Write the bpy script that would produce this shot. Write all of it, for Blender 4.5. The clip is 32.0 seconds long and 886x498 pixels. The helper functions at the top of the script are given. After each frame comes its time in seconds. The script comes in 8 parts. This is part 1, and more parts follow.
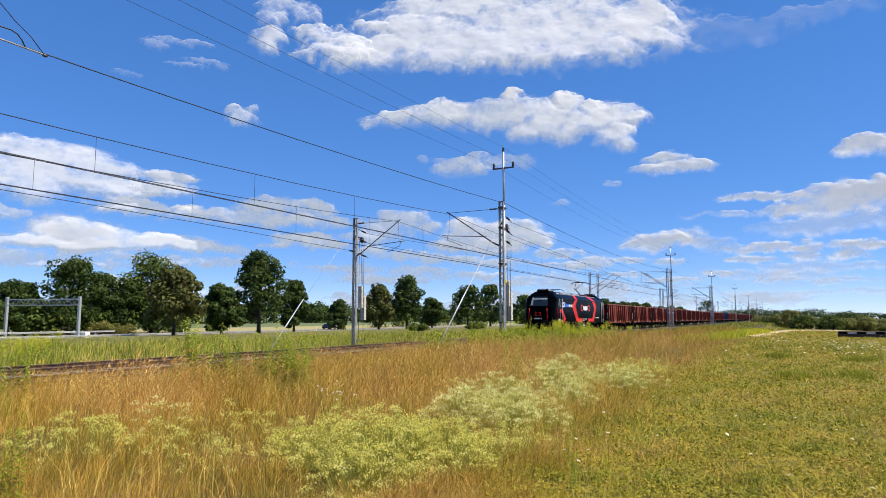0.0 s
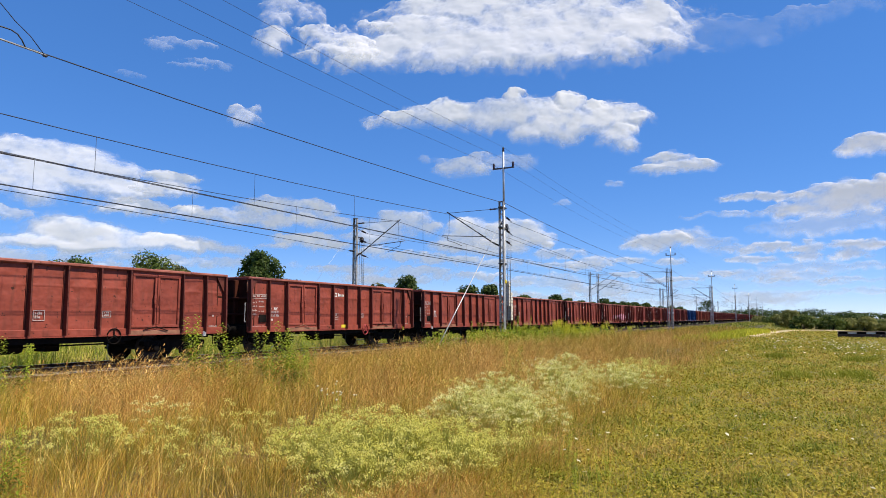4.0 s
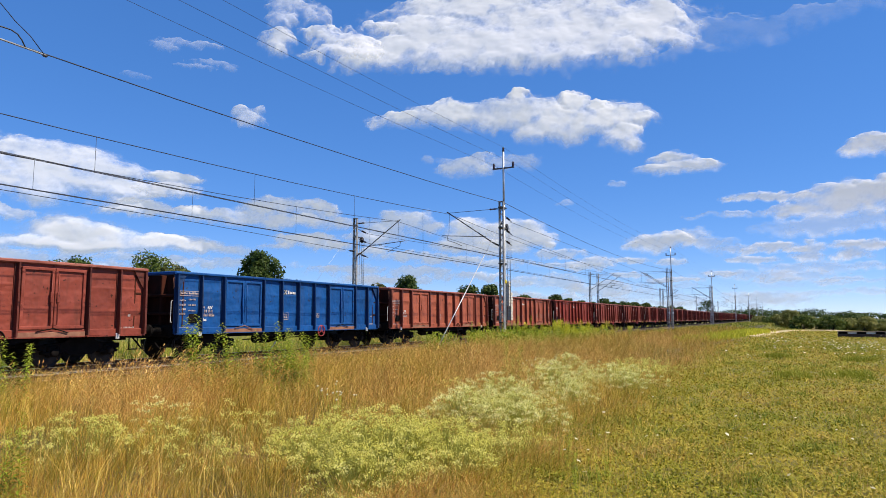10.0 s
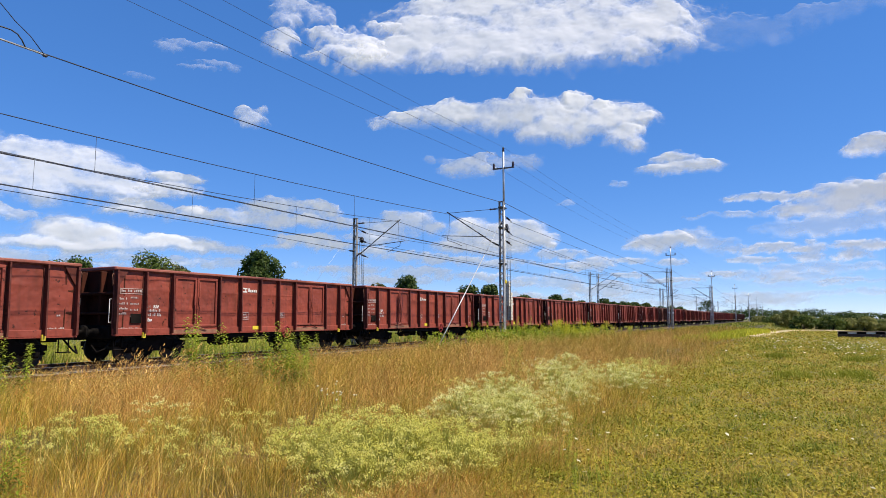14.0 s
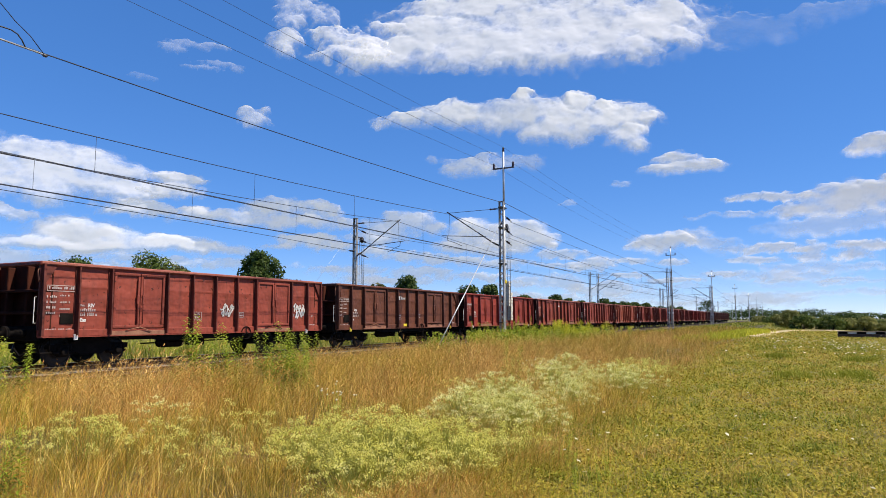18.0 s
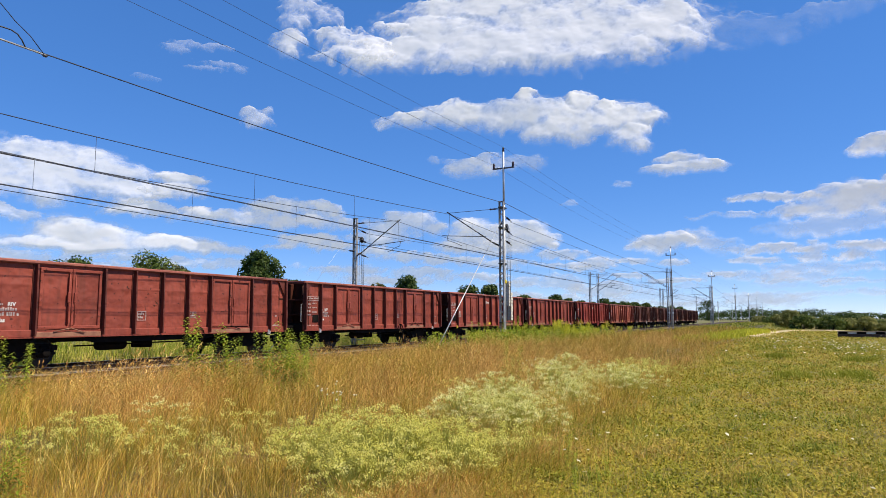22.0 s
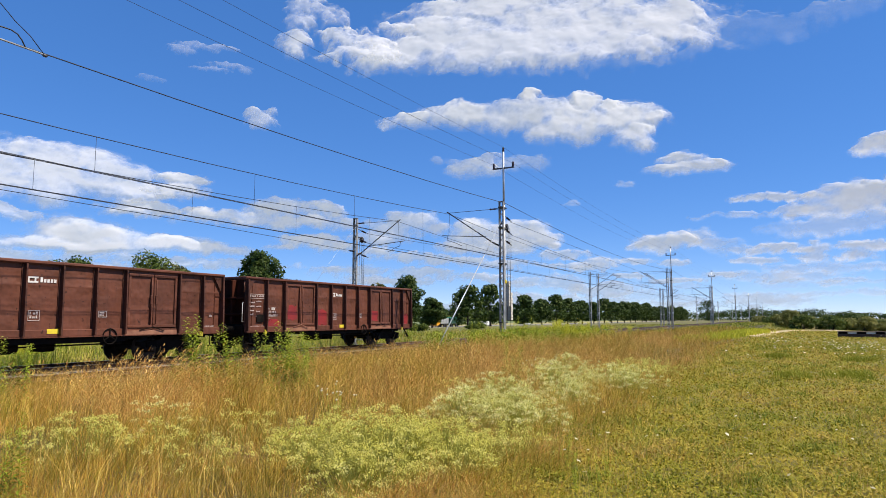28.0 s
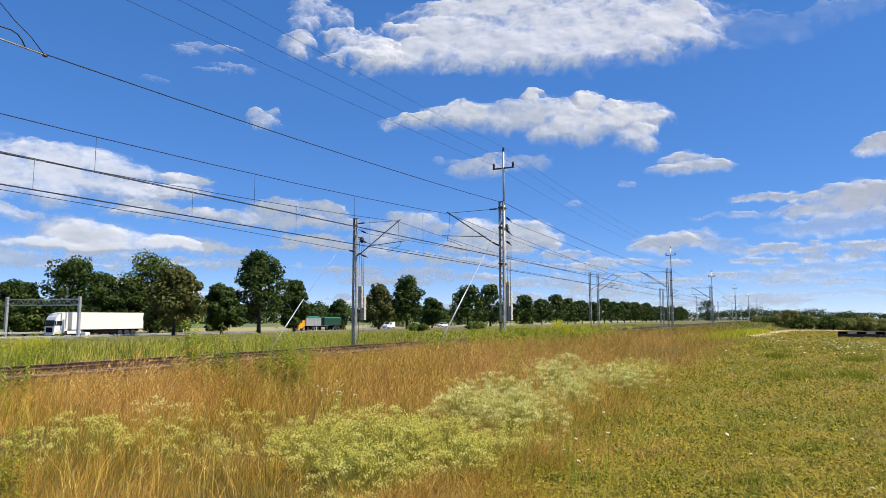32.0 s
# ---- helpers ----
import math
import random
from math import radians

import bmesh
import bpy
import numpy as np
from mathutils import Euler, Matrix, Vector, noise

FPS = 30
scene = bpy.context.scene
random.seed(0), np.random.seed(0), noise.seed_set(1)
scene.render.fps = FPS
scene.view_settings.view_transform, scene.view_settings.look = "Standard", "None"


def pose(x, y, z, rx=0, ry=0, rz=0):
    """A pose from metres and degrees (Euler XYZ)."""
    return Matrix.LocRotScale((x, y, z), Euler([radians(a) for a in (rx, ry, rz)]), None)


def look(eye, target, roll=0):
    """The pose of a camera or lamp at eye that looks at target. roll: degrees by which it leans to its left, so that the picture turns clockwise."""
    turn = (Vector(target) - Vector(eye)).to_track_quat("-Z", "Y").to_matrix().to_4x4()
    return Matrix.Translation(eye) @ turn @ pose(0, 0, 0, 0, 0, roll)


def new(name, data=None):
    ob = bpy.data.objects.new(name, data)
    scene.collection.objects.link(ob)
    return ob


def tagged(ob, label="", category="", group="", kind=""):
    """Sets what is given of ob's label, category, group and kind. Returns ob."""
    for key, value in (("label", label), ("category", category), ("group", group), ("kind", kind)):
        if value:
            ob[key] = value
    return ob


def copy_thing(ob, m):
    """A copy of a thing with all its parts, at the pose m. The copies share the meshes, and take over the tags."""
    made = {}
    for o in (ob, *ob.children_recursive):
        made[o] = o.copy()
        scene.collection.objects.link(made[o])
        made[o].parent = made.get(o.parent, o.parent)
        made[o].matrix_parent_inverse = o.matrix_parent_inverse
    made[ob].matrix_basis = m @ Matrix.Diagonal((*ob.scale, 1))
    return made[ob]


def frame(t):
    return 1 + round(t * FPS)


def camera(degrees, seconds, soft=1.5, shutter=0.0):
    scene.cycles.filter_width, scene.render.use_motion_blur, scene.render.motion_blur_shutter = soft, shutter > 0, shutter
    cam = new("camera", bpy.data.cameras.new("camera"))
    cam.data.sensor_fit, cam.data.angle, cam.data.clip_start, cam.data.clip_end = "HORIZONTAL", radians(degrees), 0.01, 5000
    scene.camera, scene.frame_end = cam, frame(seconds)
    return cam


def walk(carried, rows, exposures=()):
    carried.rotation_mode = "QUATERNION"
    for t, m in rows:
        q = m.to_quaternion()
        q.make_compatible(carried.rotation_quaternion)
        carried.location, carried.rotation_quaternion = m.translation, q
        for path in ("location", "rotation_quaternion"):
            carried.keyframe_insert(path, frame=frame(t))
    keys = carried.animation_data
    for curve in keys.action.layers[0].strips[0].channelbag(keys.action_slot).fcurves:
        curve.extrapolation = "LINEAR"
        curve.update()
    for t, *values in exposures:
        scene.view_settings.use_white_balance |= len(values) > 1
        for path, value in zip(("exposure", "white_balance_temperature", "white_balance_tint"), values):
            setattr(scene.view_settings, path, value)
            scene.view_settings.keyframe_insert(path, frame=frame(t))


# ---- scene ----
cam = camera(67.64, 32.0, soft=0.6, shutter=0.0)
CAM = pose(0, 0, 1.48, 95.95, 0, 27.64)
walk(cam, [(0, CAM), (32, CAM)], [(0, 0.48), (27.5, 0.48), (29.0, 0.37), (32, 0.38)])

# ---------------------------------------------------------------- light
SUN_TO = Vector((0.96, 0.28, 0.0)).normalized() * math.cos(radians(54)) + Vector((0, 0, math.sin(radians(54))))
world = bpy.data.worlds.new("sky")
scene.world = world
world.use_nodes = True
wn = world.node_tree.nodes
sky = wn.new("ShaderNodeTexSky")
sky.sky_type, sky.sun_disc = "NISHITA", False
sky.sun_elevation, sky.sun_rotation = radians(54), radians(73.7)
sky.air_density, sky.dust_density, sky.ozone_density = 1.0, 0.0, 5.0
sky.altitude = 5000
sat = wn.new("ShaderNodeHueSaturation")
sat.inputs["Hue"].default_value, sat.inputs["Saturation"].default_value = 0.506, 1.63
tint = wn.new("ShaderNodeMix")
tint.data_type, tint.blend_type = "RGBA", "MULTIPLY"
tint.inputs[0].default_value, tint.inputs[7].default_value = 1.0, (0.965, 0.932, 1.065, 1)
world.node_tree.links.new(sky.outputs[0], tint.inputs[6])
even = wn.new("ShaderNodeGamma")
even.inputs[1].default_value = 0.51
world.node_tree.links.new(tint.outputs[2], even.inputs[0])
world.node_tree.links.new(even.outputs[0], sat.inputs["Color"])
world.node_tree.links.new(sat.outputs[0], wn["Background"].inputs[0])
wn["Background"].inputs[1].default_value = 0.272
sun = new("sun", bpy.data.lights.new("sun", "SUN"))
sun.data.energy, sun.data.angle, sun.data.color = 5.0, radians(0.5), (1.0, 0.9, 0.75)
sun.matrix_world = look(SUN_TO * 50, (0, 0, 0))

# ---------------------------------------------------------------- materials


def mat(name, a, b=None, scale=3.0, rough=0.7, metal=0.0, bump=0.0, rand=0.0, fine=40.0, stretch=(1, 1, 1), island=0.0,
        alpha=None, trans=0.0):
    """Two colours mixed by coarse and fine noise; rand and island vary the brightness by object or by loose piece."""
    m = bpy.data.materials.new(name)
    m.use_nodes = True
    nt = m.node_tree
    n, ln = nt.nodes, nt.links.new
    bsdf = n["Principled BSDF"]
    bsdf.inputs["Roughness"].default_value, bsdf.inputs["Metallic"].default_value = rough, metal
    b = b or tuple(v * 0.7 for v in a)
    tc = n.new("ShaderNodeTexCoord")
    mp = n.new("ShaderNodeMapping")
    mp.inputs["Scale"].default_value = stretch
    ln(tc.outputs["Object"], mp.inputs[0])
    n1, n2 = n.new("ShaderNodeTexNoise"), n.new("ShaderNodeTexNoise")
    n1.inputs["Scale"].default_value, n2.inputs["Scale"].default_value = scale, fine
    n1.inputs["Detail"].default_value, n2.inputs["Detail"].default_value = 6, 3
    ln(mp.outputs[0], n1.inputs[0])
    ln(mp.outputs[0], n2.inputs[0])
    add = n.new("ShaderNodeMath")
    add.operation = "MULTIPLY_ADD"
    add.inputs[1].default_value = 0.35
    ln(n2.outputs[0], add.inputs[0])
    ln(n1.outputs[0], add.inputs[2])
    ramp = n.new("ShaderNodeMapRange")
    ramp.inputs[1].default_value, ramp.inputs[2].default_value = 0.48, 0.88
    ln(add.outputs[0], ramp.inputs[0])
    mix = n.new("ShaderNodeMix")
    mix.data_type = "RGBA"
    mix.inputs[6].default_value, mix.inputs[7].default_value = (*a, 1), (*b, 1)
    ln(ramp.outputs[0], mix.inputs[0])
    out = mix.outputs[2]
    for amount, node, socket in ((rand, "ShaderNodeObjectInfo", "Random"), (island, "ShaderNodeNewGeometry", "Random Per Island")):
        if amount:
            src = n.new(node)
            mr = n.new("ShaderNodeMapRange")
            mr.inputs[3].default_value, mr.inputs[4].default_value = 1 - amount, 1 + amount
            ln(src.outputs[socket], mr.inputs[0])
            hs = n.new("ShaderNodeHueSaturation")
            ln(mr.outputs[0], hs.inputs["Value"])
            ln(out, hs.inputs["Color"])
            out = hs.outputs[0]
    ln(out, bsdf.inputs["Base Color"])
    if bump:
        bp = n.new("ShaderNodeBump")
        bp.inputs["Strength"].default_value, bp.inputs["Distance"].default_value = bump, 0.02
        ln(add.outputs[0], bp.inputs["Height"])
        ln(bp.outputs[0], bsdf.inputs["Normal"])
    if trans:
        tr = n.new("ShaderNodeBsdfTranslucent")
        ln(out, tr.inputs[0])
        ms = n.new("ShaderNodeMixShader")
        ms.inputs[0].default_value = trans
        ln(bsdf.outputs[0], ms.inputs[1])
        ln(tr.outputs[0], ms.inputs[2])
        ln(ms.outputs[0], n["Material Output"].inputs[0])
    return m


def blades(name, cols, rough=0.6, trans=0.35, each=0.85):
    """Leaf and grass colours: a ramp over the loose pieces, and patches some metres wide."""
    m = bpy.data.materials.new(name)
    m.use_nodes = True
    nt = m.node_tree
    n, ln = nt.nodes, nt.links.new
    bsdf = n["Principled BSDF"]
    bsdf.inputs["Roughness"].default_value, bsdf.inputs["Specular IOR Level"].default_value = rough, 0.12
    geo = n.new("ShaderNodeNewGeometry")
    ramp = n.new("ShaderNodeValToRGB")
    while len(ramp.color_ramp.elements) < len(cols):
        ramp.color_ramp.elements.new(0.5)
    for i, c in enumerate(cols):
        ramp.color_ramp.elements[i].position = i / max(1, len(cols) - 1)
        ramp.color_ramp.elements[i].color = (*c, 1)
    tc = n.new("ShaderNodeTexCoord")
    ns = n.new("ShaderNodeTexNoise")
    ns.inputs["Scale"].default_value, ns.inputs["Detail"].default_value = 0.45, 4
    ln(tc.outputs["Object"], ns.inputs[0])
    mx = n.new("ShaderNodeMath")
    mx.operation = "MULTIPLY_ADD"
    mx.inputs[1].default_value = 1.7
    ln(ns.outputs[0], mx.inputs[0])
    tuft = n.new("ShaderNodeTexNoise")
    tuft.inputs["Scale"].default_value, tuft.inputs["Detail"].default_value = 3.1, 3
    ln(tc.outputs["Object"], tuft.inputs[0])
    ad = n.new("ShaderNodeMath")
    ad.operation = "MULTIPLY_ADD"
    ad.inputs[1].default_value, ad.inputs[2].default_value = each * 0.8, -1.3 - each * 0.4
    ln(geo.outputs["Random Per Island"], ad.inputs[0])
    at = n.new("ShaderNodeMath")
    at.operation = "MULTIPLY_ADD"
    at.inputs[1].default_value = 1.9
    ln(tuft.outputs[0], at.inputs[0])
    ln(ad.outputs[0], at.inputs[2])
    ln(at.outputs[0], mx.inputs[2])
    ln(mx.outputs[0], ramp.inputs[0])
    ln(ramp.outputs[0], bsdf.inputs["Base Color"])
    tr = n.new("ShaderNodeBsdfTranslucent")
    ln(ramp.outputs[0], tr.inputs[0])
    ms = n.new("ShaderNodeMixShader")
    ms.inputs[0].default_value = trans
    ln(bsdf.outputs[0], ms.inputs[1])
    ln(tr.outputs[0], ms.inputs[2])
    ln(ms.outputs[0], n["Material Output"].inputs[0])
    return m


def wagon_paint(name, a, b, rust=(0.075, 0.03, 0.018), fade=0.5):
    """Old wagon paint: faded panels, rust streaks running down, scuffs."""
    m = mat(name, a, b, scale=0.9, rough=0.6, bump=0.25, rand=0.07, fine=9.0)
    n, ln = m.node_tree.nodes, m.node_tree.links.new
    bsdf = n["Principled BSDF"]
    bsdf.inputs["Specular IOR Level"].default_value = 0.25
    src = bsdf.inputs["Base Color"].links[0].from_socket
    tc = n.new("ShaderNodeTexCoord")
    mp = n.new("ShaderNodeMapping")
    mp.inputs["Scale"].default_value = (5, 5, 0.7)
    ln(tc.outputs["Object"], mp.inputs[0])
    ob = n.new("ShaderNodeObjectInfo")
    sh = n.new("ShaderNodeVectorMath")
    sh.operation = "MULTIPLY_ADD"
    sh.inputs[1].default_value, sh.inputs[2].default_value = (37, 91, 53), (0, 0, 0)
    ln(ob.outputs["Random"], sh.inputs[0])
    ln(sh.outputs[0], mp.inputs["Location"])
    ns = n.new("ShaderNodeTexNoise")
    ns.inputs["Scale"].default_value, ns.inputs["Detail"].default_value = 1.0, 7
    ln(mp.outputs[0], ns.inputs[0])
    mr = n.new("ShaderNodeMapRange")
    mr.inputs[1].default_value, mr.inputs[2].default_value = 0.52, 0.75
    mr.inputs[4].default_value = fade
    ln(ns.outputs[0], mr.inputs[0])
    dent = n.new("ShaderNodeTexNoise")
    dent.inputs["Scale"].default_value, dent.inputs["Detail"].default_value = 1.9, 2
    shift = n.new("ShaderNodeVectorMath")
    ln(tc.outputs["Object"], shift.inputs[0])
    ln(sh.outputs[0], shift.inputs[1])
    ln(shift.outputs[0], dent.inputs[0])
    bp = n.new("ShaderNodeBump")
    bp.inputs["Strength"].default_value, bp.inputs["Distance"].default_value = 0.7, 0.12
    ln(dent.outputs[0], bp.inputs["Height"])
    ln(bsdf.inputs["Normal"].links[0].from_socket, bp.inputs["Normal"])
    ln(bp.outputs[0], bsdf.inputs["Normal"])
    mix = n.new("ShaderNodeMix")
    mix.data_type = "RGBA"
    mix.inputs[7].default_value = (*rust, 1)
    ln(mr.outputs[0], mix.inputs[0])
    ln(src, mix.inputs[6])
    # chipped spots and scrapes down to dark rust
    chip = n.new("ShaderNodeTexNoise")
    chip.inputs["Scale"].default_value, chip.inputs["Detail"].default_value, chip.inputs["Roughness"].default_value = 6.5, 4, 0.62
    ln(shift.outputs[0], chip.inputs[0])
    cut = n.new("ShaderNodeMapRange")
    cut.inputs[1].default_value, cut.inputs[2].default_value, cut.inputs[4].default_value = 0.638, 0.68, 0.9
    ln(chip.outputs[0], cut.inputs[0])
    spots = n.new("ShaderNodeMix")
    spots.data_type = "RGBA"
    spots.inputs[7].default_value = (*(v * 0.45 for v in rust), 1)
    ln(cut.outputs[0], spots.inputs[0])
    ln(mix.outputs[2], spots.inputs[6])
    ln(spots.outputs[2], bsdf.inputs["Base Color"])
    return m


PAINT = {
    "brown": wagon_paint("paint_red_brown", (0.265, 0.056, 0.034), (0.19, 0.041, 0.026)),
    "red": wagon_paint("paint_oxide_red", (0.27, 0.042, 0.025), (0.19, 0.032, 0.02), fade=0.3),
    "dark": wagon_paint("paint_dark_brown", (0.14, 0.047, 0.026), (0.09, 0.033, 0.019), fade=0.5),
    "pale": wagon_paint("paint_faded_brown", (0.37, 0.1, 0.054), (0.27, 0.07, 0.04)),
    "blue": wagon_paint("paint_blue", (0.004, 0.075, 0.27), (0.005, 0.055, 0.19), rust=(0.05, 0.06, 0.1), fade=0.3),
}
# darker copies of PAINT: the shade on the ribs is put into their colour
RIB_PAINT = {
    "brown": wagon_paint("shaded_rib_brown", (0.13, 0.03, 0.019), (0.08, 0.022, 0.015)),
    "red": wagon_paint("shaded_rib_red", (0.15, 0.025, 0.016), (0.1, 0.019, 0.013)),
    "dark": wagon_paint("shaded_rib_dark", (0.09, 0.032, 0.019), (0.055, 0.022, 0.014)),
    "pale": wagon_paint("shaded_rib_pale", (0.19, 0.05, 0.029), (0.12, 0.034, 0.021)),
    "blue": wagon_paint("shaded_rib_blue", (0.008, 0.042, 0.13), (0.008, 0.03, 0.09), rust=(0.05, 0.06, 0.1)),
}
M_TOPRAIL = wagon_paint("worn_top_rail", (0.34, 0.12, 0.085), (0.22, 0.062, 0.042))
M_STENCIL = mat("worn_stencil_paint", (0.5, 0.42, 0.38), (0.33, 0.24, 0.21), 9, 0.7)
# grime lowered to near-black, so the underframe's deep shade sits in the colour
M_UNDER = mat("underframe_grime_shade", (0.005, 0.0046, 0.0042), (0.014, 0.011, 0.009), 3, 0.85, 0.0, 0.2)
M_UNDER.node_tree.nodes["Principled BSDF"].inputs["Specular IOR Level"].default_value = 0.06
M_DUST = mat("dusty_rust", (0.3, 0.14, 0.08), (0.19, 0.075, 0.045), 5, 0.9)
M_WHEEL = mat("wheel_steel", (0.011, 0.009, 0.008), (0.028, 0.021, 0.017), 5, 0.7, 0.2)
M_TREAD = mat("bright_tread", (0.35, 0.34, 0.33), (0.25, 0.24, 0.23), 5, 0.3, 1.0)
M_WHITE = mat("white_marking", (0.72, 0.7, 0.66), (0.5, 0.46, 0.42), 6, 0.6)
M_YELLOW = mat("yellow_marking", (0.75, 0.6, 0.03), (0.6, 0.45, 0.03), 6, 0.6)
M_REDWHEEL = mat("red_brake_wheel", (0.4, 0.03, 0.03), (0.3, 0.03, 0.03), 6, 0.5)
M_STEEL = mat("galvanised_steel", (0.52, 0.53, 0.53), (0.36, 0.37, 0.38), 4, 0.5, 0.45, 0.05, 0.05)
M_MAST = mat("weathered_mast_steel", (0.42, 0.42, 0.41), (0.22, 0.21, 0.2), 5, 0.6, 0.4, 0.1)
M_DARKMETAL = mat("dark_fitting_metal", (0.06, 0.06, 0.065), (0.1, 0.085, 0.07), 8, 0.5, 0.5)
M_WIRE = mat("wire_copper_dark", (0.03, 0.035, 0.045), (0.05, 0.05, 0.055), 8, 0.5, 0.5)
M_INSUL = mat("insulator_brown", (0.05, 0.02, 0.015), (0.03, 0.015, 0.012), 8, 0.25)
# wagon ends: rusty dirt, darkened further to put the gap's shade into the colour
M_GRIMESHADE = mat("rusty_end_grime_shade", (0.075, 0.022, 0.013), (0.035, 0.014, 0.009), 2, 0.85, 0.0, 0.2)
M_GRIMESHADE.node_tree.nodes["Principled BSDF"].inputs["Specular IOR Level"].default_value = 0.08
M_WEIGHT = mat("pale_concrete", (0.6, 0.57, 0.49), (0.42, 0.39, 0.33), 4, 0.9, 0, 0.3)
M_CONC = mat("concrete", (0.46, 0.44, 0.4), (0.3, 0.29, 0.26), 4, 0.9, 0, 0.3)
M_RUSTRAIL = mat("rusty_rail", (0.1, 0.05, 0.032), (0.06, 0.035, 0.026), 6, 0.8, 0.3, 0.2)
M_BALLAST = mat("ballast_stone", (0.2, 0.155, 0.125), (0.1, 0.075, 0.06), 1.5, 0.95, 0, 0.8, fine=14)
M_SLEEPER = mat("sleeper_concrete", (0.25, 0.22, 0.19), (0.15, 0.13, 0.11), 3, 0.9, 0, 0.3, 0.15)
M_ASPHALT = mat("asphalt", (0.17, 0.17, 0.175), (0.13, 0.13, 0.135), 0.5, 0.9, 0, 0.2)
M_BARK = mat("bark", (0.055, 0.045, 0.035), (0.03, 0.025, 0.02), 4, 0.95, 0, 0.6, stretch=(2, 2, 0.4))


# ---------------------------------------------------------------- mesh helpers
class Shape:
    """Collects vertices and faces of one mesh."""

    def __init__(self):
        self.v, self.f, self.s = [], [], []

    def add(self, verts, faces, smooth=False):
        o = len(self.v)
        self.v.extend(tuple(p) for p in verts)
        self.f.extend(tuple(i + o for i in fc) for fc in faces)
        self.s.extend([smooth] * len(faces))
        return self

    def box(self, x0, x1, y0, y1, z0, z1, c=0.0, m=None):
        lo, hi = (min(x0, x1), min(y0, y1), min(z0, z1)), (max(x0, x1), max(y0, y1), max(z0, z1))
        c = min(c, *(0.45 * (h - l) for l, h in zip(lo, hi)))
        if c <= 0:
            vs = [(hi[0] if i & 1 else lo[0], hi[1] if i & 2 else lo[1], hi[2] if i & 4 else lo[2]) for i in range(8)]
            fs = [(0, 2, 3, 1), (4, 5, 7, 6), (0, 1, 5, 4), (2, 6, 7, 3), (0, 4, 6, 2), (1, 3, 7, 5)]
        else:
            vs, fs = [], []
            for i in range(8):
                p = [hi[k] if i >> k & 1 else lo[k] for k in range(3)]
                s = [-1 if i >> k & 1 else 1 for k in range(3)]
                for k in range(3):
                    vs.append(tuple(p[j] + (0 if j == k else s[j] * c) for j in range(3)))
            for k, quad in ((0, (0, 4, 6, 2)), (0, (1, 3, 7, 5)), (1, (0, 1, 5, 4)), (1, (2, 6, 7, 3)), (2, (0, 2, 3, 1)), (2, (4, 5, 7, 6))):
                fs.append(tuple(q * 3 + k for q in quad))
            for i in range(8):
                for k in range(3):
                    j = i ^ (1 << k)
                    if i < j:
                        a, b = [q for q in range(3) if q != k]
                        fs.append((i * 3 + a, j * 3 + a, j * 3 + b, i * 3 + b))
                fs.append((i * 3, i * 3 + 1, i * 3 + 2))
        if m is not None:
            vs = [m @ Vector(p) for p in vs]
        return self.add(vs, fs)

    def tube(self, pts, r, n=6, cap=True, smooth=True, r2=None):
        """A round bar along a line of points; r2: the radius at its end."""
        pts = [Vector(p) for p in pts]
        vs, fs = [], []
        for i, p in enumerate(pts):
            d = (pts[min(i + 1, len(pts) - 1)] - pts[max(i - 1, 0)]).normalized()
            a = d.orthogonal().normalized() if abs(d.z) > 0.99 else Vector((0, 0, 1)).cross(d).normalized()
            b = d.cross(a)
            rr = r if r2 is None else r + (r2 - r) * i / (len(pts) - 1)
            vs += [p + (a * math.cos(2 * math.pi * k / n) + b * math.sin(2 * math.pi * k / n)) * rr for k in range(n)]
        for i in range(len(pts) - 1):
            for k in range(n):
                fs.append((i * n + k, i * n + (k + 1) % n, (i + 1) * n + (k + 1) % n, (i + 1) * n + k))
        self.add(vs, fs, smooth)
        if cap:
            o = len(self.v) - len(vs)
            self.f += [tuple(o + k for k in reversed(range(n))), tuple(o + len(vs) - n + k for k in range(n))]
            self.s += [False, False]
        return self

    def prism(self, outline, axis, lo, hi):
        """An outline of (a, b) pairs pushed out along axis 0, 1 or 2 from lo to hi."""
        def at(p, w):
            q = list(p)
            q.insert(axis, w)
            return q
        n = len(outline)
        vs = [at(p, lo) for p in outline] + [at(p, hi) for p in outline]
        fs = [tuple(range(n)), tuple(reversed(range(n, 2 * n)))] + [(i, n + i, n + (i + 1) % n, (i + 1) % n) for i in range(n)]
        return self.add(vs, fs)

    def lathe(self, rings, n=16, centre=(0, 0, 0), axis=2, smooth=True):
        """Rings of (radius, height) turned round an axis."""
        vs, fs = [], []
        for r, h in rings:
            for k in range(n):
                a = 2 * math.pi * k / n
                p = [r * math.cos(a), r * math.sin(a)]
                p.insert(axis, h)
                vs.append([p[j] + centre[j] for j in range(3)])
        for i in range(len(rings) - 1):
            for k in range(n):
                fs.append((i * n + k, i * n + (k + 1) % n, (i + 1) * n + (k + 1) % n, (i + 1) * n + k))
        fs += [tuple(reversed(range(n))), tuple(range((len(rings) - 1) * n, len(rings) * n))]
        return self.add(vs, fs, smooth)

    def mesh(self, name, material=None, fix=True):
        me = bpy.data.meshes.new(name)
        me.from_pydata(self.v, [], self.f)
        me.polygons.foreach_set("use_smooth", self.s)
        if fix:
            bm = bmesh.new()
            bm.from_mesh(me)
            bmesh.ops.recalc_face_normals(bm, faces=bm.faces)
            bm.to_mesh(me)
            bm.free()
        for mm in material if isinstance(material, (list, tuple)) else [material]:
            if mm:
                me.materials.append(mm)
        return me


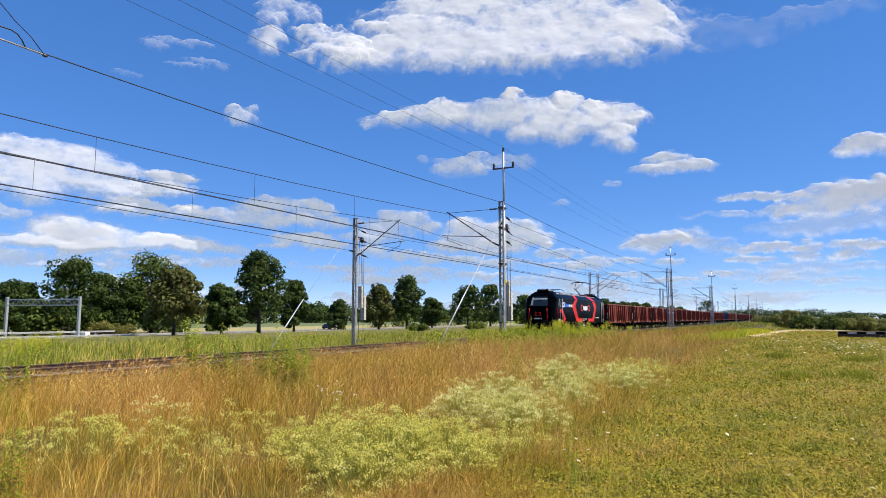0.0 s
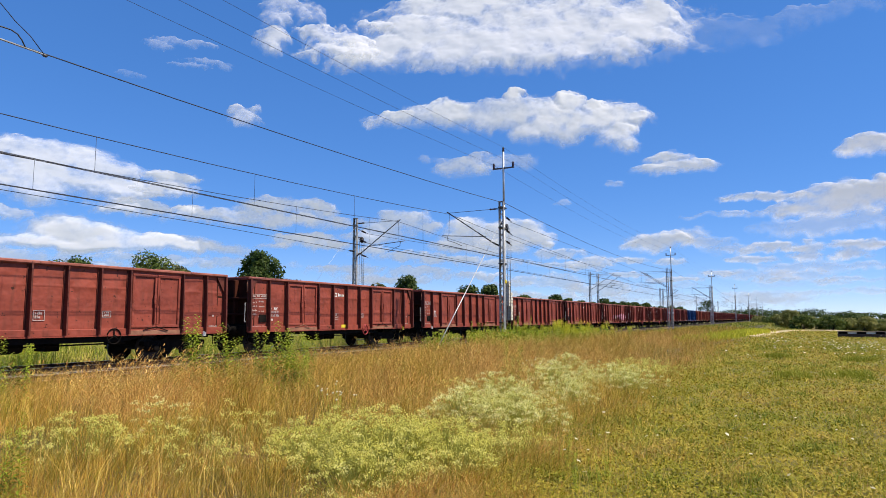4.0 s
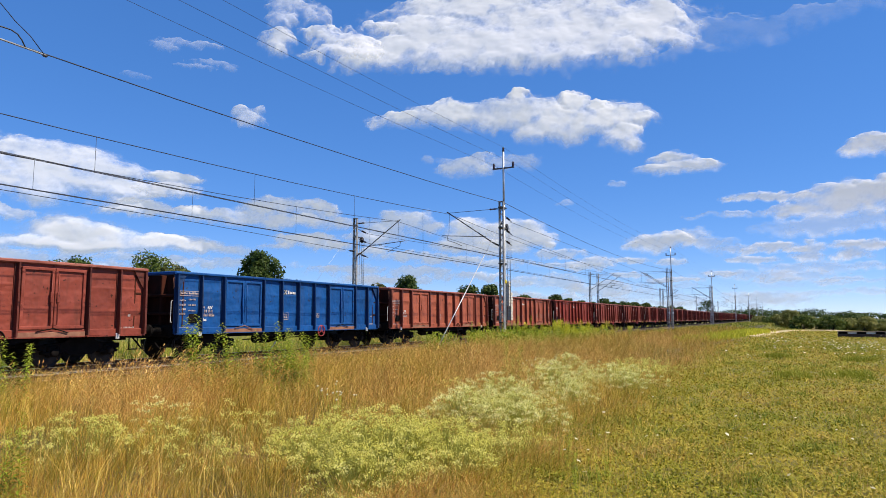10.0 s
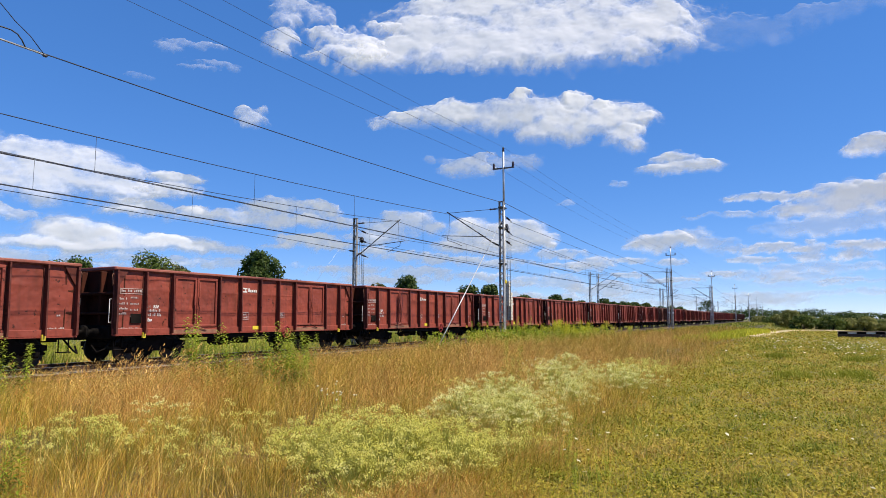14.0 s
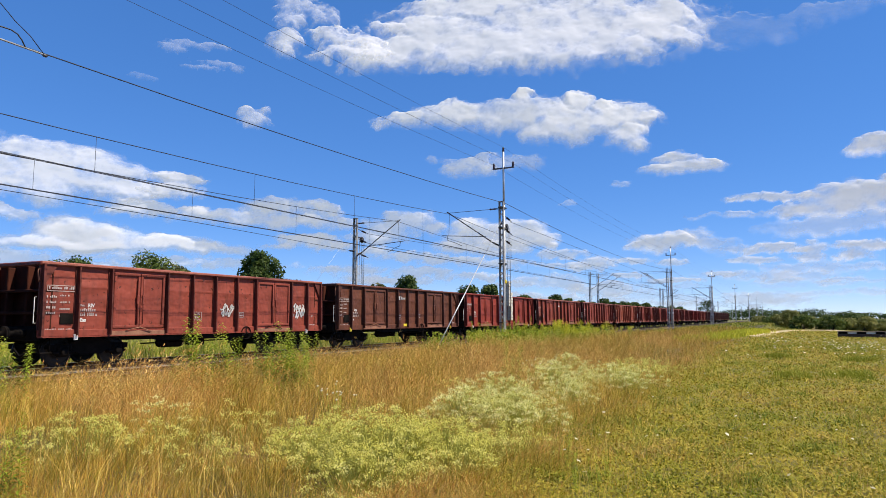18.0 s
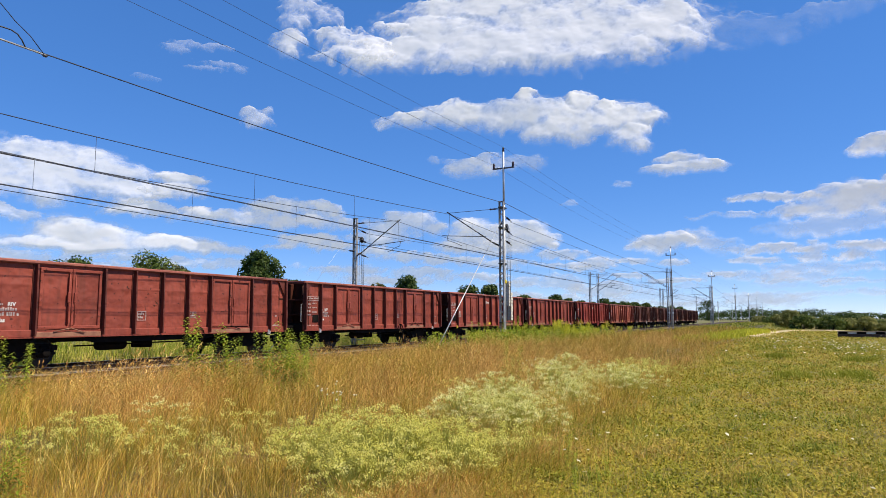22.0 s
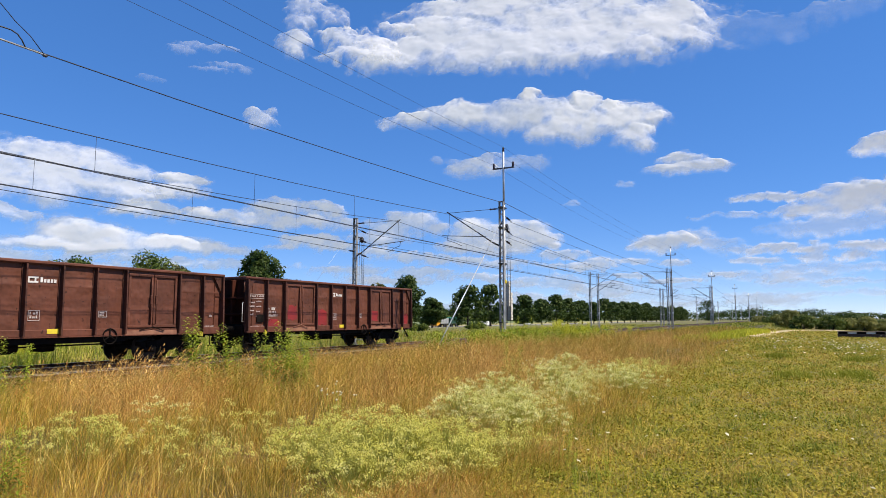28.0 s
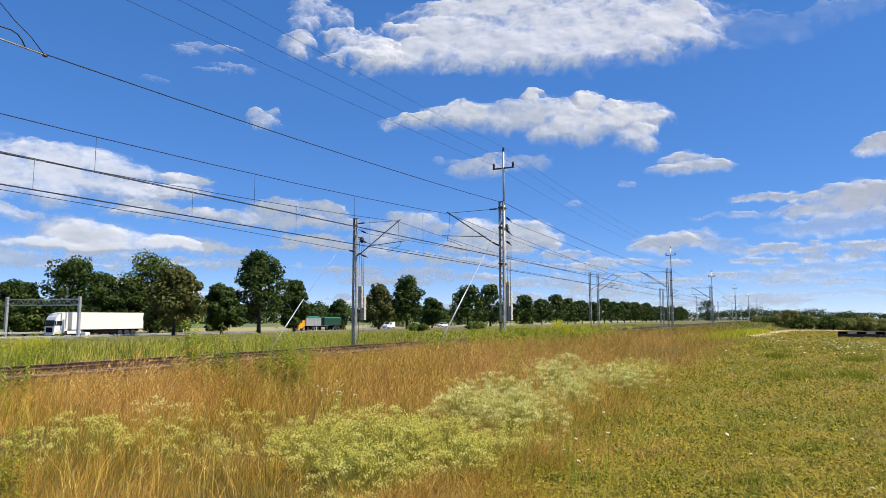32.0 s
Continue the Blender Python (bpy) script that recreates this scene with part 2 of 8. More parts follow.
def part(name, shape, material, parent, label="", at=None):
    """One mesh object under a thing or a part; shape may be a mesh that is shared."""
    ob = new(name, shape if isinstance(shape, bpy.types.Mesh) else shape.mesh(name, material))
    if parent is not None:
        ob.parent = parent
    if at is not None:
        ob.matrix_basis = at
    return tagged(ob, label)


def thing(name, label, category, group="", at=None, kind=""):
    ob = tagged(new(name), label, category, group, kind)
    if at is not None:
        ob.matrix_basis = at
    return ob


def single(name, shape, material, label, category, group="", at=None, kind="", fix=True):
    ob = new(name, shape if isinstance(shape, bpy.types.Mesh) else shape.mesh(name, material, fix))
    if at is not None:
        ob.matrix_basis = at
    return tagged(ob, label, category, group, kind)


def lerp(a, b, t):
    return a + (b - a) * t


def sstep(a, b, v):
    t = max(0.0, min(1.0, (v - a) / (b - a)))
    return t * t * (3 - 2 * t)


TRACK_FAR, TRACK_NEAR = -20.5, -16.5
MOVES = []
# ---------------------------------------------------------------- ground, tracks, road
ROAD_X = -108.5


def ground_z(x, y):
    """Height of the land: level by the line, falling away to the road."""
    z = -0.2 if x > -13 else lerp(-0.2, -0.34, sstep(-13, -16, x))
    z = lerp(z, -0.5, sstep(-22.5, -26, x))
    z = lerp(z, -1.25, sstep(-26, -85, x))
    z = lerp(z, -1.72, sstep(-85, -101, x))
    z = lerp(z, -0.75, sstep(-2, 20, x) * sstep(40, 110, y))
    z += 0.55 * sstep(-14, -10, x) * sstep(0, -4, x) * sstep(80, 130, y) * (1 - sstep(180, 260, y))
    if x > -14.5 or x < -25:
        z += 0.05 * noise.noise((x * 0.25, y * 0.25, 0)) * (1 if abs(x - ROAD_X) > 9 else 0)
    return z


def build_ground():
    xs = sorted({round(v, 2) for v in [-4000, -2500, -1500, -900, -600, -400, -300, -220, -170, -140, -120] + [-110 + 2.5 * i for i in range(30)]
                 + [-36 + 1.0 * i for i in range(56)] + [22, 25, 30, 36, 45, 60, 90, 140, 220, 400, 700, 1200, 2200, 4000]})
    ys = sorted({round(v, 2) for v in [-4000, -2000, -900, -500, -300, -200, -120, -80, -50, -30, -20, -12, -8, -4] + [1.25 * i for i in range(40)]
                 + [50 + 4 * i for i in range(30)] + [170 + 15 * i for i in range(16)] + [430, 500, 600, 800, 1100, 1600, 2500, 4200]})
    s = Shape()
    s.v = [(x, y, ground_z(x, y)) for y in ys for x in xs]
    w = len(xs)
    s.f = [(j * w + i, j * w + i + 1, (j + 1) * w + i + 1, (j + 1) * w + i) for j in range(len(ys) - 1) for i in range(w - 1)]
    s.s = [True] * len(s.f)
    m = mat("meadow_soil", (0.13, 0.112, 0.009), (0.18, 0.135, 0.014), 0.35, 0.95, 0, 0.6, fine=6)
    n, ln = m.node_tree.nodes, m.node_tree.links.new
    src = n["Principled BSDF"].inputs["Base Color"].links[0].from_socket
    # brown thatch under the tall grass, darkened to put in gap shade; pale mown fields and green strips beyond the road
    tc, sx = n.new("ShaderNodeTexCoord"), n.new("ShaderNodeSeparateXYZ")
    ln(tc.outputs["Object"], sx.inputs[0])
    for lo, hi, col in ((-2.6, -4.4, (0.06, 0.043, 0.014)), (-22, -25, (0.13, 0.12, 0.024)), (-88, -92, (0.2, 0.2, 0.06)), (-118, -122, (0.34, 0.29, 0.11)), (-160, -170, (0.12, 0.15, 0.05))):
        mr = n.new("ShaderNodeMapRange")
        mr.inputs[1].default_value, mr.inputs[2].default_value = lo, hi
        ln(sx.outputs[0], mr.inputs[0])
        mx = n.new("ShaderNodeMix")
        mx.data_type = "RGBA"
        mx.inputs[7].default_value = (*col, 1)
        ln(mr.outputs[0], mx.inputs[0])
        ln(src, mx.inputs[6])
        src = mx.outputs[2]
    ln(src, n["Principled BSDF"].inputs["Base Color"])
    single("ground", s, m, "dry summer meadow and farmland, flat to the horizon", "ground", kind="structure", fix=False)


build_ground()


def sandy_path():
    """A worn strip of pale sand between the bank and the meadow."""
    s = Shape()
    mid = [(-3.2, 66), (-2.6, 74), (-2.0, 82), (-1.2, 90), (0.2, 98), (2.4, 106), (6.0, 114)]
    rows = []
    for i, (x, y) in enumerate(mid):
        w = 1.0 + 0.25 * math.sin(i * 2.3)
        rows += [(x - w, y, ground_z(x - w, y) + 0.03), (x, y, ground_z(x, y) + 0.06), (x + w, y, ground_z(x + w, y) + 0.03)]
    s.v = rows
    s.f = [(3 * i + k, 3 * i + k + 1, 3 * i + k + 4, 3 * i + k + 3) for i in range(len(mid) - 1) for k in range(2)]
    s.s = [True] * len(s.f)
    single("dirt_path", s, mat("pale_sand", (0.6, 0.48, 0.28), (0.46, 0.35, 0.19), 0.8, 0.95, 0, 0.3, fine=9), "worn sandy path through the dry grass", "path", kind="structure", fix=False)


sandy_path()


def build_track(x, name):
    y0, y1 = -700, 1100
    bed = Shape()
    prof = [(-2.6, -0.5), (-1.75, -0.22), (-1.3, -0.17), (1.3, -0.17), (1.75, -0.22), (2.6, -0.5)]
    bed.prism(prof, 1, y0, y1)
    road = single(name, bed, M_BALLAST, "railway track on weathered brown ballast", "railway track", "railway tracks", pose(x, 0, 0), "structure")
    rail = [(-0.035, 0), (0.035, 0), (0.037, -0.03), (0.012, -0.045), (0.012, -0.14), (0.07, -0.155), (0.07, -0.17), (-0.07, -0.17),
            (-0.07, -0.155), (-0.012, -0.14), (-0.012, -0.045), (-0.037, -0.03)]
    for sx in (-0.75, 0.75):
        s = Shape()
        s.prism([(a + sx, b) for a, b in rail], 1, y0, y1)
        part("rail", s, M_RUSTRAIL, road, "rusty steel rail with a worn head")
        t = Shape().box(sx - 0.028, sx + 0.028, y0, y1, 0.0005, 0.004)
        part("rail_head", t, M_TREAD, road, "polished running band of the rail")
    one = Shape().prism([(-1.3, -0.2), (1.3, -0.2), (1.26, -0.145), (0.45, -0.16), (-0.45, -0.16), (-1.26, -0.145)], 1, -0.13, 0.13).mesh("sleeper", M_SLEEPER)
    for i in range(200):
        part("sleeper", one, None, road, at=pose(0, -10 + 0.62 * i, 0))
    rest = Shape()
    for i in range(200, 700):
        rest.box(-1.3, 1.3, -10.13 + 0.62 * i, -9.87 + 0.62 * i, -0.2, -0.15)
    part("far_sleepers", rest, M_SLEEPER, road)["kind"] = "stuff"


build_track(TRACK_FAR, "far_track")
build_track(TRACK_NEAR, "near_track")


def build_road():
    z = -1.7
    s = Shape().box(ROAD_X - 5.2, ROAD_X + 5.2, -900, 1500, z - 0.3, z + 0.1)
    road = single("road", s, M_ASPHALT, "two-lane asphalt trunk road with white edge lines", "road", kind="structure")
    for x in (-4.6, 4.6):
        part("edge_line", Shape().box(ROAD_X + x - 0.12, ROAD_X + x + 0.12, -900, 1500, z + 0.1, z + 0.106), M_WHITE, road, "white painted edge line")
    dash = Shape().box(-0.07, 0.07, -2, 2, 0, 0.006).mesh("centre_dash", M_WHITE)
    for i in range(60):
        part("centre_dash", dash, None, road, at=pose(ROAD_X, 20 + i * 9, z + 0.1))
    for x in (-6.1, 6.1):
        sh = Shape().box(ROAD_X + x - 0.9, ROAD_X + x + 0.9, -900, 1500, z - 0.3, z + 0.07)
        part("shoulder", sh, mat("gravel_shoulder", (0.36, 0.33, 0.26), (0.26, 0.24, 0.18), 1, 0.95, 0, 0.5), road, "pale gravel shoulder")


build_road()


def guard_rail(x, y0, y1):
    t = thing("guard_rail", "galvanised steel crash barrier along the road", "guard rail", "crash barriers", pose(x, 0, -1.9 if x > -100 else -1.66), "")
    prof = [(0.0, 0.45), (0.06, 0.5), (0.06, 0.55), (0.0, 0.6), (0.06, 0.65), (0.06, 0.7), (0.0, 0.75), (-0.02, 0.75), (-0.02, 0.45)]
    part("beam", Shape().prism(prof, 1, y0, y1), M_STEEL, t)
    post = Shape().box(-0.12, -0.02, -0.05, 0.05, -0.3, 0.7, 0.01).mesh("post", M_STEEL)
    for i in range(int((y1 - y0) / 4)):
        part("post", post, None, t, at=pose(0, y0 + 2 + i * 4, 0))


guard_rail(-95, 18, 80)
guard_rail(-115, 18, 84)
# ---------------------------------------------------------------- catenary masts and wires


def insulator(s, a, b, r=0.055, discs=6):
    """Ribbed insulator between two points."""
    a, b = Vector(a), Vector(b)
    s.tube([a, b], r * 0.45, 8)
    d = (b - a)
    for i in range(discs):
        p = a + d * ((i + 0.5) / discs)
        q = d.normalized() * (d.length / discs * 0.28)
        s.tube([p - q, p, p + q * 0.2], r, 8, r2=r * 0.7)
    return s


def lattice(t, h, w=0.26, d=0.15, z0=-0.45, material=None):
    """Two channel legs, one on each side across the line, laced with flat bars that show open to the sky."""
    material = material or M_MAST
    for sx in (-1, 1):
        leg = Shape()
        x = sx * w / 2
        leg.box(x - 0.009, x + 0.009, -d / 2, d / 2, z0, h)
        for sy in (-1, 1):
            leg.box(min(x, x - sx * 0.05), max(x, x - sx * 0.05), sy * d / 2 - 0.008, sy * d / 2 + 0.008, z0, h)
        part("leg", leg, material, t)
    n = int((h - z0 - 0.5) / 0.34)
    for sy in (-1, 1):
        lace = Shape()
        for i in range(n):
            a, b = (-w / 2, w / 2) if i % 2 == (sy > 0) else (w / 2, -w / 2)
            z = z0 + 0.4 + i * 0.34
            lace.tube([(a * 0.95, sy * d / 2, z), (b * 0.95, sy * d / 2, z + 0.34)], 0.017, 4)
        part("lacing", lace, material, t)
    part("cap_plate", Shape().box(-w / 2 - 0.02, w / 2 + 0.02, -d / 2 - 0.02, d / 2 + 0.02, h, h + 0.02, 0.005), material, t)
    part("footing", Shape().box(-0.35, 0.35, -0.4, 0.4, z0 - 0.5, z0 + 0.22, 0.05), M_CONC, t, "concrete footing")


def cantilever(t, s, reach=3.1, y=0.0, mess=7.2, con=5.4, arm=True):
    """Bracket from the mast towards the track (s is +1 or -1): inclined tube, top tie, steady arm."""
    x0 = 0.13 * s
    x1 = s * reach
    tube = Shape().tube([(x0 + 0.35 * s, y, con + 0.06), (x1 + 0.15 * s, y, mess + 0.12)], 0.03, 8)
    part("bracket_tube", tube, M_DARKMETAL, t)
    part("insulator", insulator(Shape(), (x0, y, con - 0.12), (x0 + 0.35 * s, y, con + 0.06)), M_INSUL, t, "brown ribbed insulator")
    part("insulator", insulator(Shape(), (x0 + 0.1 * s, y, mess + 0.08), (x0 + 0.55 * s, y, mess + 0.08)), M_INSUL, t, "brown ribbed insulator")
    tie = Shape().tube([(x0, y, mess + 0.08), (x1, y, mess + 0.06)], 0.014, 5)
    part("top_tie", tie, M_DARKMETAL, t)
    if arm:
        st = Shape()
        st.tube([(s * 0.9, y, con + 0.42), (x1 + 0.45 * s, y, con + 0.62)], 0.022, 6)
        st.tube([(x1 + 0.15 * s, y, con + 0.58), (x1 + 0.12 * s, y, con + 0.34), (x1 - 0.25 * s, y, con + 0.22), (x1 - 0.75 * s, y, con)], 0.017, 5)
        part("steady_arm", st, M_DARKMETAL, t)
        hang = Shape().tube([(x1, y, mess), (x1 + 0.05 * s, y, con + 0.6)], 0.008, 4)
        part("hanger", hang, M_WIRE, t)


def weights(t, y, x=0.0, z0=1.35, n=13):
    """Balance-weight stack with guide rods and pull wires."""
    disc = Shape().box(-0.15, 0.15, -0.12, 0.12, 0, 0.142, 0.012).mesh("weight", M_WEIGHT)
    for k, (dy, dz, m) in enumerate(((-0.04, 0.75, 9), (0.24, 0.0, 10))):
        for i in range(m):
            part("weight", disc, None, t, "pale concrete balance weight", at=pose(x + 0.012 * math.sin(i * 2.1), y + dy, z0 + dz + i * 0.15, 0, 0, 3 * math.sin(i * 4.3)))
    rods = Shape()
    for d in (-0.17, 0.17):
        rods.tube([(x + d, y, 0.1), (x + d, y, 6.3)], 0.014, 5)
    rods.tube([(x, y, z0 - 0.1), (x, y, z0 + n * 0.152 + 0.1)], 0.02, 5)
    part("guide_rods", rods, M_DARKMETAL, t)
    pull = Shape()
    pull.tube([(x, y, z0 + n * 0.152), (x, y, 6.4)], 0.01, 4)
    pull.tube([(x + 0.1, y, z0 + n * 0.152 - 0.02), (x + 0.1, y, 6.1)], 0.008, 4)
    part("pull_wire", pull, M_WIRE, t)
    wh = Shape().lathe([(0.2, -0.02), (0.17, -0.012), (0.17, 0.012), (0.2, 0.02)], 14, (x, y, 6.35), 0)
    part("pulley", wh, M_DARKMETAL, t)
    part("lower_bracket", Shape().box(x - 0.3, x + 0.3, min(0, y) + 0.05, max(0, y) + 0.05, 0.12, 0.17, 0.01), M_DARKMETAL, t)
    part("upper_bracket", Shape().box(x - 0.05, x + 0.05, min(0, y), max(0, y), 6.42, 6.5, 0.01), M_DARKMETAL, t)


def number_plate(t):
    p = part("mast_plate", Shape().box(0.04, 0.22, -0.2, -0.17, 2.0, 2.22, 0.01), M_LIGHTPLATE, t, "small white mast plate")
    part("bar", Shape().box(0.08, 0.18, -0.206, -0.2, 2.08, 2.14), M_DARKMETAL, p)


M_LIGHTPLATE = mat("enamel_white", (0.8, 0.8, 0.78), (0.7, 0.7, 0.68), 5, 0.4)


def near_mast(y, pole=True, weight=False, brackets=((0, 7.2),), stay=False, h=7.65, top=10.7):
    t = thing("catenary_mast", "galvanised lattice catenary mast beside the track" + (" carrying a tall wire pole" if pole else ""),
              "catenary mast", "catenary masts", pose(-13.4, y, 0))
    lattice(t, h)
    if y > 40:
        number_plate(t)
    for dy, mess in brackets:
        cantilever(t, -1, 3.1, dy, mess)
    if pole:
        p = Shape().tube([(0.0, 0.33, -0.5), (0.0, 0.33, 7.5)], 0.075, 10)
        p.tube([(0.0, 0.33, 7.5), (0.0, 0.33, top - 0.25)], 0.055, 10)
        part("pole", p, M_STEEL, t, "tall galvanised tube pole")
        for z in (1.2, 4.3, 6.2, 7.3):
            part("clamp", Shape().box(-0.13, 0.13, -0.18, 0.44, z, z + 0.07, 0.01), M_DARKMETAL, t)
        part("cross_arm", Shape().box(-0.62, 0.62, 0.29, 0.37, top - 1.2, top - 1.13, 0.01), M_DARKMETAL, t)
        for x, z in ((-0.56, top - 1.13), (0.56, top - 1.13), (0, top - 0.28)):
            ins = Shape().lathe([(0.03, 0), (0.07, 0.03), (0.045, 0.06), (0.075, 0.1), (0.045, 0.14), (0.07, 0.18), (0.05, 0.24), (0.02, 0.28)], 10, (x, 0.33, z))
            part("pin_insulator", ins, M_INSUL, t, "dark pin insulator")
    if weight:
        weights(t, 0.75)
        part("warning_band", Shape().box(-0.09, 0.09, 0.25, 0.42, 3.3, 3.5, 0.01), M_YELLOW, t, "yellow warning plate")
        for z in (5.7, 6.3, 7.0):
            s = Shape().tube([(0.0, 0.1, z), (0.0, 1.4, z - 0.25)], 0.022, 5)
            part("anchor_bar", s, M_DARKMETAL, t)
            part("insulator", insulator(Shape(), (0, 0.7, z - 0.12), (0, 1.15, z - 0.2)), M_INSUL, t)
    if stay:
        st = Shape().tube([(0, -7.8, -0.3), (0, -2.25, 4.6)], 0.026, 6)
        st.tube([(0, -2.25, 4.6), (0, -0.1, 6.55)], 0.009, 5)
        part("stay", st, M_STEEL, t, "pale sloping guy stay with a cover tube")
    return t


def far_mast(y, weight=False, brackets=((0, 7.2),), stay=False, h=7.6):
    t = thing("catenary_mast", "weathered lattice catenary mast across the tracks", "catenary mast", "catenary masts", pose(-23.6, y, 0))
    lattice(t, h)
    if y > 40:
        number_plate(t)
    for dy, mess in brackets:
        cantilever(t, 1, 3.1, dy, mess)
    if weight:
        weights(t, 0.7)
        for z in (5.5, 6.4, 7.0):
            part("anchor_bar", Shape().tube([(0.0, 0.1, z), (0.0, 1.4, z - 0.2)], 0.022, 5), M_DARKMETAL, t)
            part("insulator", insulator(Shape(), (0, 0.7, z - 0.1), (0, 1.15, z - 0.17)), M_INSUL, t)
        part("insulator", insulator(Shape(), (0, -0.55, 5.55), (0, -0.1, 5.55)), M_INSUL, t)
    if stay:
        st = Shape().tube([(0, -7.7, -0.55), (0, -4.8, 2.5)], 0.03, 6)
        st.tube([(0, -4.8, 2.5), (0, -0.1, 7.0)], 0.006, 5)
        part("stay", st, M_STEEL, t, "pale sloping guy stay with a cover tube")
    return t


near_mast(32.3, True, True, stay=True)
far_mast(33.4, True, stay=True)
for y, p in ((85.7, False), (88.6, True), (134.8, False), (138.3, True), (199, True), (265, True), (330, True), (395, True), (-28, True), (-90, True)):
    near_mast(y, p)
for y in (87.4, 91.5, 141.2, 144.5, 200, 263, 328, 393, -28, -90):
    far_mast(y)


def wire(name, pts, r, label, group=""):
    return single(name, Shape().tube(pts, r, 4, False), M_WIRE, label, "wire", group)


def span(y0, z0, y1, z1, sag, n=14):
    return [(y0 + (y1 - y0) * i / n, lerp(z0, z1, i / n) - 4 * sag * (i / n) * (1 - i / n)) for i in range(n + 1)]


def catenary(x, stops):
    wire("contact_wire", [(x, y, 5.4) for y in (stops[0], stops[-1])], 0.0115, "taut copper contact wire over the track", "contact wires")
    wire("contact_wire", [(x + 0.06, y, 5.41) for y in (stops[0], stops[-1])], 0.0105, "taut copper contact wire over the track", "contact wires")
    pts = []
    for a, b in zip(stops, stops[1:]):
        pts += span(a, 7.2, b, 7.2, 0.9 * ((b - a) / 60) ** 2)
    m = wire("messenger_wire", [(x, y, z) for y, z in pts], 0.0125, "sagging messenger wire above the contact wire", "messenger wires")
    for a, b in zip(stops, stops[1:]):
        if a < -100 or b > 230:
            continue
        k = max(4, int((b - a) / 6.0))
        for i in range(k):
            u = (i + 0.5) / k
            z = 7.2 - 4 * 0.9 * ((b - a) / 60) ** 2 * u * (1 - u)
            part("dropper", Shape().tube([(x, lerp(a, b, u), z), (x, lerp(a, b, u), 5.41)], 0.006, 4), M_WIRE, m)


catenary(TRACK_NEAR, [-90, -28, 32.3, 87, 136.5, 199, 265, 330, 395])
catenary(TRACK_FAR, [-90, -28, 33.4, 89.5, 143, 200, 263, 328, 393])


def aerial(name, x, tops, sag, r, label, group):
    pts = []
    for (y0, z0), (y1, z1) in zip(tops, tops[1:]):
        pts += span(y0, z0, y1, z1, sag * ((y1 - y0) / 60) ** 2)
    return wire(name, [(x, y, z) for y, z in pts], r, label, group)


tall = [-90, -28, 32.6, 88.9, 138.6, 199.3, 265.3, 330.3, 395.3]
for x, z in ((-13.96, 9.75), (-12.84, 9.75), (-13.4, 10.7)):
    aerial("power_line", x, [(y, z) for y in tall], 0.6, 0.0062, "thin overhead power line between pole tops", "power lines")
aerial("feeder_wire", -13.3, [(y, 7.6) for y in tall], 0.75, 0.0135, "dark feeder wire strung along the masts", "feeder wires")
wire("feeder_wire", [(TRACK_FAR, -28, 5.5), (-22.4, 20, 5.55), (-23.55, 32.9, 5.55)], 0.0115, "dark anchored wire ending at a mast", "feeder wires")
wire("feeder_wire", [(-13.5, 33.8, 6.75), (TRACK_NEAR, 87, 7.2)], 0.0115, "dark anchored wire ending at a mast", "feeder wires")
wire("feeder_wire", [(-13.5, 33.8, 6.05), (TRACK_NEAR, 87, 5.4)], 0.0115, "dark anchored wire ending at a mast", "feeder wires")
wire("feeder_wire", [(-23.6, 34.8, 6.8), (TRACK_FAR, 89.5, 7.2)], 0.0115, "dark anchored wire ending at a mast", "feeder wires")
wire("feeder_wire", [(-23.6, 34.8, 6.2), (TRACK_FAR, 89.5, 5.4)], 0.0115, "dark anchored wire ending at a mast", "feeder wires")
# ---------------------------------------------------------------- the freight train
RIBS = [-6.36, -5.28, -4.19, -2.06, -0.96, 0.12, 1.2, 2.24, 4.36, 5.42, 6.36]
DOORS = [(-4.19, -2.06), (2.24, 4.36)]
SILL, TOP, HALF = 0.98, 3.12, 1.45


def marks(s, x, y, z, w, h, rows, seed, fill=0.75):
    """Rows of short bars, like stencilled lettering too small to read."""
    r = random.Random(seed)
    dz = h / rows
    for i in range(rows):
        a = y
        while a < y + w - 0.03:
            b = min(y + w, a + r.choice((0.03, 0.04, 0.05, 0.06)) * (0.5 + h / rows * 4))
            low = z + h - (i + 1) * dz + dz * (1 - fill)
            s.box(x, x + 0.004, a, b, low, z + h - i * dz - dz * r.choice((0, 0, 0.25)))
            a = b + (r.uniform(0.05, 0.08) if r.random() < 0.2 else r.uniform(0.014, 0.024))
    return s


def frame_marks(s, x, y, z, w, h, t=0.018):
    s.box(x, x + 0.004, y, y + w, z, z + t)
    s.box(x, x + 0.004, y, y + w, z + h - t, z + h)
    s.box(x, x + 0.004, y, y + t, z + t, z + h - t)
    s.box(x, x + 0.004, y + w - t, y + w, z + t, z + h - t)
    return s


WHEEL = Shape().lathe([(0.12, -0.03), (0.15, 0.05), (0.36, 0.03), (0.4, 0.0), (0.42, 0.0), (0.46, 0.06), (0.46, 0.0), (0.49, -0.02), (0.49, -0.05), (0.42, -0.05),
                       (0.38, -0.03), (0.15, -0.06), (0.12, -0.09)], 12, axis=0)
WHEEL_MESH = WHEEL.mesh("wheel", M_WHEEL)
AXLE_MESH = Shape().tube([(-0.95, 0, 0), (0.95, 0, 0)], 0.08, 10).mesh("axle", M_WHEEL)
BOX_SHAPE = Shape().box(-0.1, 0.12, -0.32, 0.32, -0.06, 0.02, 0.02).box(-0.1, 0.12, -0.16, 0.16, -0.14, 0.2, 0.04)
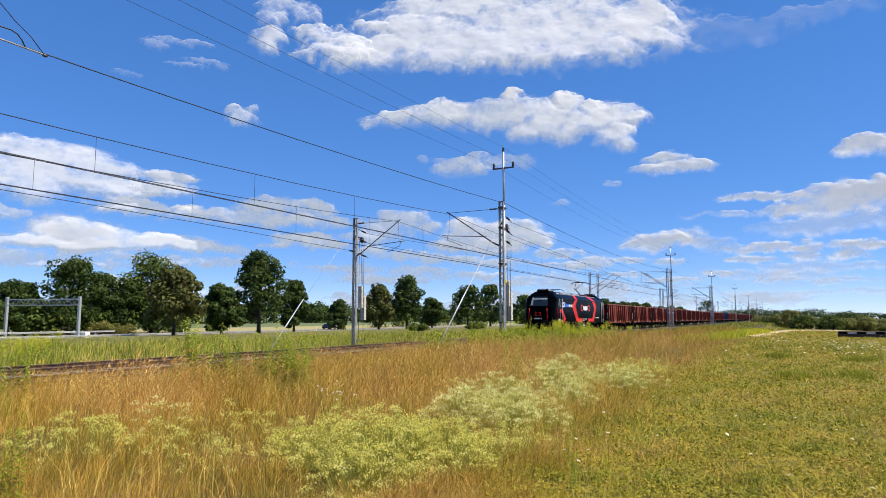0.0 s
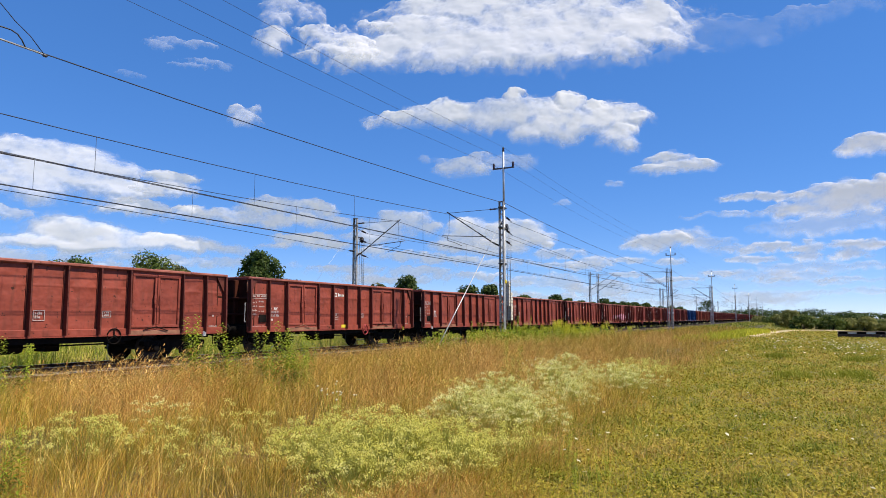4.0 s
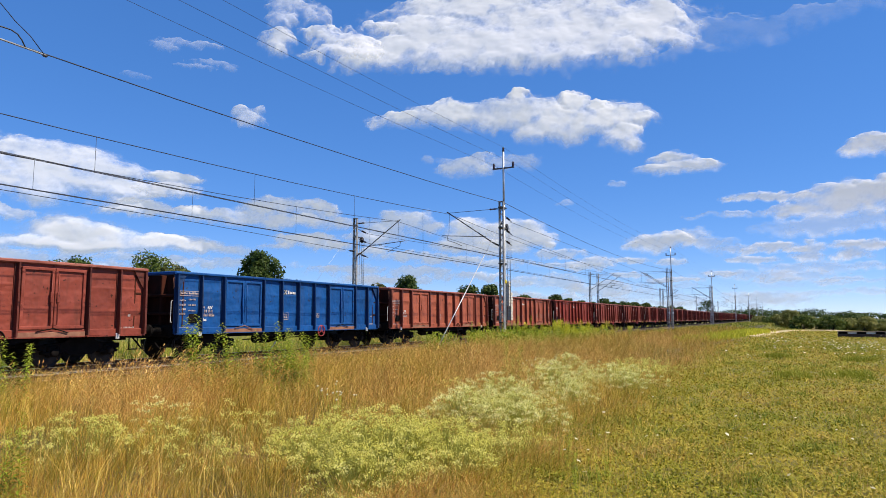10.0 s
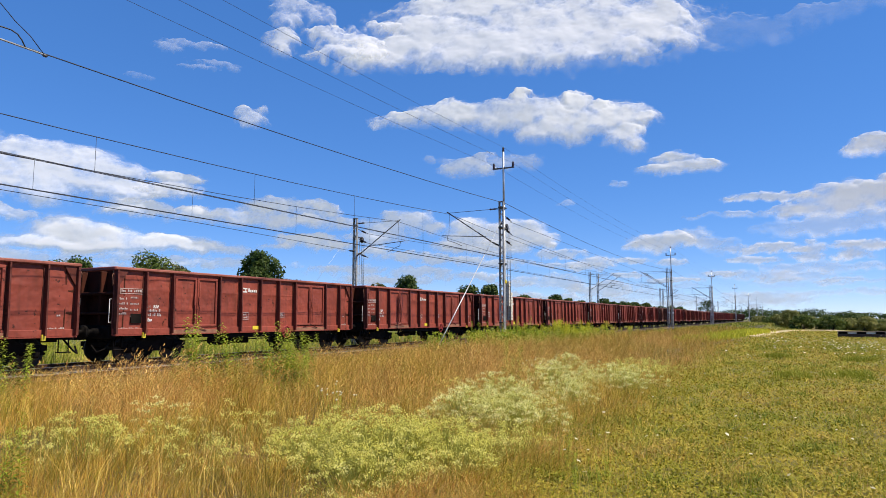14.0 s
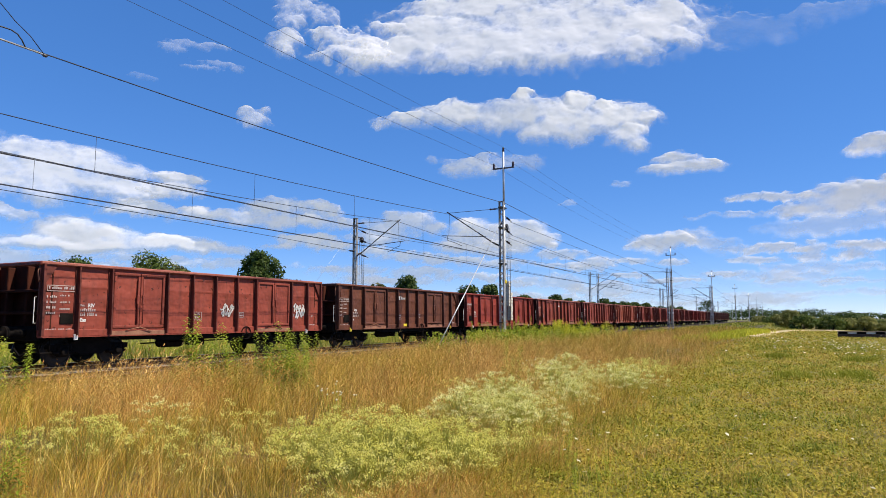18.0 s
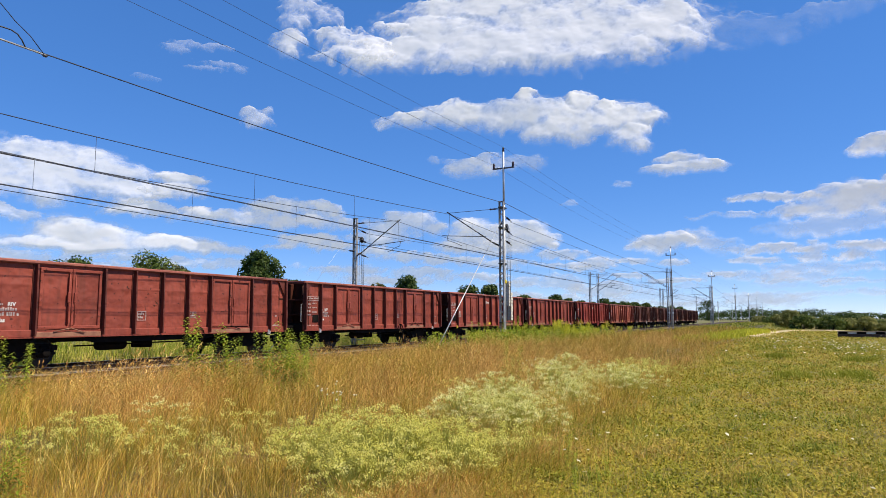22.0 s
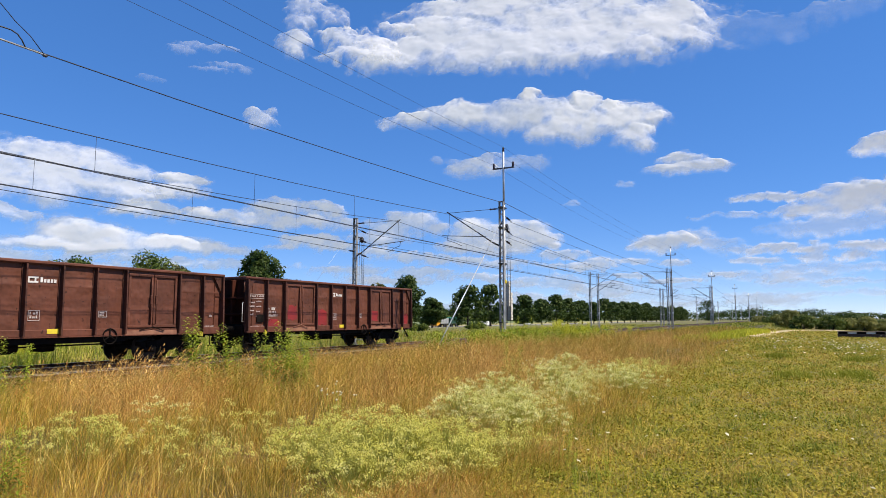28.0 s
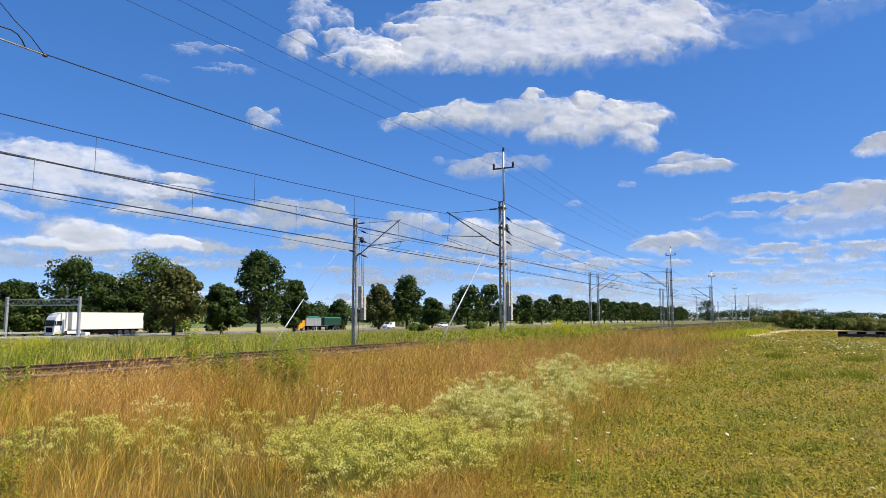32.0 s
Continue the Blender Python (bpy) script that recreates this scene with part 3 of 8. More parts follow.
BOX_SHAPE.lathe([(0.12, 0), (0.12, 0.06), (0.09, 0.08)], 12, (0.12, 0, 0), 0)
for _d in (-0.24, 0.24):
    BOX_SHAPE.lathe([(0.07, 0.02), (0.085, 0.05), (0.07, 0.09), (0.085, 0.14), (0.07, 0.18), (0.08, 0.22)], 5, (0, _d, 0))
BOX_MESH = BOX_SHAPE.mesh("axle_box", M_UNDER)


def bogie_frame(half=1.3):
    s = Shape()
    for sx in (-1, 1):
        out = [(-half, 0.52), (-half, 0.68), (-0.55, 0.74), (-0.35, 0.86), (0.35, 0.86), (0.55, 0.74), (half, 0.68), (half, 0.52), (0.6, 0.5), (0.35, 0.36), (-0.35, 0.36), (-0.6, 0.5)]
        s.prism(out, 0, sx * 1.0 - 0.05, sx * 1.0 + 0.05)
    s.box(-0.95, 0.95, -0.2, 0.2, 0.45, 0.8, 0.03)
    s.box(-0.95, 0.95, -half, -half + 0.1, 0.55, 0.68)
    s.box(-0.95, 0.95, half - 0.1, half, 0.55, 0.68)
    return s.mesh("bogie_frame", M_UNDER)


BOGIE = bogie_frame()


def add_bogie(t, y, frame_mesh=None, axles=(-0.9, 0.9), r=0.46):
    b = part("bogie", frame_mesh or BOGIE, None, t, "black bogie with grime and shade in its colour", at=pose(0, y, 0))
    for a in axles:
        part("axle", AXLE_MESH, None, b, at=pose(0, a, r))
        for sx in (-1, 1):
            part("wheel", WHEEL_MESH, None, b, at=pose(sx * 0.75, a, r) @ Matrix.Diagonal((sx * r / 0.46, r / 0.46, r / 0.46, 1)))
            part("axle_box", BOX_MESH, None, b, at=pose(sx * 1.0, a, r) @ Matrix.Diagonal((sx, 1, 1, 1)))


BUFFER = Shape().lathe([(0.11, 0), (0.11, 0.3), (0.08, 0.3), (0.08, 0.52), (0.2, 0.53), (0.215, 0.55), (0.2, 0.585), (0.1, 0.6)], 16, axis=1).mesh("buffer", M_UNDER)
HANDRAIL = Shape().tube([(0, 0, 0), (0.06, 0, 0), (0.06, 0, 0.75), (0, 0, 0.75)], 0.014, 6).mesh("grab_rail", M_WHITE)
BRAKEWHEEL = Shape()
_ring = [(0.0, 0.24 * math.cos(k * math.pi / 10), 0.24 * math.sin(k * math.pi / 10)) for k in range(21)]
BRAKEWHEEL.tube(_ring, 0.02, 6, False)
for _k in range(3):
    BRAKEWHEEL.tube([(0, 0, 0), (0, 0.24 * math.sin(_k * 2.094), 0.24 * math.cos(_k * 2.094))], 0.018, 5)
BRAKEWHEEL.lathe([(0.05, -0.03), (0.05, 0.03)], 10, axis=0)
BRAKEWHEELS = {k: BRAKEWHEEL.mesh("brake_wheel", m) for k, m in (("red", M_REDWHEEL), ("dull", M_UNDER), ("white", M_WHITE))}


def lettering(words, material):
    """Flat letters of the built-in font on the side that faces +x: (text, y, z, size)."""
    v, f = [], []
    for body, y, z, size in words:
        cu = bpy.data.curves.new("letters", "FONT")
        cu.body, cu.size, cu.offset = body, size, 0.006
        ob = bpy.data.objects.new("letters", cu)
        me = bpy.data.meshes.new_from_object(ob)
        o = len(v)
        v += [(0.0, y + q.co.x, z + q.co.y) for q in me.vertices]
        f += [tuple(i + o for i in pl.vertices) for pl in me.polygons]
        bpy.data.objects.remove(ob)
        bpy.data.curves.remove(cu)
        bpy.data.meshes.remove(me)
    me = bpy.data.meshes.new("stencil_lettering")
    me.from_pydata(v, [], f)
    me.materials.append(material)
    return me


LETTERS = lettering((("RIV", 0.24, 1.81, 0.15), ("Eas", 0.0, 1.37, 0.15)), M_WHITE)


def dented_sheet(s, sx, lo, hi, seed):
    """The outer skin of a panel: bowed between its ribs, with a pressed line and dents."""
    zs = [SILL + 0.03, SILL + 0.3, SILL + 0.6, SILL + 0.9, SILL + 1.2, SILL + 1.38, SILL + 1.41, SILL + 1.46, SILL + 1.5, SILL + 1.75, SILL + 1.95, TOP - 0.09]
    m = 6
    vs = []
    for k, z in enumerate(zs):
        for j in range(m + 1):
            u, v = j / m, (z - SILL) / 2.1
            full = math.sin(math.pi * u) ** 0.7 * math.sin(math.pi * min(1, v)) ** 0.6
            d = 0.034 * full * (0.55 + noise.noise((lo * 3 + seed, v * 1.2, 7.0))) + 0.024 * noise.noise((lo + u * 1.5, v * 3.5, seed * 1.3))
            d += 0.012 if k in (6, 7) else 0
            vs.append((sx * (HALF - 0.075 + max(-0.01, min(0.027, d))), lerp(lo, hi, u), z))
    w = m + 1
    fs = [(k * w + j, k * w + j + 1, (k + 1) * w + j + 1, (k + 1) * w + j) for k in range(len(zs) - 1) for j in range(m)]
    s.add(vs, fs if sx > 0 else [tuple(reversed(f)) for f in fs], True)


def build_wagon(paint, wheel, seed, logo=True, plate=True):
    pm = PAINT[paint]
    words = {"brown": "red-brown", "red": "oxide-red", "dark": "dark brown", "pale": "faded pinkish brown", "blue": "blue"}[paint]
    t = thing("open_wagon", f"{words} open-top freight wagon with ribbed sides on the track", "freight wagon", "wagons of the train")
    # box: side panels between the ribs, ends, floor
    for sx in (-1, 1):
        for a, b in zip(RIBS, RIBS[1:]):
            if (a, b) in DOORS:
                continue
            lo, hi = a + 0.05, b - 0.05
            s = Shape()
            x0 = sx * (HALF - 0.08)
            # the sheet bows slightly and has a pressed swage line
            s.box(x0, x0 + sx * 0.012, lo - 0.05, hi + 0.05, SILL + 0.02, TOP - 0.08)
            if sx > 0:
                dented_sheet(s, sx, lo - 0.045, hi + 0.045, seed)
            part("side_panel", s, pm, t)
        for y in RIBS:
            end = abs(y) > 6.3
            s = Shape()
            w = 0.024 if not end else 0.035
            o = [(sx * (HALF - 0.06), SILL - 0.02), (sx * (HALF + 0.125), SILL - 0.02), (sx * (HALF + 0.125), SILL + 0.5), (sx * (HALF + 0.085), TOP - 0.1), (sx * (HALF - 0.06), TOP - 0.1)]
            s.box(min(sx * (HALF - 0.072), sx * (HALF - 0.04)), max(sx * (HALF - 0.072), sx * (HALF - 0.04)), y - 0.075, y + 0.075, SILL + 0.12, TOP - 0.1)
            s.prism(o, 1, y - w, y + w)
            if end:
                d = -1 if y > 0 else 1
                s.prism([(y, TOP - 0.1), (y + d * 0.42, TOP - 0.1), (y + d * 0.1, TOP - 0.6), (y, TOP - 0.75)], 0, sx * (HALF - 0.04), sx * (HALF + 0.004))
            # rib and its backing strip take the shade-darkened copy of the paint
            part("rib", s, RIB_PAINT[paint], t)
        part("top_rail", Shape().box(sx * (HALF - 0.1), sx * (HALF + 0.055), -6.45, 6.45, TOP - 0.1, TOP, 0.025), M_TOPRAIL if paint in ("brown", "pale") else pm, t, "worn rounded top rail")
        part("sill_beam", Shape().box(sx * (HALF - 0.08), sx * (HALF - 0.005), -6.42, 6.42, SILL - 0.05, SILL + 0.16, 0.015).box(
            sx * (HALF - 0.02), sx * (HALF + 0.03), -6.42, 6.42, SILL - 0.075, SILL - 0.045), pm, t)
        for a, b in DOORS:
            m = (a + b) / 2
            for lo, hi, k in ((a + 0.1, m - 0.01, -1), (m + 0.01, b - 0.1, 1)):
                leaf = Shape().box(sx * (HALF - 0.05), sx * (HALF - 0.02), lo, hi, SILL + 0.18, TOP - 0.2)
                d = part("side_door", leaf, pm, t, "framed steel side door leaf")
                fr = Shape()
                for z0, z1 in ((SILL + 0.18, SILL + 0.27), (TOP - 0.28, TOP - 0.19)):
                    fr.box(sx * (HALF - 0.02), sx * (HALF + 0.03), lo, hi, z0, z1, 0.012)
                for y0 in (lo, hi - 0.09):
                    fr.box(sx * (HALF - 0.02), sx * (HALF + 0.03), y0, y0 + 0.09, SILL + 0.27, TOP - 0.28, 0.012)
                if sx < 0:
                    continue
                part("door_frame", fr, pm, d)
                bar = Shape().tube([(sx * (HALF + 0.05), m + k * 0.1, SILL + 0.3), (sx * (HALF + 0.05), m + k * 0.1, TOP - 0.35)], 0.013, 6)
                bar.box(sx * (HALF + 0.03), sx * (HALF + 0.07), m + k * 0.1 - 0.04, m + k * 0.1 + 0.04, SILL + 0.95, SILL + 1.25, 0.01)
                part("lock_bar", bar, pm, d)
            part("door_header", Shape().box(sx * (HALF - 0.075), sx * (HALF - 0.03), a, b, TOP - 0.22, TOP - 0.08), pm, t)
            if sx > 0:
                part("door_sill", Shape().box(HALF - 0.004, HALF + 0.03, a + 0.05, b - 0.05, SILL - 0.06, SILL + 0.09, 0.01), M_DUST, t, "dusty rust-coloured door sill")
            part("door_latch", Shape().tube([(sx * (HALF + 0.05), m - 0.5, SILL + 0.1), (sx * (HALF + 0.07), m, SILL + 0.2), (sx * (HALF + 0.06), m + 0.45, SILL + 0.06)], 0.017, 6), M_DUST if m < 0 else M_UNDER, t)
    for sy in (-1, 1):
        part("end_wall", Shape().box(-HALF + 0.05, HALF - 0.05, sy * 6.02, sy * 6.06, SILL + 0.02, TOP - 0.05), M_GRIMESHADE, t, "dirty rusty end wall, gap shade put into its dark colour")
        part("end_rail", Shape().box(-HALF - 0.03, HALF + 0.03, sy * 6.3, sy * 6.47, TOP - 0.12, TOP, 0.025), pm, t)
        ribs = Shape()
        for z in (SILL + 0.6, SILL + 1.25):
            ribs.box(-HALF + 0.05, HALF - 0.05, sy * 6.06, sy * 6.3, z, z + 0.09, 0.02)
        for x in (-0.5, 0.5):
            ribs.box(x - 0.06, x + 0.06, sy * 6.06, sy * 6.28, SILL, TOP - 0.12, 0.02)
        part("end_ribs", ribs, M_GRIMESHADE, t)
        part("end_latch", Shape().tube([(1.36, sy * 6.42, TOP - 0.12), (1.42, sy * 6.5, TOP - 0.3), (1.4, sy * 6.46, TOP - 0.55), (1.34, sy * 6.42, TOP - 0.6)], 0.02, 5), M_DUST, t, "dusty curved end latch")
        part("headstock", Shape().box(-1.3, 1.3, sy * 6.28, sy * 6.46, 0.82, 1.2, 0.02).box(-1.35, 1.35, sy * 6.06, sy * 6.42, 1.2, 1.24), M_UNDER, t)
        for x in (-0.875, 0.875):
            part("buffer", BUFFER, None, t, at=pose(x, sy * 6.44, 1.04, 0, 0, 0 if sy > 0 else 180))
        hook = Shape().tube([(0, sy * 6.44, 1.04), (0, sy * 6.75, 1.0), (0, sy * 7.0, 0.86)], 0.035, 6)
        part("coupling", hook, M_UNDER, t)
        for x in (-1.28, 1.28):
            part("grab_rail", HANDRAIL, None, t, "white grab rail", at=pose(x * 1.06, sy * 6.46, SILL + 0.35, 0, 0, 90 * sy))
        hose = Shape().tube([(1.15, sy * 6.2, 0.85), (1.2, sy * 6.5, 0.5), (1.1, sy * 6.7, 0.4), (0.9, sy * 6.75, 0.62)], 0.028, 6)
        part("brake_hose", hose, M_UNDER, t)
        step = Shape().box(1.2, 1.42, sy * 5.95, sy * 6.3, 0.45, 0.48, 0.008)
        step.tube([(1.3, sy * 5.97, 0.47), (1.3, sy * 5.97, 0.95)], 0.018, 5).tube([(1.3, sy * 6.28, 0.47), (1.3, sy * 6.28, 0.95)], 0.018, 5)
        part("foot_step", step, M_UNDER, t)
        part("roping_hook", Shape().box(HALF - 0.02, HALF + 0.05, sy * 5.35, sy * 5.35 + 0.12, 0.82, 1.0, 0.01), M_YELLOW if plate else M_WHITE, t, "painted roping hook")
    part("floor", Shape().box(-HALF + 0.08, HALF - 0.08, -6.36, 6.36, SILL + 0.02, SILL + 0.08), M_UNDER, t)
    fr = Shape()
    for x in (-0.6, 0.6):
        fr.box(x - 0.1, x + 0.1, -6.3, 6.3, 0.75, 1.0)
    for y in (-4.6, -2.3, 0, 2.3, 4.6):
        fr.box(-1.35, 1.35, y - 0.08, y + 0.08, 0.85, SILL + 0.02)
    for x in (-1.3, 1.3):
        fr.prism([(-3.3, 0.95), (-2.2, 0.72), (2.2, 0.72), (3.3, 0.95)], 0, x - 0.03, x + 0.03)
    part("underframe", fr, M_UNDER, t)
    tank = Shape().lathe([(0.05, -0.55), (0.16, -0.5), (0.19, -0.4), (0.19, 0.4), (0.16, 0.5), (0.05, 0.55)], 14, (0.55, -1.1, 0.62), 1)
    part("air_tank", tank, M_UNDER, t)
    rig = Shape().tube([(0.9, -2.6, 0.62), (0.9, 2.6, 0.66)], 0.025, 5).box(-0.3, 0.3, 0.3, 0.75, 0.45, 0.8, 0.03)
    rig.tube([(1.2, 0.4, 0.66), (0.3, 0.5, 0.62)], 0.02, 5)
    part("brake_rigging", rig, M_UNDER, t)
    for sx in (-1, 1):
        part("brake_wheel", BRAKEWHEELS[wheel], None, t, "spoked hand-brake wheel", at=pose(sx * (HALF + 0.02), 1.75 * sx, 0.9))
    for y in (-4.5, 4.5):
        add_bogie(t, y)
    # stencilled markings on the side that faces the meadow
    x = HALF - 0.046
    s = Shape()
    marks(s, x, -6.15, 2.3, 0.85, 0.1, 1, seed)
    frame_marks(s, x, -6.2, 2.26, 0.95, 0.18)
    for i in range(4):
        marks(s, x, -6.2, 2.05 - i * 0.16, 0.3, 0.09, 1, seed + i)
        marks(s, x, -5.8, 2.1 - i * 0.2, 0.32, 0.07, 1, seed + 9 + i)
    marks(s, x, -6.2, 1.12, 0.9, 0.05, 1, seed + 3)
    part("stencil_block", s, M_STENCIL, t, "small white stencilled data block")["kind"] = "stuff"
    s = Shape()
    marks(s, x, -5.15, 1.52, 0.6, 0.12, 1, seed + 21, 0.85)
    marks(s, x, -5.15, 1.66, 0.52, 0.12, 1, seed + 22, 0.85)
    marks(s, x, -5.15, 1.8, 0.13, 0.1, 1, seed + 23, 0.7)
    part("number_rows", s, M_STENCIL, t, "white stencilled bars")["kind"] = "stuff"
    part("stencil_lettering", LETTERS, None, t, "white stencilled letters", at=pose(x + 0.004, -5.15, 0))
    part("label_clip", Shape().box(x, x + 0.03, -5.78, -5.38, 1.3, 1.62, 0.01), M_UNDER, t, "dark label holder")
    if logo:
        s = Shape()
        frame_marks(s, x, -0.86, 2.48, 0.24, 0.18, 0.05)
        s.box(x, x + 0.004, -0.74, -0.56, 2.48, 2.53).box(x, x + 0.004, -0.74, -0.56, 2.61, 2.66)
        for k in range(5):
            s.box(x, x + 0.004, -0.5 + k * 0.1, -0.43 + k * 0.1, 2.5, 2.6 + (0.05 if k == 0 else 0))
        part("operator_mark", s, M_WHITE, t, "plain white operator mark")["kind"] = "stuff"
    s = Shape()
    frame_marks(s, x, -0.8, 1.4, 0.34, 0.3)
    marks(s, x, -0.75, 1.44, 0.25, 0.22, 2, seed + 5)
    frame_marks(s, x, 1.35, 1.5, 0.3, 0.2)
    marks(s, x, 1.4, 1.53, 0.2, 0.14, 2, seed + 6)
    marks(s, x, 5.55, 1.14, 0.5, 0.06, 1, seed + 7)
    marks(s, x, 5.8, 1.5, 0.15, 0.1, 1, seed + 8)
    part("notice_marks", s, M_STENCIL, t, "white framed notices")["kind"] = "stuff"
    if plate:
        part("yellow_plate", Shape().box(x + 0.04, x + 0.05, -0.25, 0.1, 1.02, 1.16), M_YELLOW, t, "yellow plate")
    return t


V = 21.651
FRONT0 = 78.26
PITCH = 14.04
KINDS = {}
for _k, (_p, _w, _lg, _pl) in {"a": ("brown", "red", True, True), "b": ("brown", "dull", False, False), "r": ("red", "red", True, False), "d": ("dark", "dull", True, True),
                               "e": ("dark", "white", False, False), "p": ("pale", "red", True, True), "q": ("pale", "dull", False, False), "u": ("blue", "red", True, False)}.items():
    KINDS[_k] = [_p, _w, _lg, _pl, None]
ORDER = "ababbabaarbuqpraaaaababbdrabqbbabrpededd"
WAGONS = []
for _i, _c in enumerate(ORDER):
    kind = KINDS[_c]
    if kind[4] is None:
        kind[4] = build_wagon(kind[0], kind[1], 100 + 17 * _i, kind[2], kind[3])
        wag = kind[4]
    else:
        wag = copy_thing(kind[4], Matrix())
    WAGONS.append((wag, FRONT0 + 6.43 + PITCH * _i))
for wag, y in WAGONS:
    MOVES.append((wag, [(tt, pose(TRACK_FAR, y - V * tt, 0)) for tt in (0, 8, 16, 24, 32)]))

# sprayed scrawls and patches on some wagons
M_PINK = mat("pink_spray", (0.75, 0.42, 0.55), (0.6, 0.3, 0.42), 4, 0.6)
M_ORANGE = mat("orange_spray", (0.75, 0.2, 0.04), (0.7, 0.36, 0.08), 3, 0.6)
M_CHALK = mat("chalk_spray", (0.34, 0.19, 0.13), (0.24, 0.11, 0.075), 6, 0.8)
M_PRIMER = mat("red_primer", (0.26, 0.014, 0.012), (0.18, 0.014, 0.012), 2, 0.6)


def scrawl(i, name, label, material, y0, y1, z0, z1, strokes, seed, width=0.05, fat=0):
    """Plain swirling ribbons (and, if fat, filled blobs) lying on the side panels."""
    r = random.Random(seed)
    s = Shape()
    x = HALF - 0.043
    for k in range(fat):
        cy, cz = lerp(y0, y1, (k + 0.5) / fat), (z0 + z1) / 2
        a, b = (y1 - y0) / fat * 0.58, (z1 - z0) / 2
        n = 18
        o = [(cy + a * math.cos(j * 2 * math.pi / n) * r.uniform(0.8, 1.12), cz + b * math.sin(j * 2 * math.pi / n) * r.uniform(0.75, 1.1)) for j in range(n)]
        dx = 0.032 if 2.0 < cy < 4.5 else 0.0
        s.prism(o, 0, x + dx - 0.003 + 0.0004 * (k % 2), x + dx)
    for k in range(strokes):
        cy, cz = lerp(y0, y1, (k + 0.5) / strokes), lerp(z0, z1, 0.5)
        p = [(cy + r.uniform(-0.6, 0.6) * (y1 - y0) / strokes, cz + r.uniform(-0.5, 0.5) * (z1 - z0)) for _ in range(5)]
        q = []
        for j in range(4):
            for u in range(5):
                e = u / 5
                q.append((lerp(p[j][0], p[j + 1][0], e) + 0.06 * math.sin(e * 3.14) * (-1) ** j, lerp(p[j][1], p[j + 1][1], e) + 0.06 * math.sin(e * 3.14)))
        for (a, b), (c, d) in zip(q, q[1:]):
            l = math.hypot(c - a, d - b) or 1
            ny, nz = -(d - b) / l * width / 2, (c - a) / l * width / 2
            w = 0.0012 + 0.00008 * k + (0.034 if 2.3 < a < 4.3 or -4.1 < a < -2.1 else 0.0)
            s.add([(x + w, a - ny, b - nz), (x + w, c - ny, d - nz), (x + w, c + ny, d + nz), (x + w, a + ny, b + nz)], [(0, 1, 2, 3)])
    part(name, s, material, WAGONS[i][0], label)["kind"] = "stuff"


scrawl(6, "sprayed_band", "pink sprayed graffiti band", M_PINK, 1.05, 6.3, 1.15, 2.1, 0, 1, fat=5)
scrawl(6, "sprayed_outline", "dark outlines of the graffiti", M_UNDER, 1.05, 6.3, 1.2, 2.05, 9, 2, 0.03)
scrawl(6, "sprayed_scrawl", "small pink graffiti scrawls", M_PINK, -2.0, 1.0, 1.4, 1.8, 7, 3, 0.06)
scrawl(6, "pale_scrawl", "pale graffiti tag", M_WHITE, -0.7, 0.5, 1.3, 1.95, 6, 4, 0.06)
scrawl(0, "pale_scrawl", "white graffiti tag", M_WHITE, -1.0, -0.2, 1.25, 2.0, 6, 5, 0.05)
scrawl(13, "chalk_scrawl", "faded pale scrawls", M_CHALK, 2.4, 6.2, 1.25, 1.95, 9, 6, 0.06)
scrawl(23, "pale_scrawl", "white graffiti tag", M_WHITE, 0.5, 1.15, 1.5, 2.05, 6, 7, 0.045)
scrawl(23, "pale_scrawl", "white graffiti tag", M_WHITE, 4.45, 5.35, 1.4, 2.1, 7, 8, 0.055)
scrawl(37, "orange_scrawl", "orange and yellow graffiti scrawls", M_ORANGE, -1.0, 4.9, 1.1, 2.1, 11, 9, 0.07)
scrawl(38, "pale_scrawl", "white graffiti tag", M_WHITE, -2.3, -2.0, 1.4, 2.0, 3, 10, 0.05)
for y0, y1, z0, z1 in ((-3.95, -3.3, 1.35, 2.05), (-1.98, -1.1, 1.1, 1.9), (5.55, 6.2, 1.1, 1.75), (2.4, 3.1, 1.3, 1.9), (-5.2, -4.4, 1.1, 1.45)):
    x = HALF - 0.0185 if (y0, y1) in ((-3.95, -3.3), (2.4, 3.1)) else HALF - 0.045
    _q = random.Random(int(y0 * 100))
    _o = []
    for _k in range(16):
        _a = _k * math.pi / 8
        _s = max(abs(math.cos(_a)), abs(math.sin(_a))) ** 0.7
        _o.append(((y0 + y1) / 2 + (y1 - y0) / 2 * math.cos(_a) / _s * _q.uniform(0.75, 1.05), (z0 + z1) / 2 + (z1 - z0) / 2 * math.sin(_a) / _s * _q.uniform(0.7, 1.05)))
    part("primer_patch", Shape().prism(_o, 0, x, x + 0.003), M_PRIMER, WAGONS[39][0], "patch of fresh red primer")

# ---------------------------------------------------------------- the locomotive
M_BLACK = mat("loco_black", (0.0009, 0.001, 0.0016), (0.0018, 0.002, 0.003), 1.2, 0.14, 0.0, 0.02)
M_BLACK.node_tree.nodes["Principled BSDF"].inputs["Specular IOR Level"].default_value = 0.012
M_LRED = mat("loco_red", (0.64, 0.012, 0.008), (0.56, 0.01, 0.007), 1.5, 0.3)
M_LRED.node_tree.nodes["Principled BSDF"].inputs["Specular IOR Level"].default_value = 0.12
M_PANTO = mat("sooty_pantograph_steel", (0.016, 0.016, 0.018), (0.03, 0.026, 0.023), 8, 0.55, 0.4)
M_GLASS = mat("cab_glass", (0.34, 0.4, 0.38), (0.22, 0.27, 0.27), 2, 0.06)
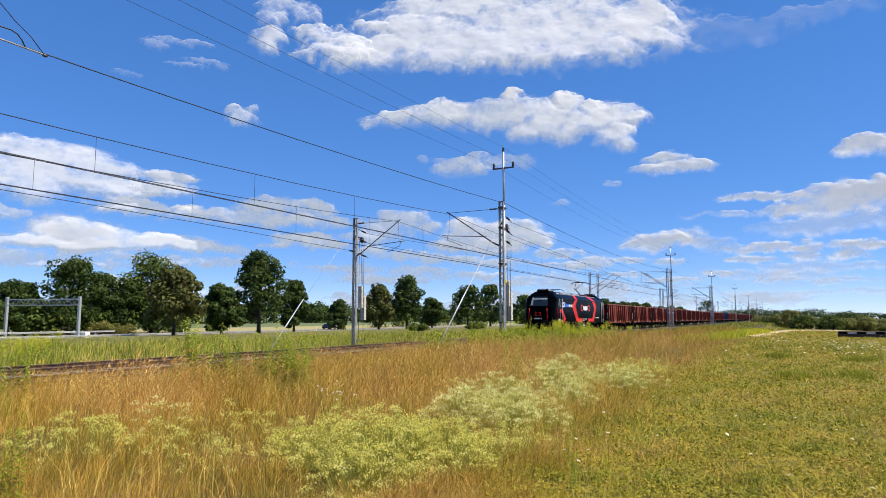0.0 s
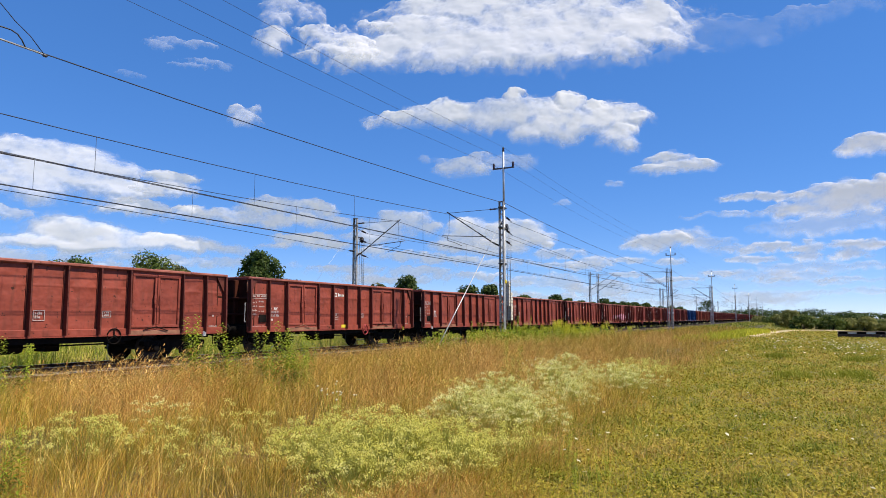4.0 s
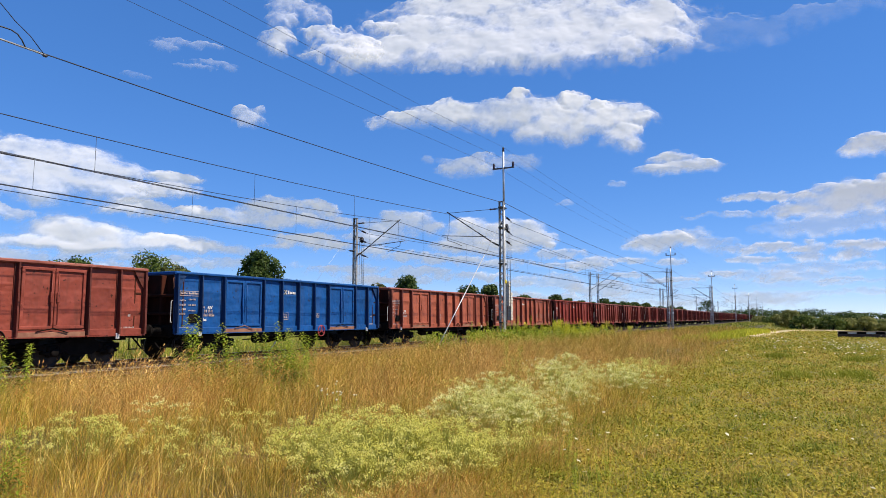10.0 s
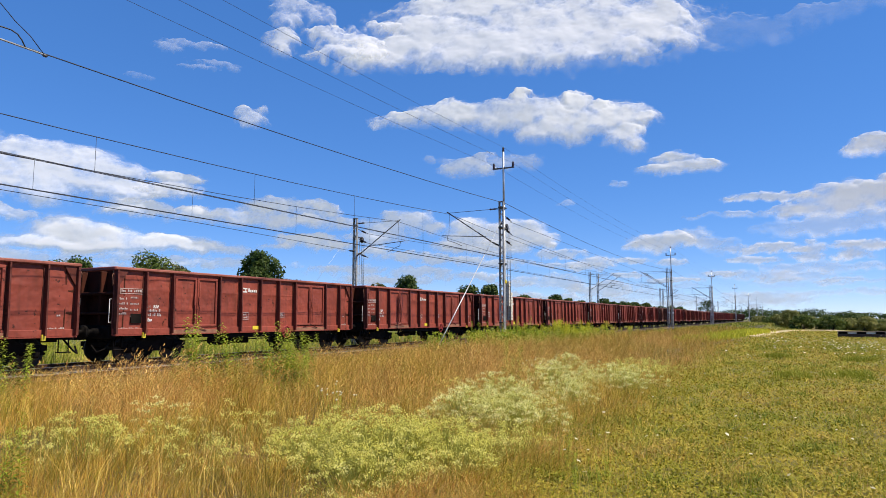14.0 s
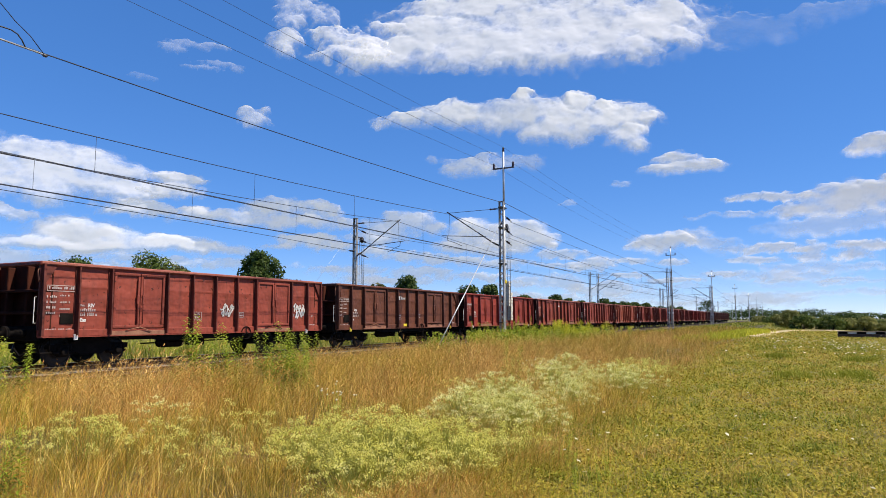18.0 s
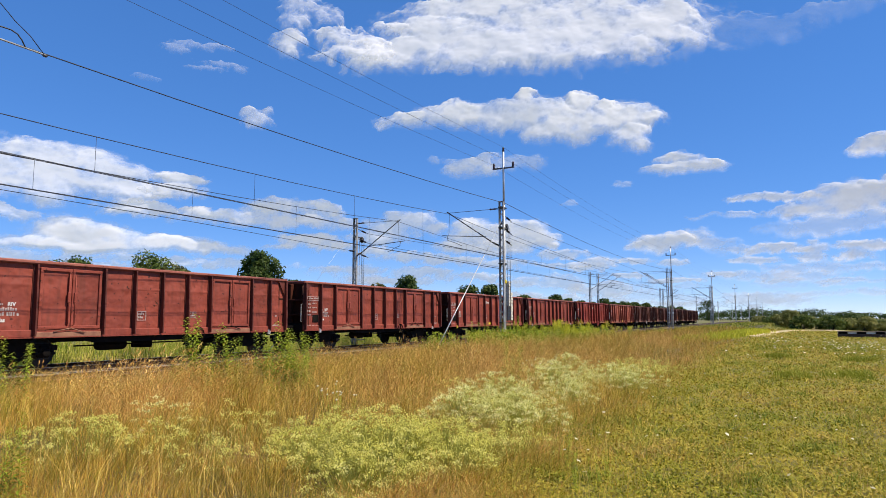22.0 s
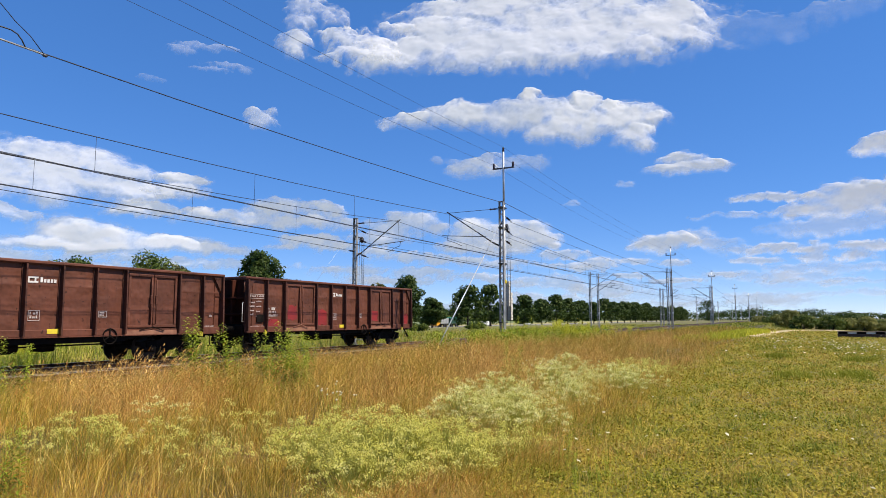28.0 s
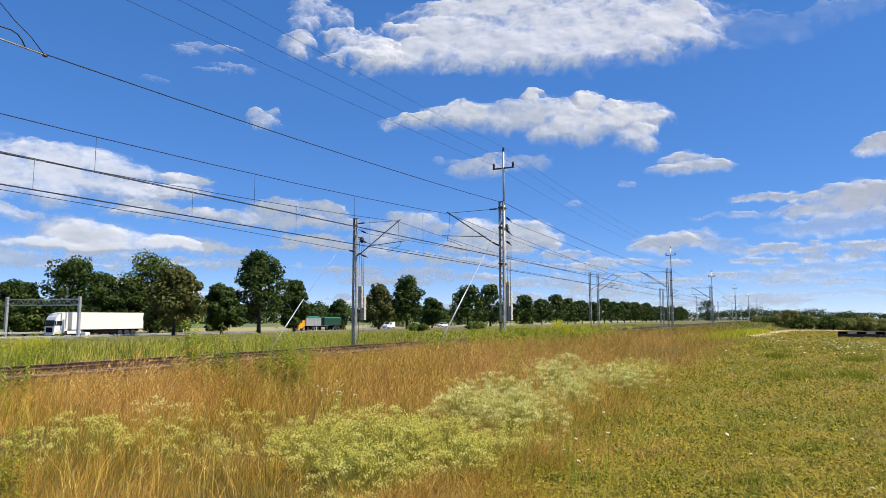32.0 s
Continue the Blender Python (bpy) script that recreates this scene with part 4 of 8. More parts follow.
# one pale colour for the sun blind and the painted window reflection
M_BLINDGLARE = mat("pale_blind_and_glare", (0.3, 0.36, 0.34), (0.17, 0.21, 0.2), 5, 0.5)
M_SCREEN = mat("dark_windscreen", (0.006, 0.011, 0.015), (0.02, 0.03, 0.035), 3, 0.04)
M_DARKGLASS = mat("dark_glass", (0.006, 0.008, 0.01), (0.01, 0.012, 0.014), 2, 0.08)
M_DARKGLASS.node_tree.nodes["Principled BSDF"].inputs["Specular IOR Level"].default_value = 0.15
M_ROOF = mat("roof_grey", (0.3, 0.31, 0.32), (0.22, 0.22, 0.23), 2, 0.5, 0.2)
M_LWHITE = mat("loco_white", (0.82, 0.82, 0.8), (0.75, 0.75, 0.74), 3, 0.4)
M_LBLUE = mat("loco_blue", (0.05, 0.2, 0.75), (0.05, 0.18, 0.65), 3, 0.4)
HW = 1.5


def loco_section(hw, top, shoulder, inset, sill=0.98):
    """Cross-section outline as (x, z): sides lean in above the shoulder."""
    return [(-hw, sill), (-hw, shoulder), (-hw + inset * 0.35, shoulder + (top - shoulder) * 0.35), (-hw + inset, top), (hw - inset, top),
            (hw - inset * 0.35, shoulder + (top - shoulder) * 0.35), (hw, shoulder), (hw, sill)]


def loft(s, rows, smooth=False):
    n = len(rows[0][1])
    vs = [(x, y, z) for y, prof in rows for x, z in prof]
    fs = []
    for i in range(len(rows) - 1):
        for k in range(n):
            fs.append((i * n + k, i * n + (k + 1) % n, (i + 1) * n + (k + 1) % n, (i + 1) * n + k))
    fs += [tuple(reversed(range(n))), tuple(range((len(rows) - 1) * n, len(rows) * n))]
    return s.add(vs, fs, smooth)


def cab_width(z):
    return float(np.interp(z, [0.98, 3.2, 3.28, 3.92, 3.98, 4.02], [HW + 0.01, HW + 0.01, 1.48, 0.9, 0.8, 0.66]))


def cab_nose(z):
    return float(np.interp(z, [0.98, 1.5, 2.3, 2.52, 2.75, 3.0, 3.25, 3.45, 3.6, 3.72, 3.83, 3.92, 4.02], [9.52, 9.55, 9.5, 9.45, 9.33, 9.2, 9.04, 8.87, 8.7, 8.55, 8.36, 8.18, 7.8]))


def cab_front(z):
    return float(np.interp(z, [0.98, 2.4, 3.45, 3.8, 4.02], [0.98, 1.0, 0.8, 0.6, 0.4]))


def build_loco():
    t = thing("locomotive", "black six-axle electric locomotive with red chevrons", "locomotive")
    part("body", loft(Shape(), [(-7.16, loco_section(HW, 3.72, 3.3, 0.5)), (7.16, loco_section(HW, 3.72, 3.3, 0.5))]), M_BLACK, t)
    part("roof_walk", Shape().box(-0.85, 0.85, -7.0, 7.0, 3.72, 3.8, 0.02), M_ROOF, t, "pale grey roof")
    for sy in (-1, 1):
        rows = []
        zs = (0.98, 1.2, 1.5, 1.9, 2.3, 2.52, 2.75, 3.0, 3.25, 3.45, 3.6, 3.72, 3.83, 3.92, 3.98, 4.02)
        for z in zs:
            hw, yn, wf = cab_width(z), cab_nose(z), cab_front(z)
            ys = min(8.35, yn - 0.35)
            yb = 7.15 + 0.62 * max(0.0, z - 3.28)
            half = [(hw, yb), (hw, (yb + ys) / 2), (hw, ys)]
            for k in range(1, 4):
                e = k / 4 * math.pi / 2
                half.append((wf + (hw - wf) * math.cos(e) ** 0.9, ys + (yn - 0.06 - ys) * math.sin(e) ** 0.9))
            half += [(wf, yn - 0.06), (wf * 0.5, yn - 0.012)]
            rows.append([(x, y) for x, y in half] + [(0, yn)] + [(-x, y) for x, y in reversed(half)])
        n = len(rows[0])
        cab = Shape()
        vs = [(x, sy * y, z) for z, row in zip(zs, rows) for x, y in row]
        fs = [(i * n + k, i * n + k + 1, (i + 1) * n + k + 1, (i + 1) * n + k) for i in range(len(zs) - 1) for k in range(n - 1)]
        fs.append(tuple(range((len(zs) - 1) * n, len(zs) * n)))
        fs += [(i * n + n - 1, i * n, (i + 1) * n, (i + 1) * n + n - 1) for i in range(len(zs) - 1)]
        cab.add(vs, fs if sy > 0 else [tuple(reversed(f)) for f in fs], False)
        part("cab", cab, M_BLACK, t, "glossy black faceted cab")

        def front_patch(z0, z1, w0, w1, out, xoff=0.0):
            """A thin curved plate lying on the cab's front."""
            m, q = 6, 6
            v2, f2 = [], []
            for layer in (out, out - 0.02):
                for i in range(m + 1):
                    z = lerp(z0, z1, i / m)
                    w = lerp(w0, w1, i / m)
                    for j in range(q + 1):
                        x = xoff + w * (2 * j / q - 1)
                        dx = abs(x) / max(0.2, cab_front(z))
                        v2.append((x, sy * (cab_nose(z) - 0.06 * dx * dx + layer), z + layer * 0.4))
            w = q + 1
            for i in range(m):
                for j in range(q):
                    f2.append((i * w + j, i * w + j + 1, (i + 1) * w + j + 1, (i + 1) * w + j))
            f2 = f2 if sy > 0 else [tuple(reversed(f)) for f in f2]
            return Shape().add(v2, f2, True)
        glass = part("windscreen", front_patch(2.58, 3.42, 0.9, 0.7, 0.02), M_SCREEN, t, "dark windscreen with a pale blind behind it")
        part("sun_blind", front_patch(3.16, 3.28, 0.68, 0.64, 0.026, 0.06), M_BLINDGLARE, glass, "pale sun blind")
        # reflection at the side of the windscreen, painted as a pale patch
        part("pane_glare", front_patch(2.64, 3.36, 0.12, 0.07, 0.026, -0.66), M_BLINDGLARE, glass, "pale patch with the window's reflection put into its colour")
        part("window_seal", front_patch(2.5, 2.57, 0.99, 0.99, 0.03), M_BLACK, glass)
        for sx in (-1, 1):
            cs = Shape().box(sx * 0.98, sx * 1.38, sy * 8.75, sy * 9.32, 0.3, 1.02, 0.05)
            for z in (0.42, 0.68):
                cs.box(sx * 1.37, sx * 1.41, sy * 8.85, sy * 9.15, z, z + 0.16, 0.01)
            part("corner_step", cs, M_BLACK, t, "black corner step box")
        wip = Shape().tube([(-0.3, sy * 9.5, 2.5), (0.1, sy * 9.2, 3.1)], 0.012, 4)
        part("wiper", wip, M_UNDER, t)
        part("sun_visor", Shape().box(-0.55, 0.55, sy * 8.0, sy * 8.3, 3.96, 4.08, 0.03).box(-0.35, -0.27, sy * 8.3, sy * 8.4, 4.02, 4.14, 0.02), M_UNDER, t, "black roof visor and lamp")
        for x in (-0.72, 0.72):
            s = Shape().tube([(x * 1.15, sy * 9.53, 2.4), (x * 1.25, sy * 9.6, 1.45), (x * 1.05, sy * 9.62, 1.36)], 0.024, 6)
            part("red_rail", s, M_LRED, t, "red front grab rail")
            lamp = Shape().lathe([(0.02, 0), (0.1, 0.02), (0.1, 0.05), (0.07, 0.06)], 14, (x * 1.05, sy * 9.53, 1.62), 1)
            part("headlight", lamp, M_DARKGLASS, t)
        part("upper_headlight", Shape().lathe([(0.02, 0), (0.09, 0.02), (0.09, 0.05), (0.06, 0.06)], 14, (0, sy * 9.46, 2.2), 1), M_LWHITE, t)
        emb = Shape()
        for k in (-1, 1):
            y = sy * 9.59
            emb.tube([(k * 0.08, y, 1.95), (k * 0.22, y, 1.95), (k * 0.3, y, 1.82), (k * 0.22, y, 1.69), (k * 0.08, y, 1.69)], 0.03, 5)
        part("front_emblem", emb, M_LRED, t, "plain red bracket emblem")
        bars = Shape()
        for k in range(8):
            if k != 6:
                bars.box(-0.36 + k * 0.09, -0.3 + k * 0.09, sy * 9.56, sy * 9.57, 1.38, 1.48)
        part("front_number", bars, M_LWHITE, t, "white bars")["kind"] = "stuff"
        part("front_skirt", Shape().box(-1.35, 1.35, sy * 9.25, sy * 9.58, 0.5, 1.15, 0.08), M_BLACK, t, "black front beam and skirt")
        part("rail_guard", Shape().prism([(-1.2, 0.18), (1.2, 0.18), (1.3, 0.5), (-1.3, 0.5)], 1, sy * 9.40, sy * 9.50), M_BLACK, t)
        for x in (-0.875, 0.875):
            part("buffer", BUFFER, None, t, "round black buffer", at=pose(x, sy * 9.48, 1.05, 0, 0, 0 if sy > 0 else 180) @ Matrix.Diagonal((1.6, 0.85, 1.15, 1)))
        part("coupling", Shape().tube([(0, sy * 9.55, 1.04), (0, sy * 9.90, 0.98), (0, sy * 9.95, 0.7)], 0.04, 6), M_UNDER, t)
        for k, x in enumerate((-1.1, -0.5, 0.5, 1.1)):
            part("brake_hose", Shape().tube([(x, sy * 9.55, 0.9), (x, sy * 9.75, 0.75), (x * 0.9, sy * 9.75, 0.5), (x * 0.85, sy * 9.65, 0.4)], 0.028, 6), M_UNDER, t)
        for sx in (-1, 1):
            xs = sx * (HW + 0.012)
            y0, y1 = sorted((sy * 7.25, sy * 7.90))
            d = part("cab_door", Shape().box(xs, xs + sx * 0.018, y0, y1, 1.05, 3.2, 0.006), M_BLACK, t)
            part("door_window", Shape().box(xs + sx * 0.018, xs + sx * 0.024, y0 + 0.14, y1 - 0.14, 2.42, 3.0, 0.003), M_DARKGLASS, d)
            for yy in (y0 - 0.06, y1 + 0.06):
                part("handrail", Shape().tube([(xs + sx * 0.06, yy, 1.0), (xs + sx * 0.06, yy, 3.25)], 0.016, 6), M_LWHITE, t, "white door handrail")
            fx = xs + sx * 0.02
            part("door_frame", Shape().tube([(fx, y0, 1.06), (fx, y0, 3.1), (fx, y0 + 0.1, 3.2), (fx, y1 - 0.1, 3.2), (fx, y1, 3.1), (fx, y1, 1.06)], 0.017, 5), M_DARKMETAL, d, "worn grey door frame")
            part("kick_plate", Shape().box(xs + sx * 0.018, xs + sx * 0.026, y0 + 0.07, y1 - 0.07, 1.08, 1.36, 0.003), M_PANTO, d)
            part("door_handle", Shape().box(xs + sx * 0.018, xs + sx * 0.05, y0 + 0.06, y0 + 0.2, 1.62, 1.67, 0.006), M_STEEL, d)
            ys = sorted((sy * 8.3, sy * 7.99))
            part("cab_window", Shape().box(xs, xs + sx * 0.01, ys[0], ys[1], 2.45, 3.0, 0.004), M_DARKGLASS, t, "dark cab side window")
            part("red_strip", Shape().tube([(sx * (HW + 0.025), sy * 8.5, 2.42), (sx * (HW + 0.03), sy * 8.46, 1.95), (sx * (HW + 0.025), sy * 8.5, 1.38)], 0.028, 5), M_LRED, t)
            part("data_panel", Shape().box(xs, xs + sx * 0.006, sy * 7.88, sy * 8.20, 1.15, 1.4), M_LWHITE, t, "white data panel")
            part("steps", Shape().box(sx * 1.2, sx * 1.5, sy * 7.25, sy * 7.90, 0.4, 0.44, 0.01).box(sx * 1.2, sx * 1.5, sy * 7.25, sy * 7.90, 0.68, 0.72, 0.01).box(
                sx * 1.22, sx * 1.26, sy * 7.27, sy * 7.31, 0.4, 1.0).box(sx * 1.22, sx * 1.26, sy * 7.84, sy * 7.88, 0.4, 1.0), M_UNDER, t)
        part("air_unit", Shape().box(-0.6, 0.6, sy * 7.35, sy * 8.15, 3.97, 4.12, 0.03).box(-0.5, 0.5, sy * 7.55, sy * 8.05, 4.12, 4.2, 0.02), M_ROOF if sy < 0 else M_PANTO, t, "grey roof cooling unit" if sy < 0 else "dark roof cooling unit")
        horn = Shape().tube([(0.5, sy * 8.08, 3.95), (0.5, sy * 8.08, 4.08), (0.5, sy * 8.35, 4.1)], 0.03, 6)
        horn.lathe([(0.03, 0), (0.05, 0.1), (0.09, 0.16)], 10, (0.5, sy * 8.35 if sy > 0 else sy * 8.35 - 0.16, 4.1), 1)
        part("horn", horn, M_UNDER, t)
        # three-axle bogie
        add_bogie(t, sy * 5.2, BOGIE3, (-1.9, 0.0, 1.9), 0.58)
        for sx in (-1, 1):
            for y0, y1 in ((-1.62, -0.32), (0.32, 1.62), (-2.75, -2.3), (2.3, 2.75)):
                part("brake_gear", Shape().box(sx * 0.86, sx * 1.12, sy * 5.2 + y0, sy * 5.2 + y1, 0.24, 0.92, 0.04), M_UNDER, t, "black brake gear between the wheels")
            for yy in (-1.0, 1.0):
                spring = Shape().lathe([(0.1, 0.3), (0.12, 0.34), (0.1, 0.42), (0.12, 0.5), (0.1, 0.58), (0.12, 0.66), (0.1, 0.75)], 8, (sx * 1.2, sy * 5.2 + yy, 0.2))
                part("axle_spring", spring, M_UNDER, t)
    # red livery bands, drawn as thin plates: side bands, shoulder and roof continuations
    for sx in (-1, 1):
        x0, x1 = sx * (HW + 0.002), sx * (HW + 0.008)
        shapes = [
            [(-2.83, 3.28), (-1.98, 3.28), (-2.78, 2.68), (-1.68, 1.45), (-0.28, 1.45), (-0.28, 1.1), (-2.38, 1.1), (-3.88, 2.66)],
            [(3.37, 3.28), (4.63, 3.28), (5.27, 2.66), (4.15, 1.1), (1.87, 1.1), (1.87, 1.42), (3.57, 1.42), (4.38, 2.58)],
            [(-7.83, 2.3), (-7.03, 2.3), (-6.07, 1.4), (-6.48, 1.1), (-7.03, 1.02), (-6.68, 1.4), (-7.28, 1.98), (-7.83, 1.98)],
        ]
        for o in shapes:
            part("red_chevron", Shape().prism(o, 0, x0, x1 if o is not shapes[2] else sx * (HW + 0.034)), M_LRED, t, "bright red chevron band")
        for y0, y1, d in ((-2.78, -1.93, 0.55), (3.32, 4.57, -0.5)):
            q = [(sx * (HW + 0.006), y0, 3.33), (sx * (HW + 0.006), y1, 3.33), (sx * (HW - 0.49), y1 + d, 3.735), (sx * (HW - 0.49), y0 + d, 3.735)]
            p = [(x - sx * 0.02, y, z - 0.03) for x, y, z in q]
            part("red_roof_band", Shape().add(q + p, [(0, 1, 2, 3), (7, 6, 5, 4), (0, 4, 5, 1), (1, 5, 6, 2), (2, 6, 7, 3), (3, 7, 4, 0)]), M_LRED, t)
        # operator marks as plain blocks
        s = Shape()
        for k in range(9):
            a = 0.07 + k * 0.206
            s.box(x0, sx * (HW + 0.007), a, a + (0.175 if k != 7 else 0.09), 2.3, 2.7)
        for k in range(9):
            s.box(x0, sx * (HW + 0.007), 0.37 + k * 0.13, 0.44 + k * 0.13, 2.2, 2.25)
        part("white_blocks", s, M_LWHITE, t, "white operator lettering as plain blocks")["kind"] = "stuff"
        part("red_bracket", Shape().prism([(-0.08, 2.82), (-0.58, 2.82), (-0.88, 2.5), (-0.58, 2.18), (-0.08, 2.18), (-0.08, 2.28), (-0.51, 2.28), (-0.71, 2.5), (-0.51, 2.7), (-0.08, 2.7)], 0, x0, sx * (HW + 0.007)), M_LRED, t)
        part("red_bracket", Shape().prism([(2.02, 2.82), (2.47, 2.82), (2.79, 2.5), (2.47, 2.18), (2.02, 2.18), (2.02, 2.28), (2.41, 2.28), (2.61, 2.5), (2.41, 2.7), (2.02, 2.7)], 0, x0, sx * (HW + 0.007)), M_LRED, t)
        s = Shape()
        frame_marks(s, HW if sx > 0 else -HW - 0.006, -6.88, 2.5, 0.5, 0.45, 0.12)
        for k in range(6):
            a = -4.93 + k * 0.19
            s.box(x0, sx * (HW + 0.007), a, a + (0.155 if k != 2 else 0.07), 2.53, 2.84 if k in (0, 2, 5) else 2.76)
        part("white_mark_block", s, M_LWHITE, t, "white operator mark")["kind"] = "stuff"
        s = Shape()
        s.box(x0, sx * (HW + 0.007), -6.38, -6.03, 2.5, 2.95)
        for k in range(5):
            a = -5.88 + k * 0.185
            s.box(x0, sx * (HW + 0.007), a, a + 0.15, 2.53 if k != 3 else 2.45, 2.84 if k == 0 else 2.76)
        part("blue_marks", s, M_LBLUE, t, "blue operator mark")["kind"] = "stuff"
        s = Shape()
        marks(s, x0 if sx > 0 else x0 - 0.004, 0.02, 1.32, 1.35, 0.09, 1, 7, 0.9)
        marks(s, x0 if sx > 0 else x0 - 0.004, 0.02, 1.17, 0.45, 0.08, 1, 8, 0.9)
        marks(s, x0 if sx > 0 else x0 - 0.004, 4.7, 1.45, 1.6, 0.1, 1, 9, 0.9)
        for k in range(11):
            y = -5.9 + k * 1.05
            s.box(x0, sx * (HW + 0.007), y, y + (0.12 if k % 3 else 0.05), 1.0, 1.05)
        part("small_marks", s, M_LWHITE, t, "small white bars")["kind"] = "stuff"
        # panels and screw rows
        for a, b, z0, z1 in ((-5.38, -3.83, 1.7, 3.05), (1.97, 3.22, 1.75, 2.35), (5.45, 6.35, 1.95, 2.95)):
            if b < 6.6:
                part("hatch", Shape().box(sx * HW, sx * (HW + 0.0015), a, b, z0, z1), M_BLACK, t)
        dots = Shape()
        for k in range(70):
            dots.box(sx * (HW - 0.02), sx * (HW + 0.012), -7.0 + k * 0.2, -6.97 + k * 0.2, 3.3, 3.32)
        for k in range(12):
            for z in (1.76, 3.0):
                dots.box(sx * (HW - 0.02), sx * (HW + 0.008), -5.32 + k * 0.13, -5.295 + k * 0.13, z, z + 0.025)
        for k in range(9):
            for y in (-5.32, -3.89):
                dots.box(sx * (HW - 0.02), sx * (HW + 0.008), y, y + 0.025, 1.9 + k * 0.13, 1.925 + k * 0.13)
        part("rivets", dots, M_DARKMETAL, t)["kind"] = "stuff"
        part("roof_gutter", Shape().box(sx * (HW - 0.05), sx * (HW + 0.02), -7.1, 7.1, 3.27, 3.295), M_BLACK, t)
        und = Shape()
        for a, b, z in ((-2.35, -0.5, 0.3), (-0.45, 1.2, 0.26), (1.25, 2.35, 0.34)):
            und.box(sx * 0.7, sx * 1.4, a, b, z, 0.98, 0.04)
        part("equipment_boxes", und, M_UNDER, t)
        for y in (-2.3, 2.3, 0.3):
            part("sander_box", Shape().box(sx * 1.3, sx * 1.46, y, y + 0.28, 0.62, 0.85, 0.02), M_UNDER if y != 0.3 else M_LWHITE, t)
    # roof gear and pantographs
    gear = Shape()
    for y in (-1.4, 0.4, 2.0):
        gear.box(-0.45, 0.45, y - 0.35, y + 0.35, 3.8, 3.94, 0.03)
    part("roof_boxes", gear, M_ROOF, t)
    for y in (-3.6, 2.3, 5.4):
        part("roof_insulator", Shape().lathe([(0.05, 0), (0.09, 0.04), (0.06, 0.08), (0.09, 0.12), (0.06, 0.16), (0.08, 0.2)], 10, (0.35, y, 3.8)), M_LRED, t, "red roof insulator")
    part("roof_bar", Shape().tube([(0.35, -3.0, 4.0), (0.35, 5.4, 4.0)], 0.025, 6), M_DARKMETAL, t)
    for y, up in ((-5.3, False), (3.8, True)):
        base = Shape()
        for x in (-0.5, 0.5):
            base.tube([(x, y - 0.7, 3.95), (x, y + 0.7, 3.95)], 0.035, 6)
        for dy in (-0.7, 0.7):
            base.tube([(-0.5, y + dy, 3.95), (0.5, y + dy, 3.95)], 0.035, 6)
            for x in (-0.5, 0.5):
                base.lathe([(0.05, 0), (0.08, 0.05), (0.05, 0.1), (0.07, 0.15)], 8, (x, y + dy, 3.8))
        pan = part("pantograph", base, M_PANTO, t, "raised black pantograph" if up else "folded black pantograph")
        if up:
            k, h = (0, y - 1.35, 4.55), (0, y + 0.35, 5.33)
        else:
            k, h = (0, y - 1.4, 4.08), (0, y + 0.6, 4.2)
        arm = Shape().tube([(0, y + 0.55, 3.98), k], 0.05, 7).tube([(0.12, y + 0.3, 3.98), (0.1, k[1] + 0.1, k[2] - 0.08)], 0.02, 5)
        part("lower_arm", arm, M_PANTO, pan)
        arm = Shape()
        for x in (-0.4, 0.4):
            arm.tube([(x * 0.2, *k[1:]), (x, *h[1:])], 0.028, 6)
        arm.tube([(-0.45, *h[1:]), (0.45, *h[1:])], 0.025, 6)
        part("upper_arm", arm, M_PANTO, pan)
        head = Shape()
        for dy in (-0.18, 0.18):
            z = h[2] + 0.05
            head.tube([(-0.95, h[1] + dy, z - 0.22), (-0.8, h[1] + dy, z - 0.06), (-0.6, h[1] + dy, z), (0.6, h[1] + dy, z), (0.8, h[1] + dy, z - 0.06), (0.95, h[1] + dy, z - 0.22)], 0.025, 6)
        part("collector_head", head, M_DARKMETAL, pan)
    return t


BOGIE3 = bogie_frame(2.35)
LOCO = build_loco()
LOCO_Y = 67.46
MOVES.append((LOCO, [(tt, pose(TRACK_FAR, LOCO_Y - V * tt, 0)) for tt in (0, 8, 16, 24, 32)]))
# ---------------------------------------------------------------- clouds: relief sheets high over the land, drifting with the wind


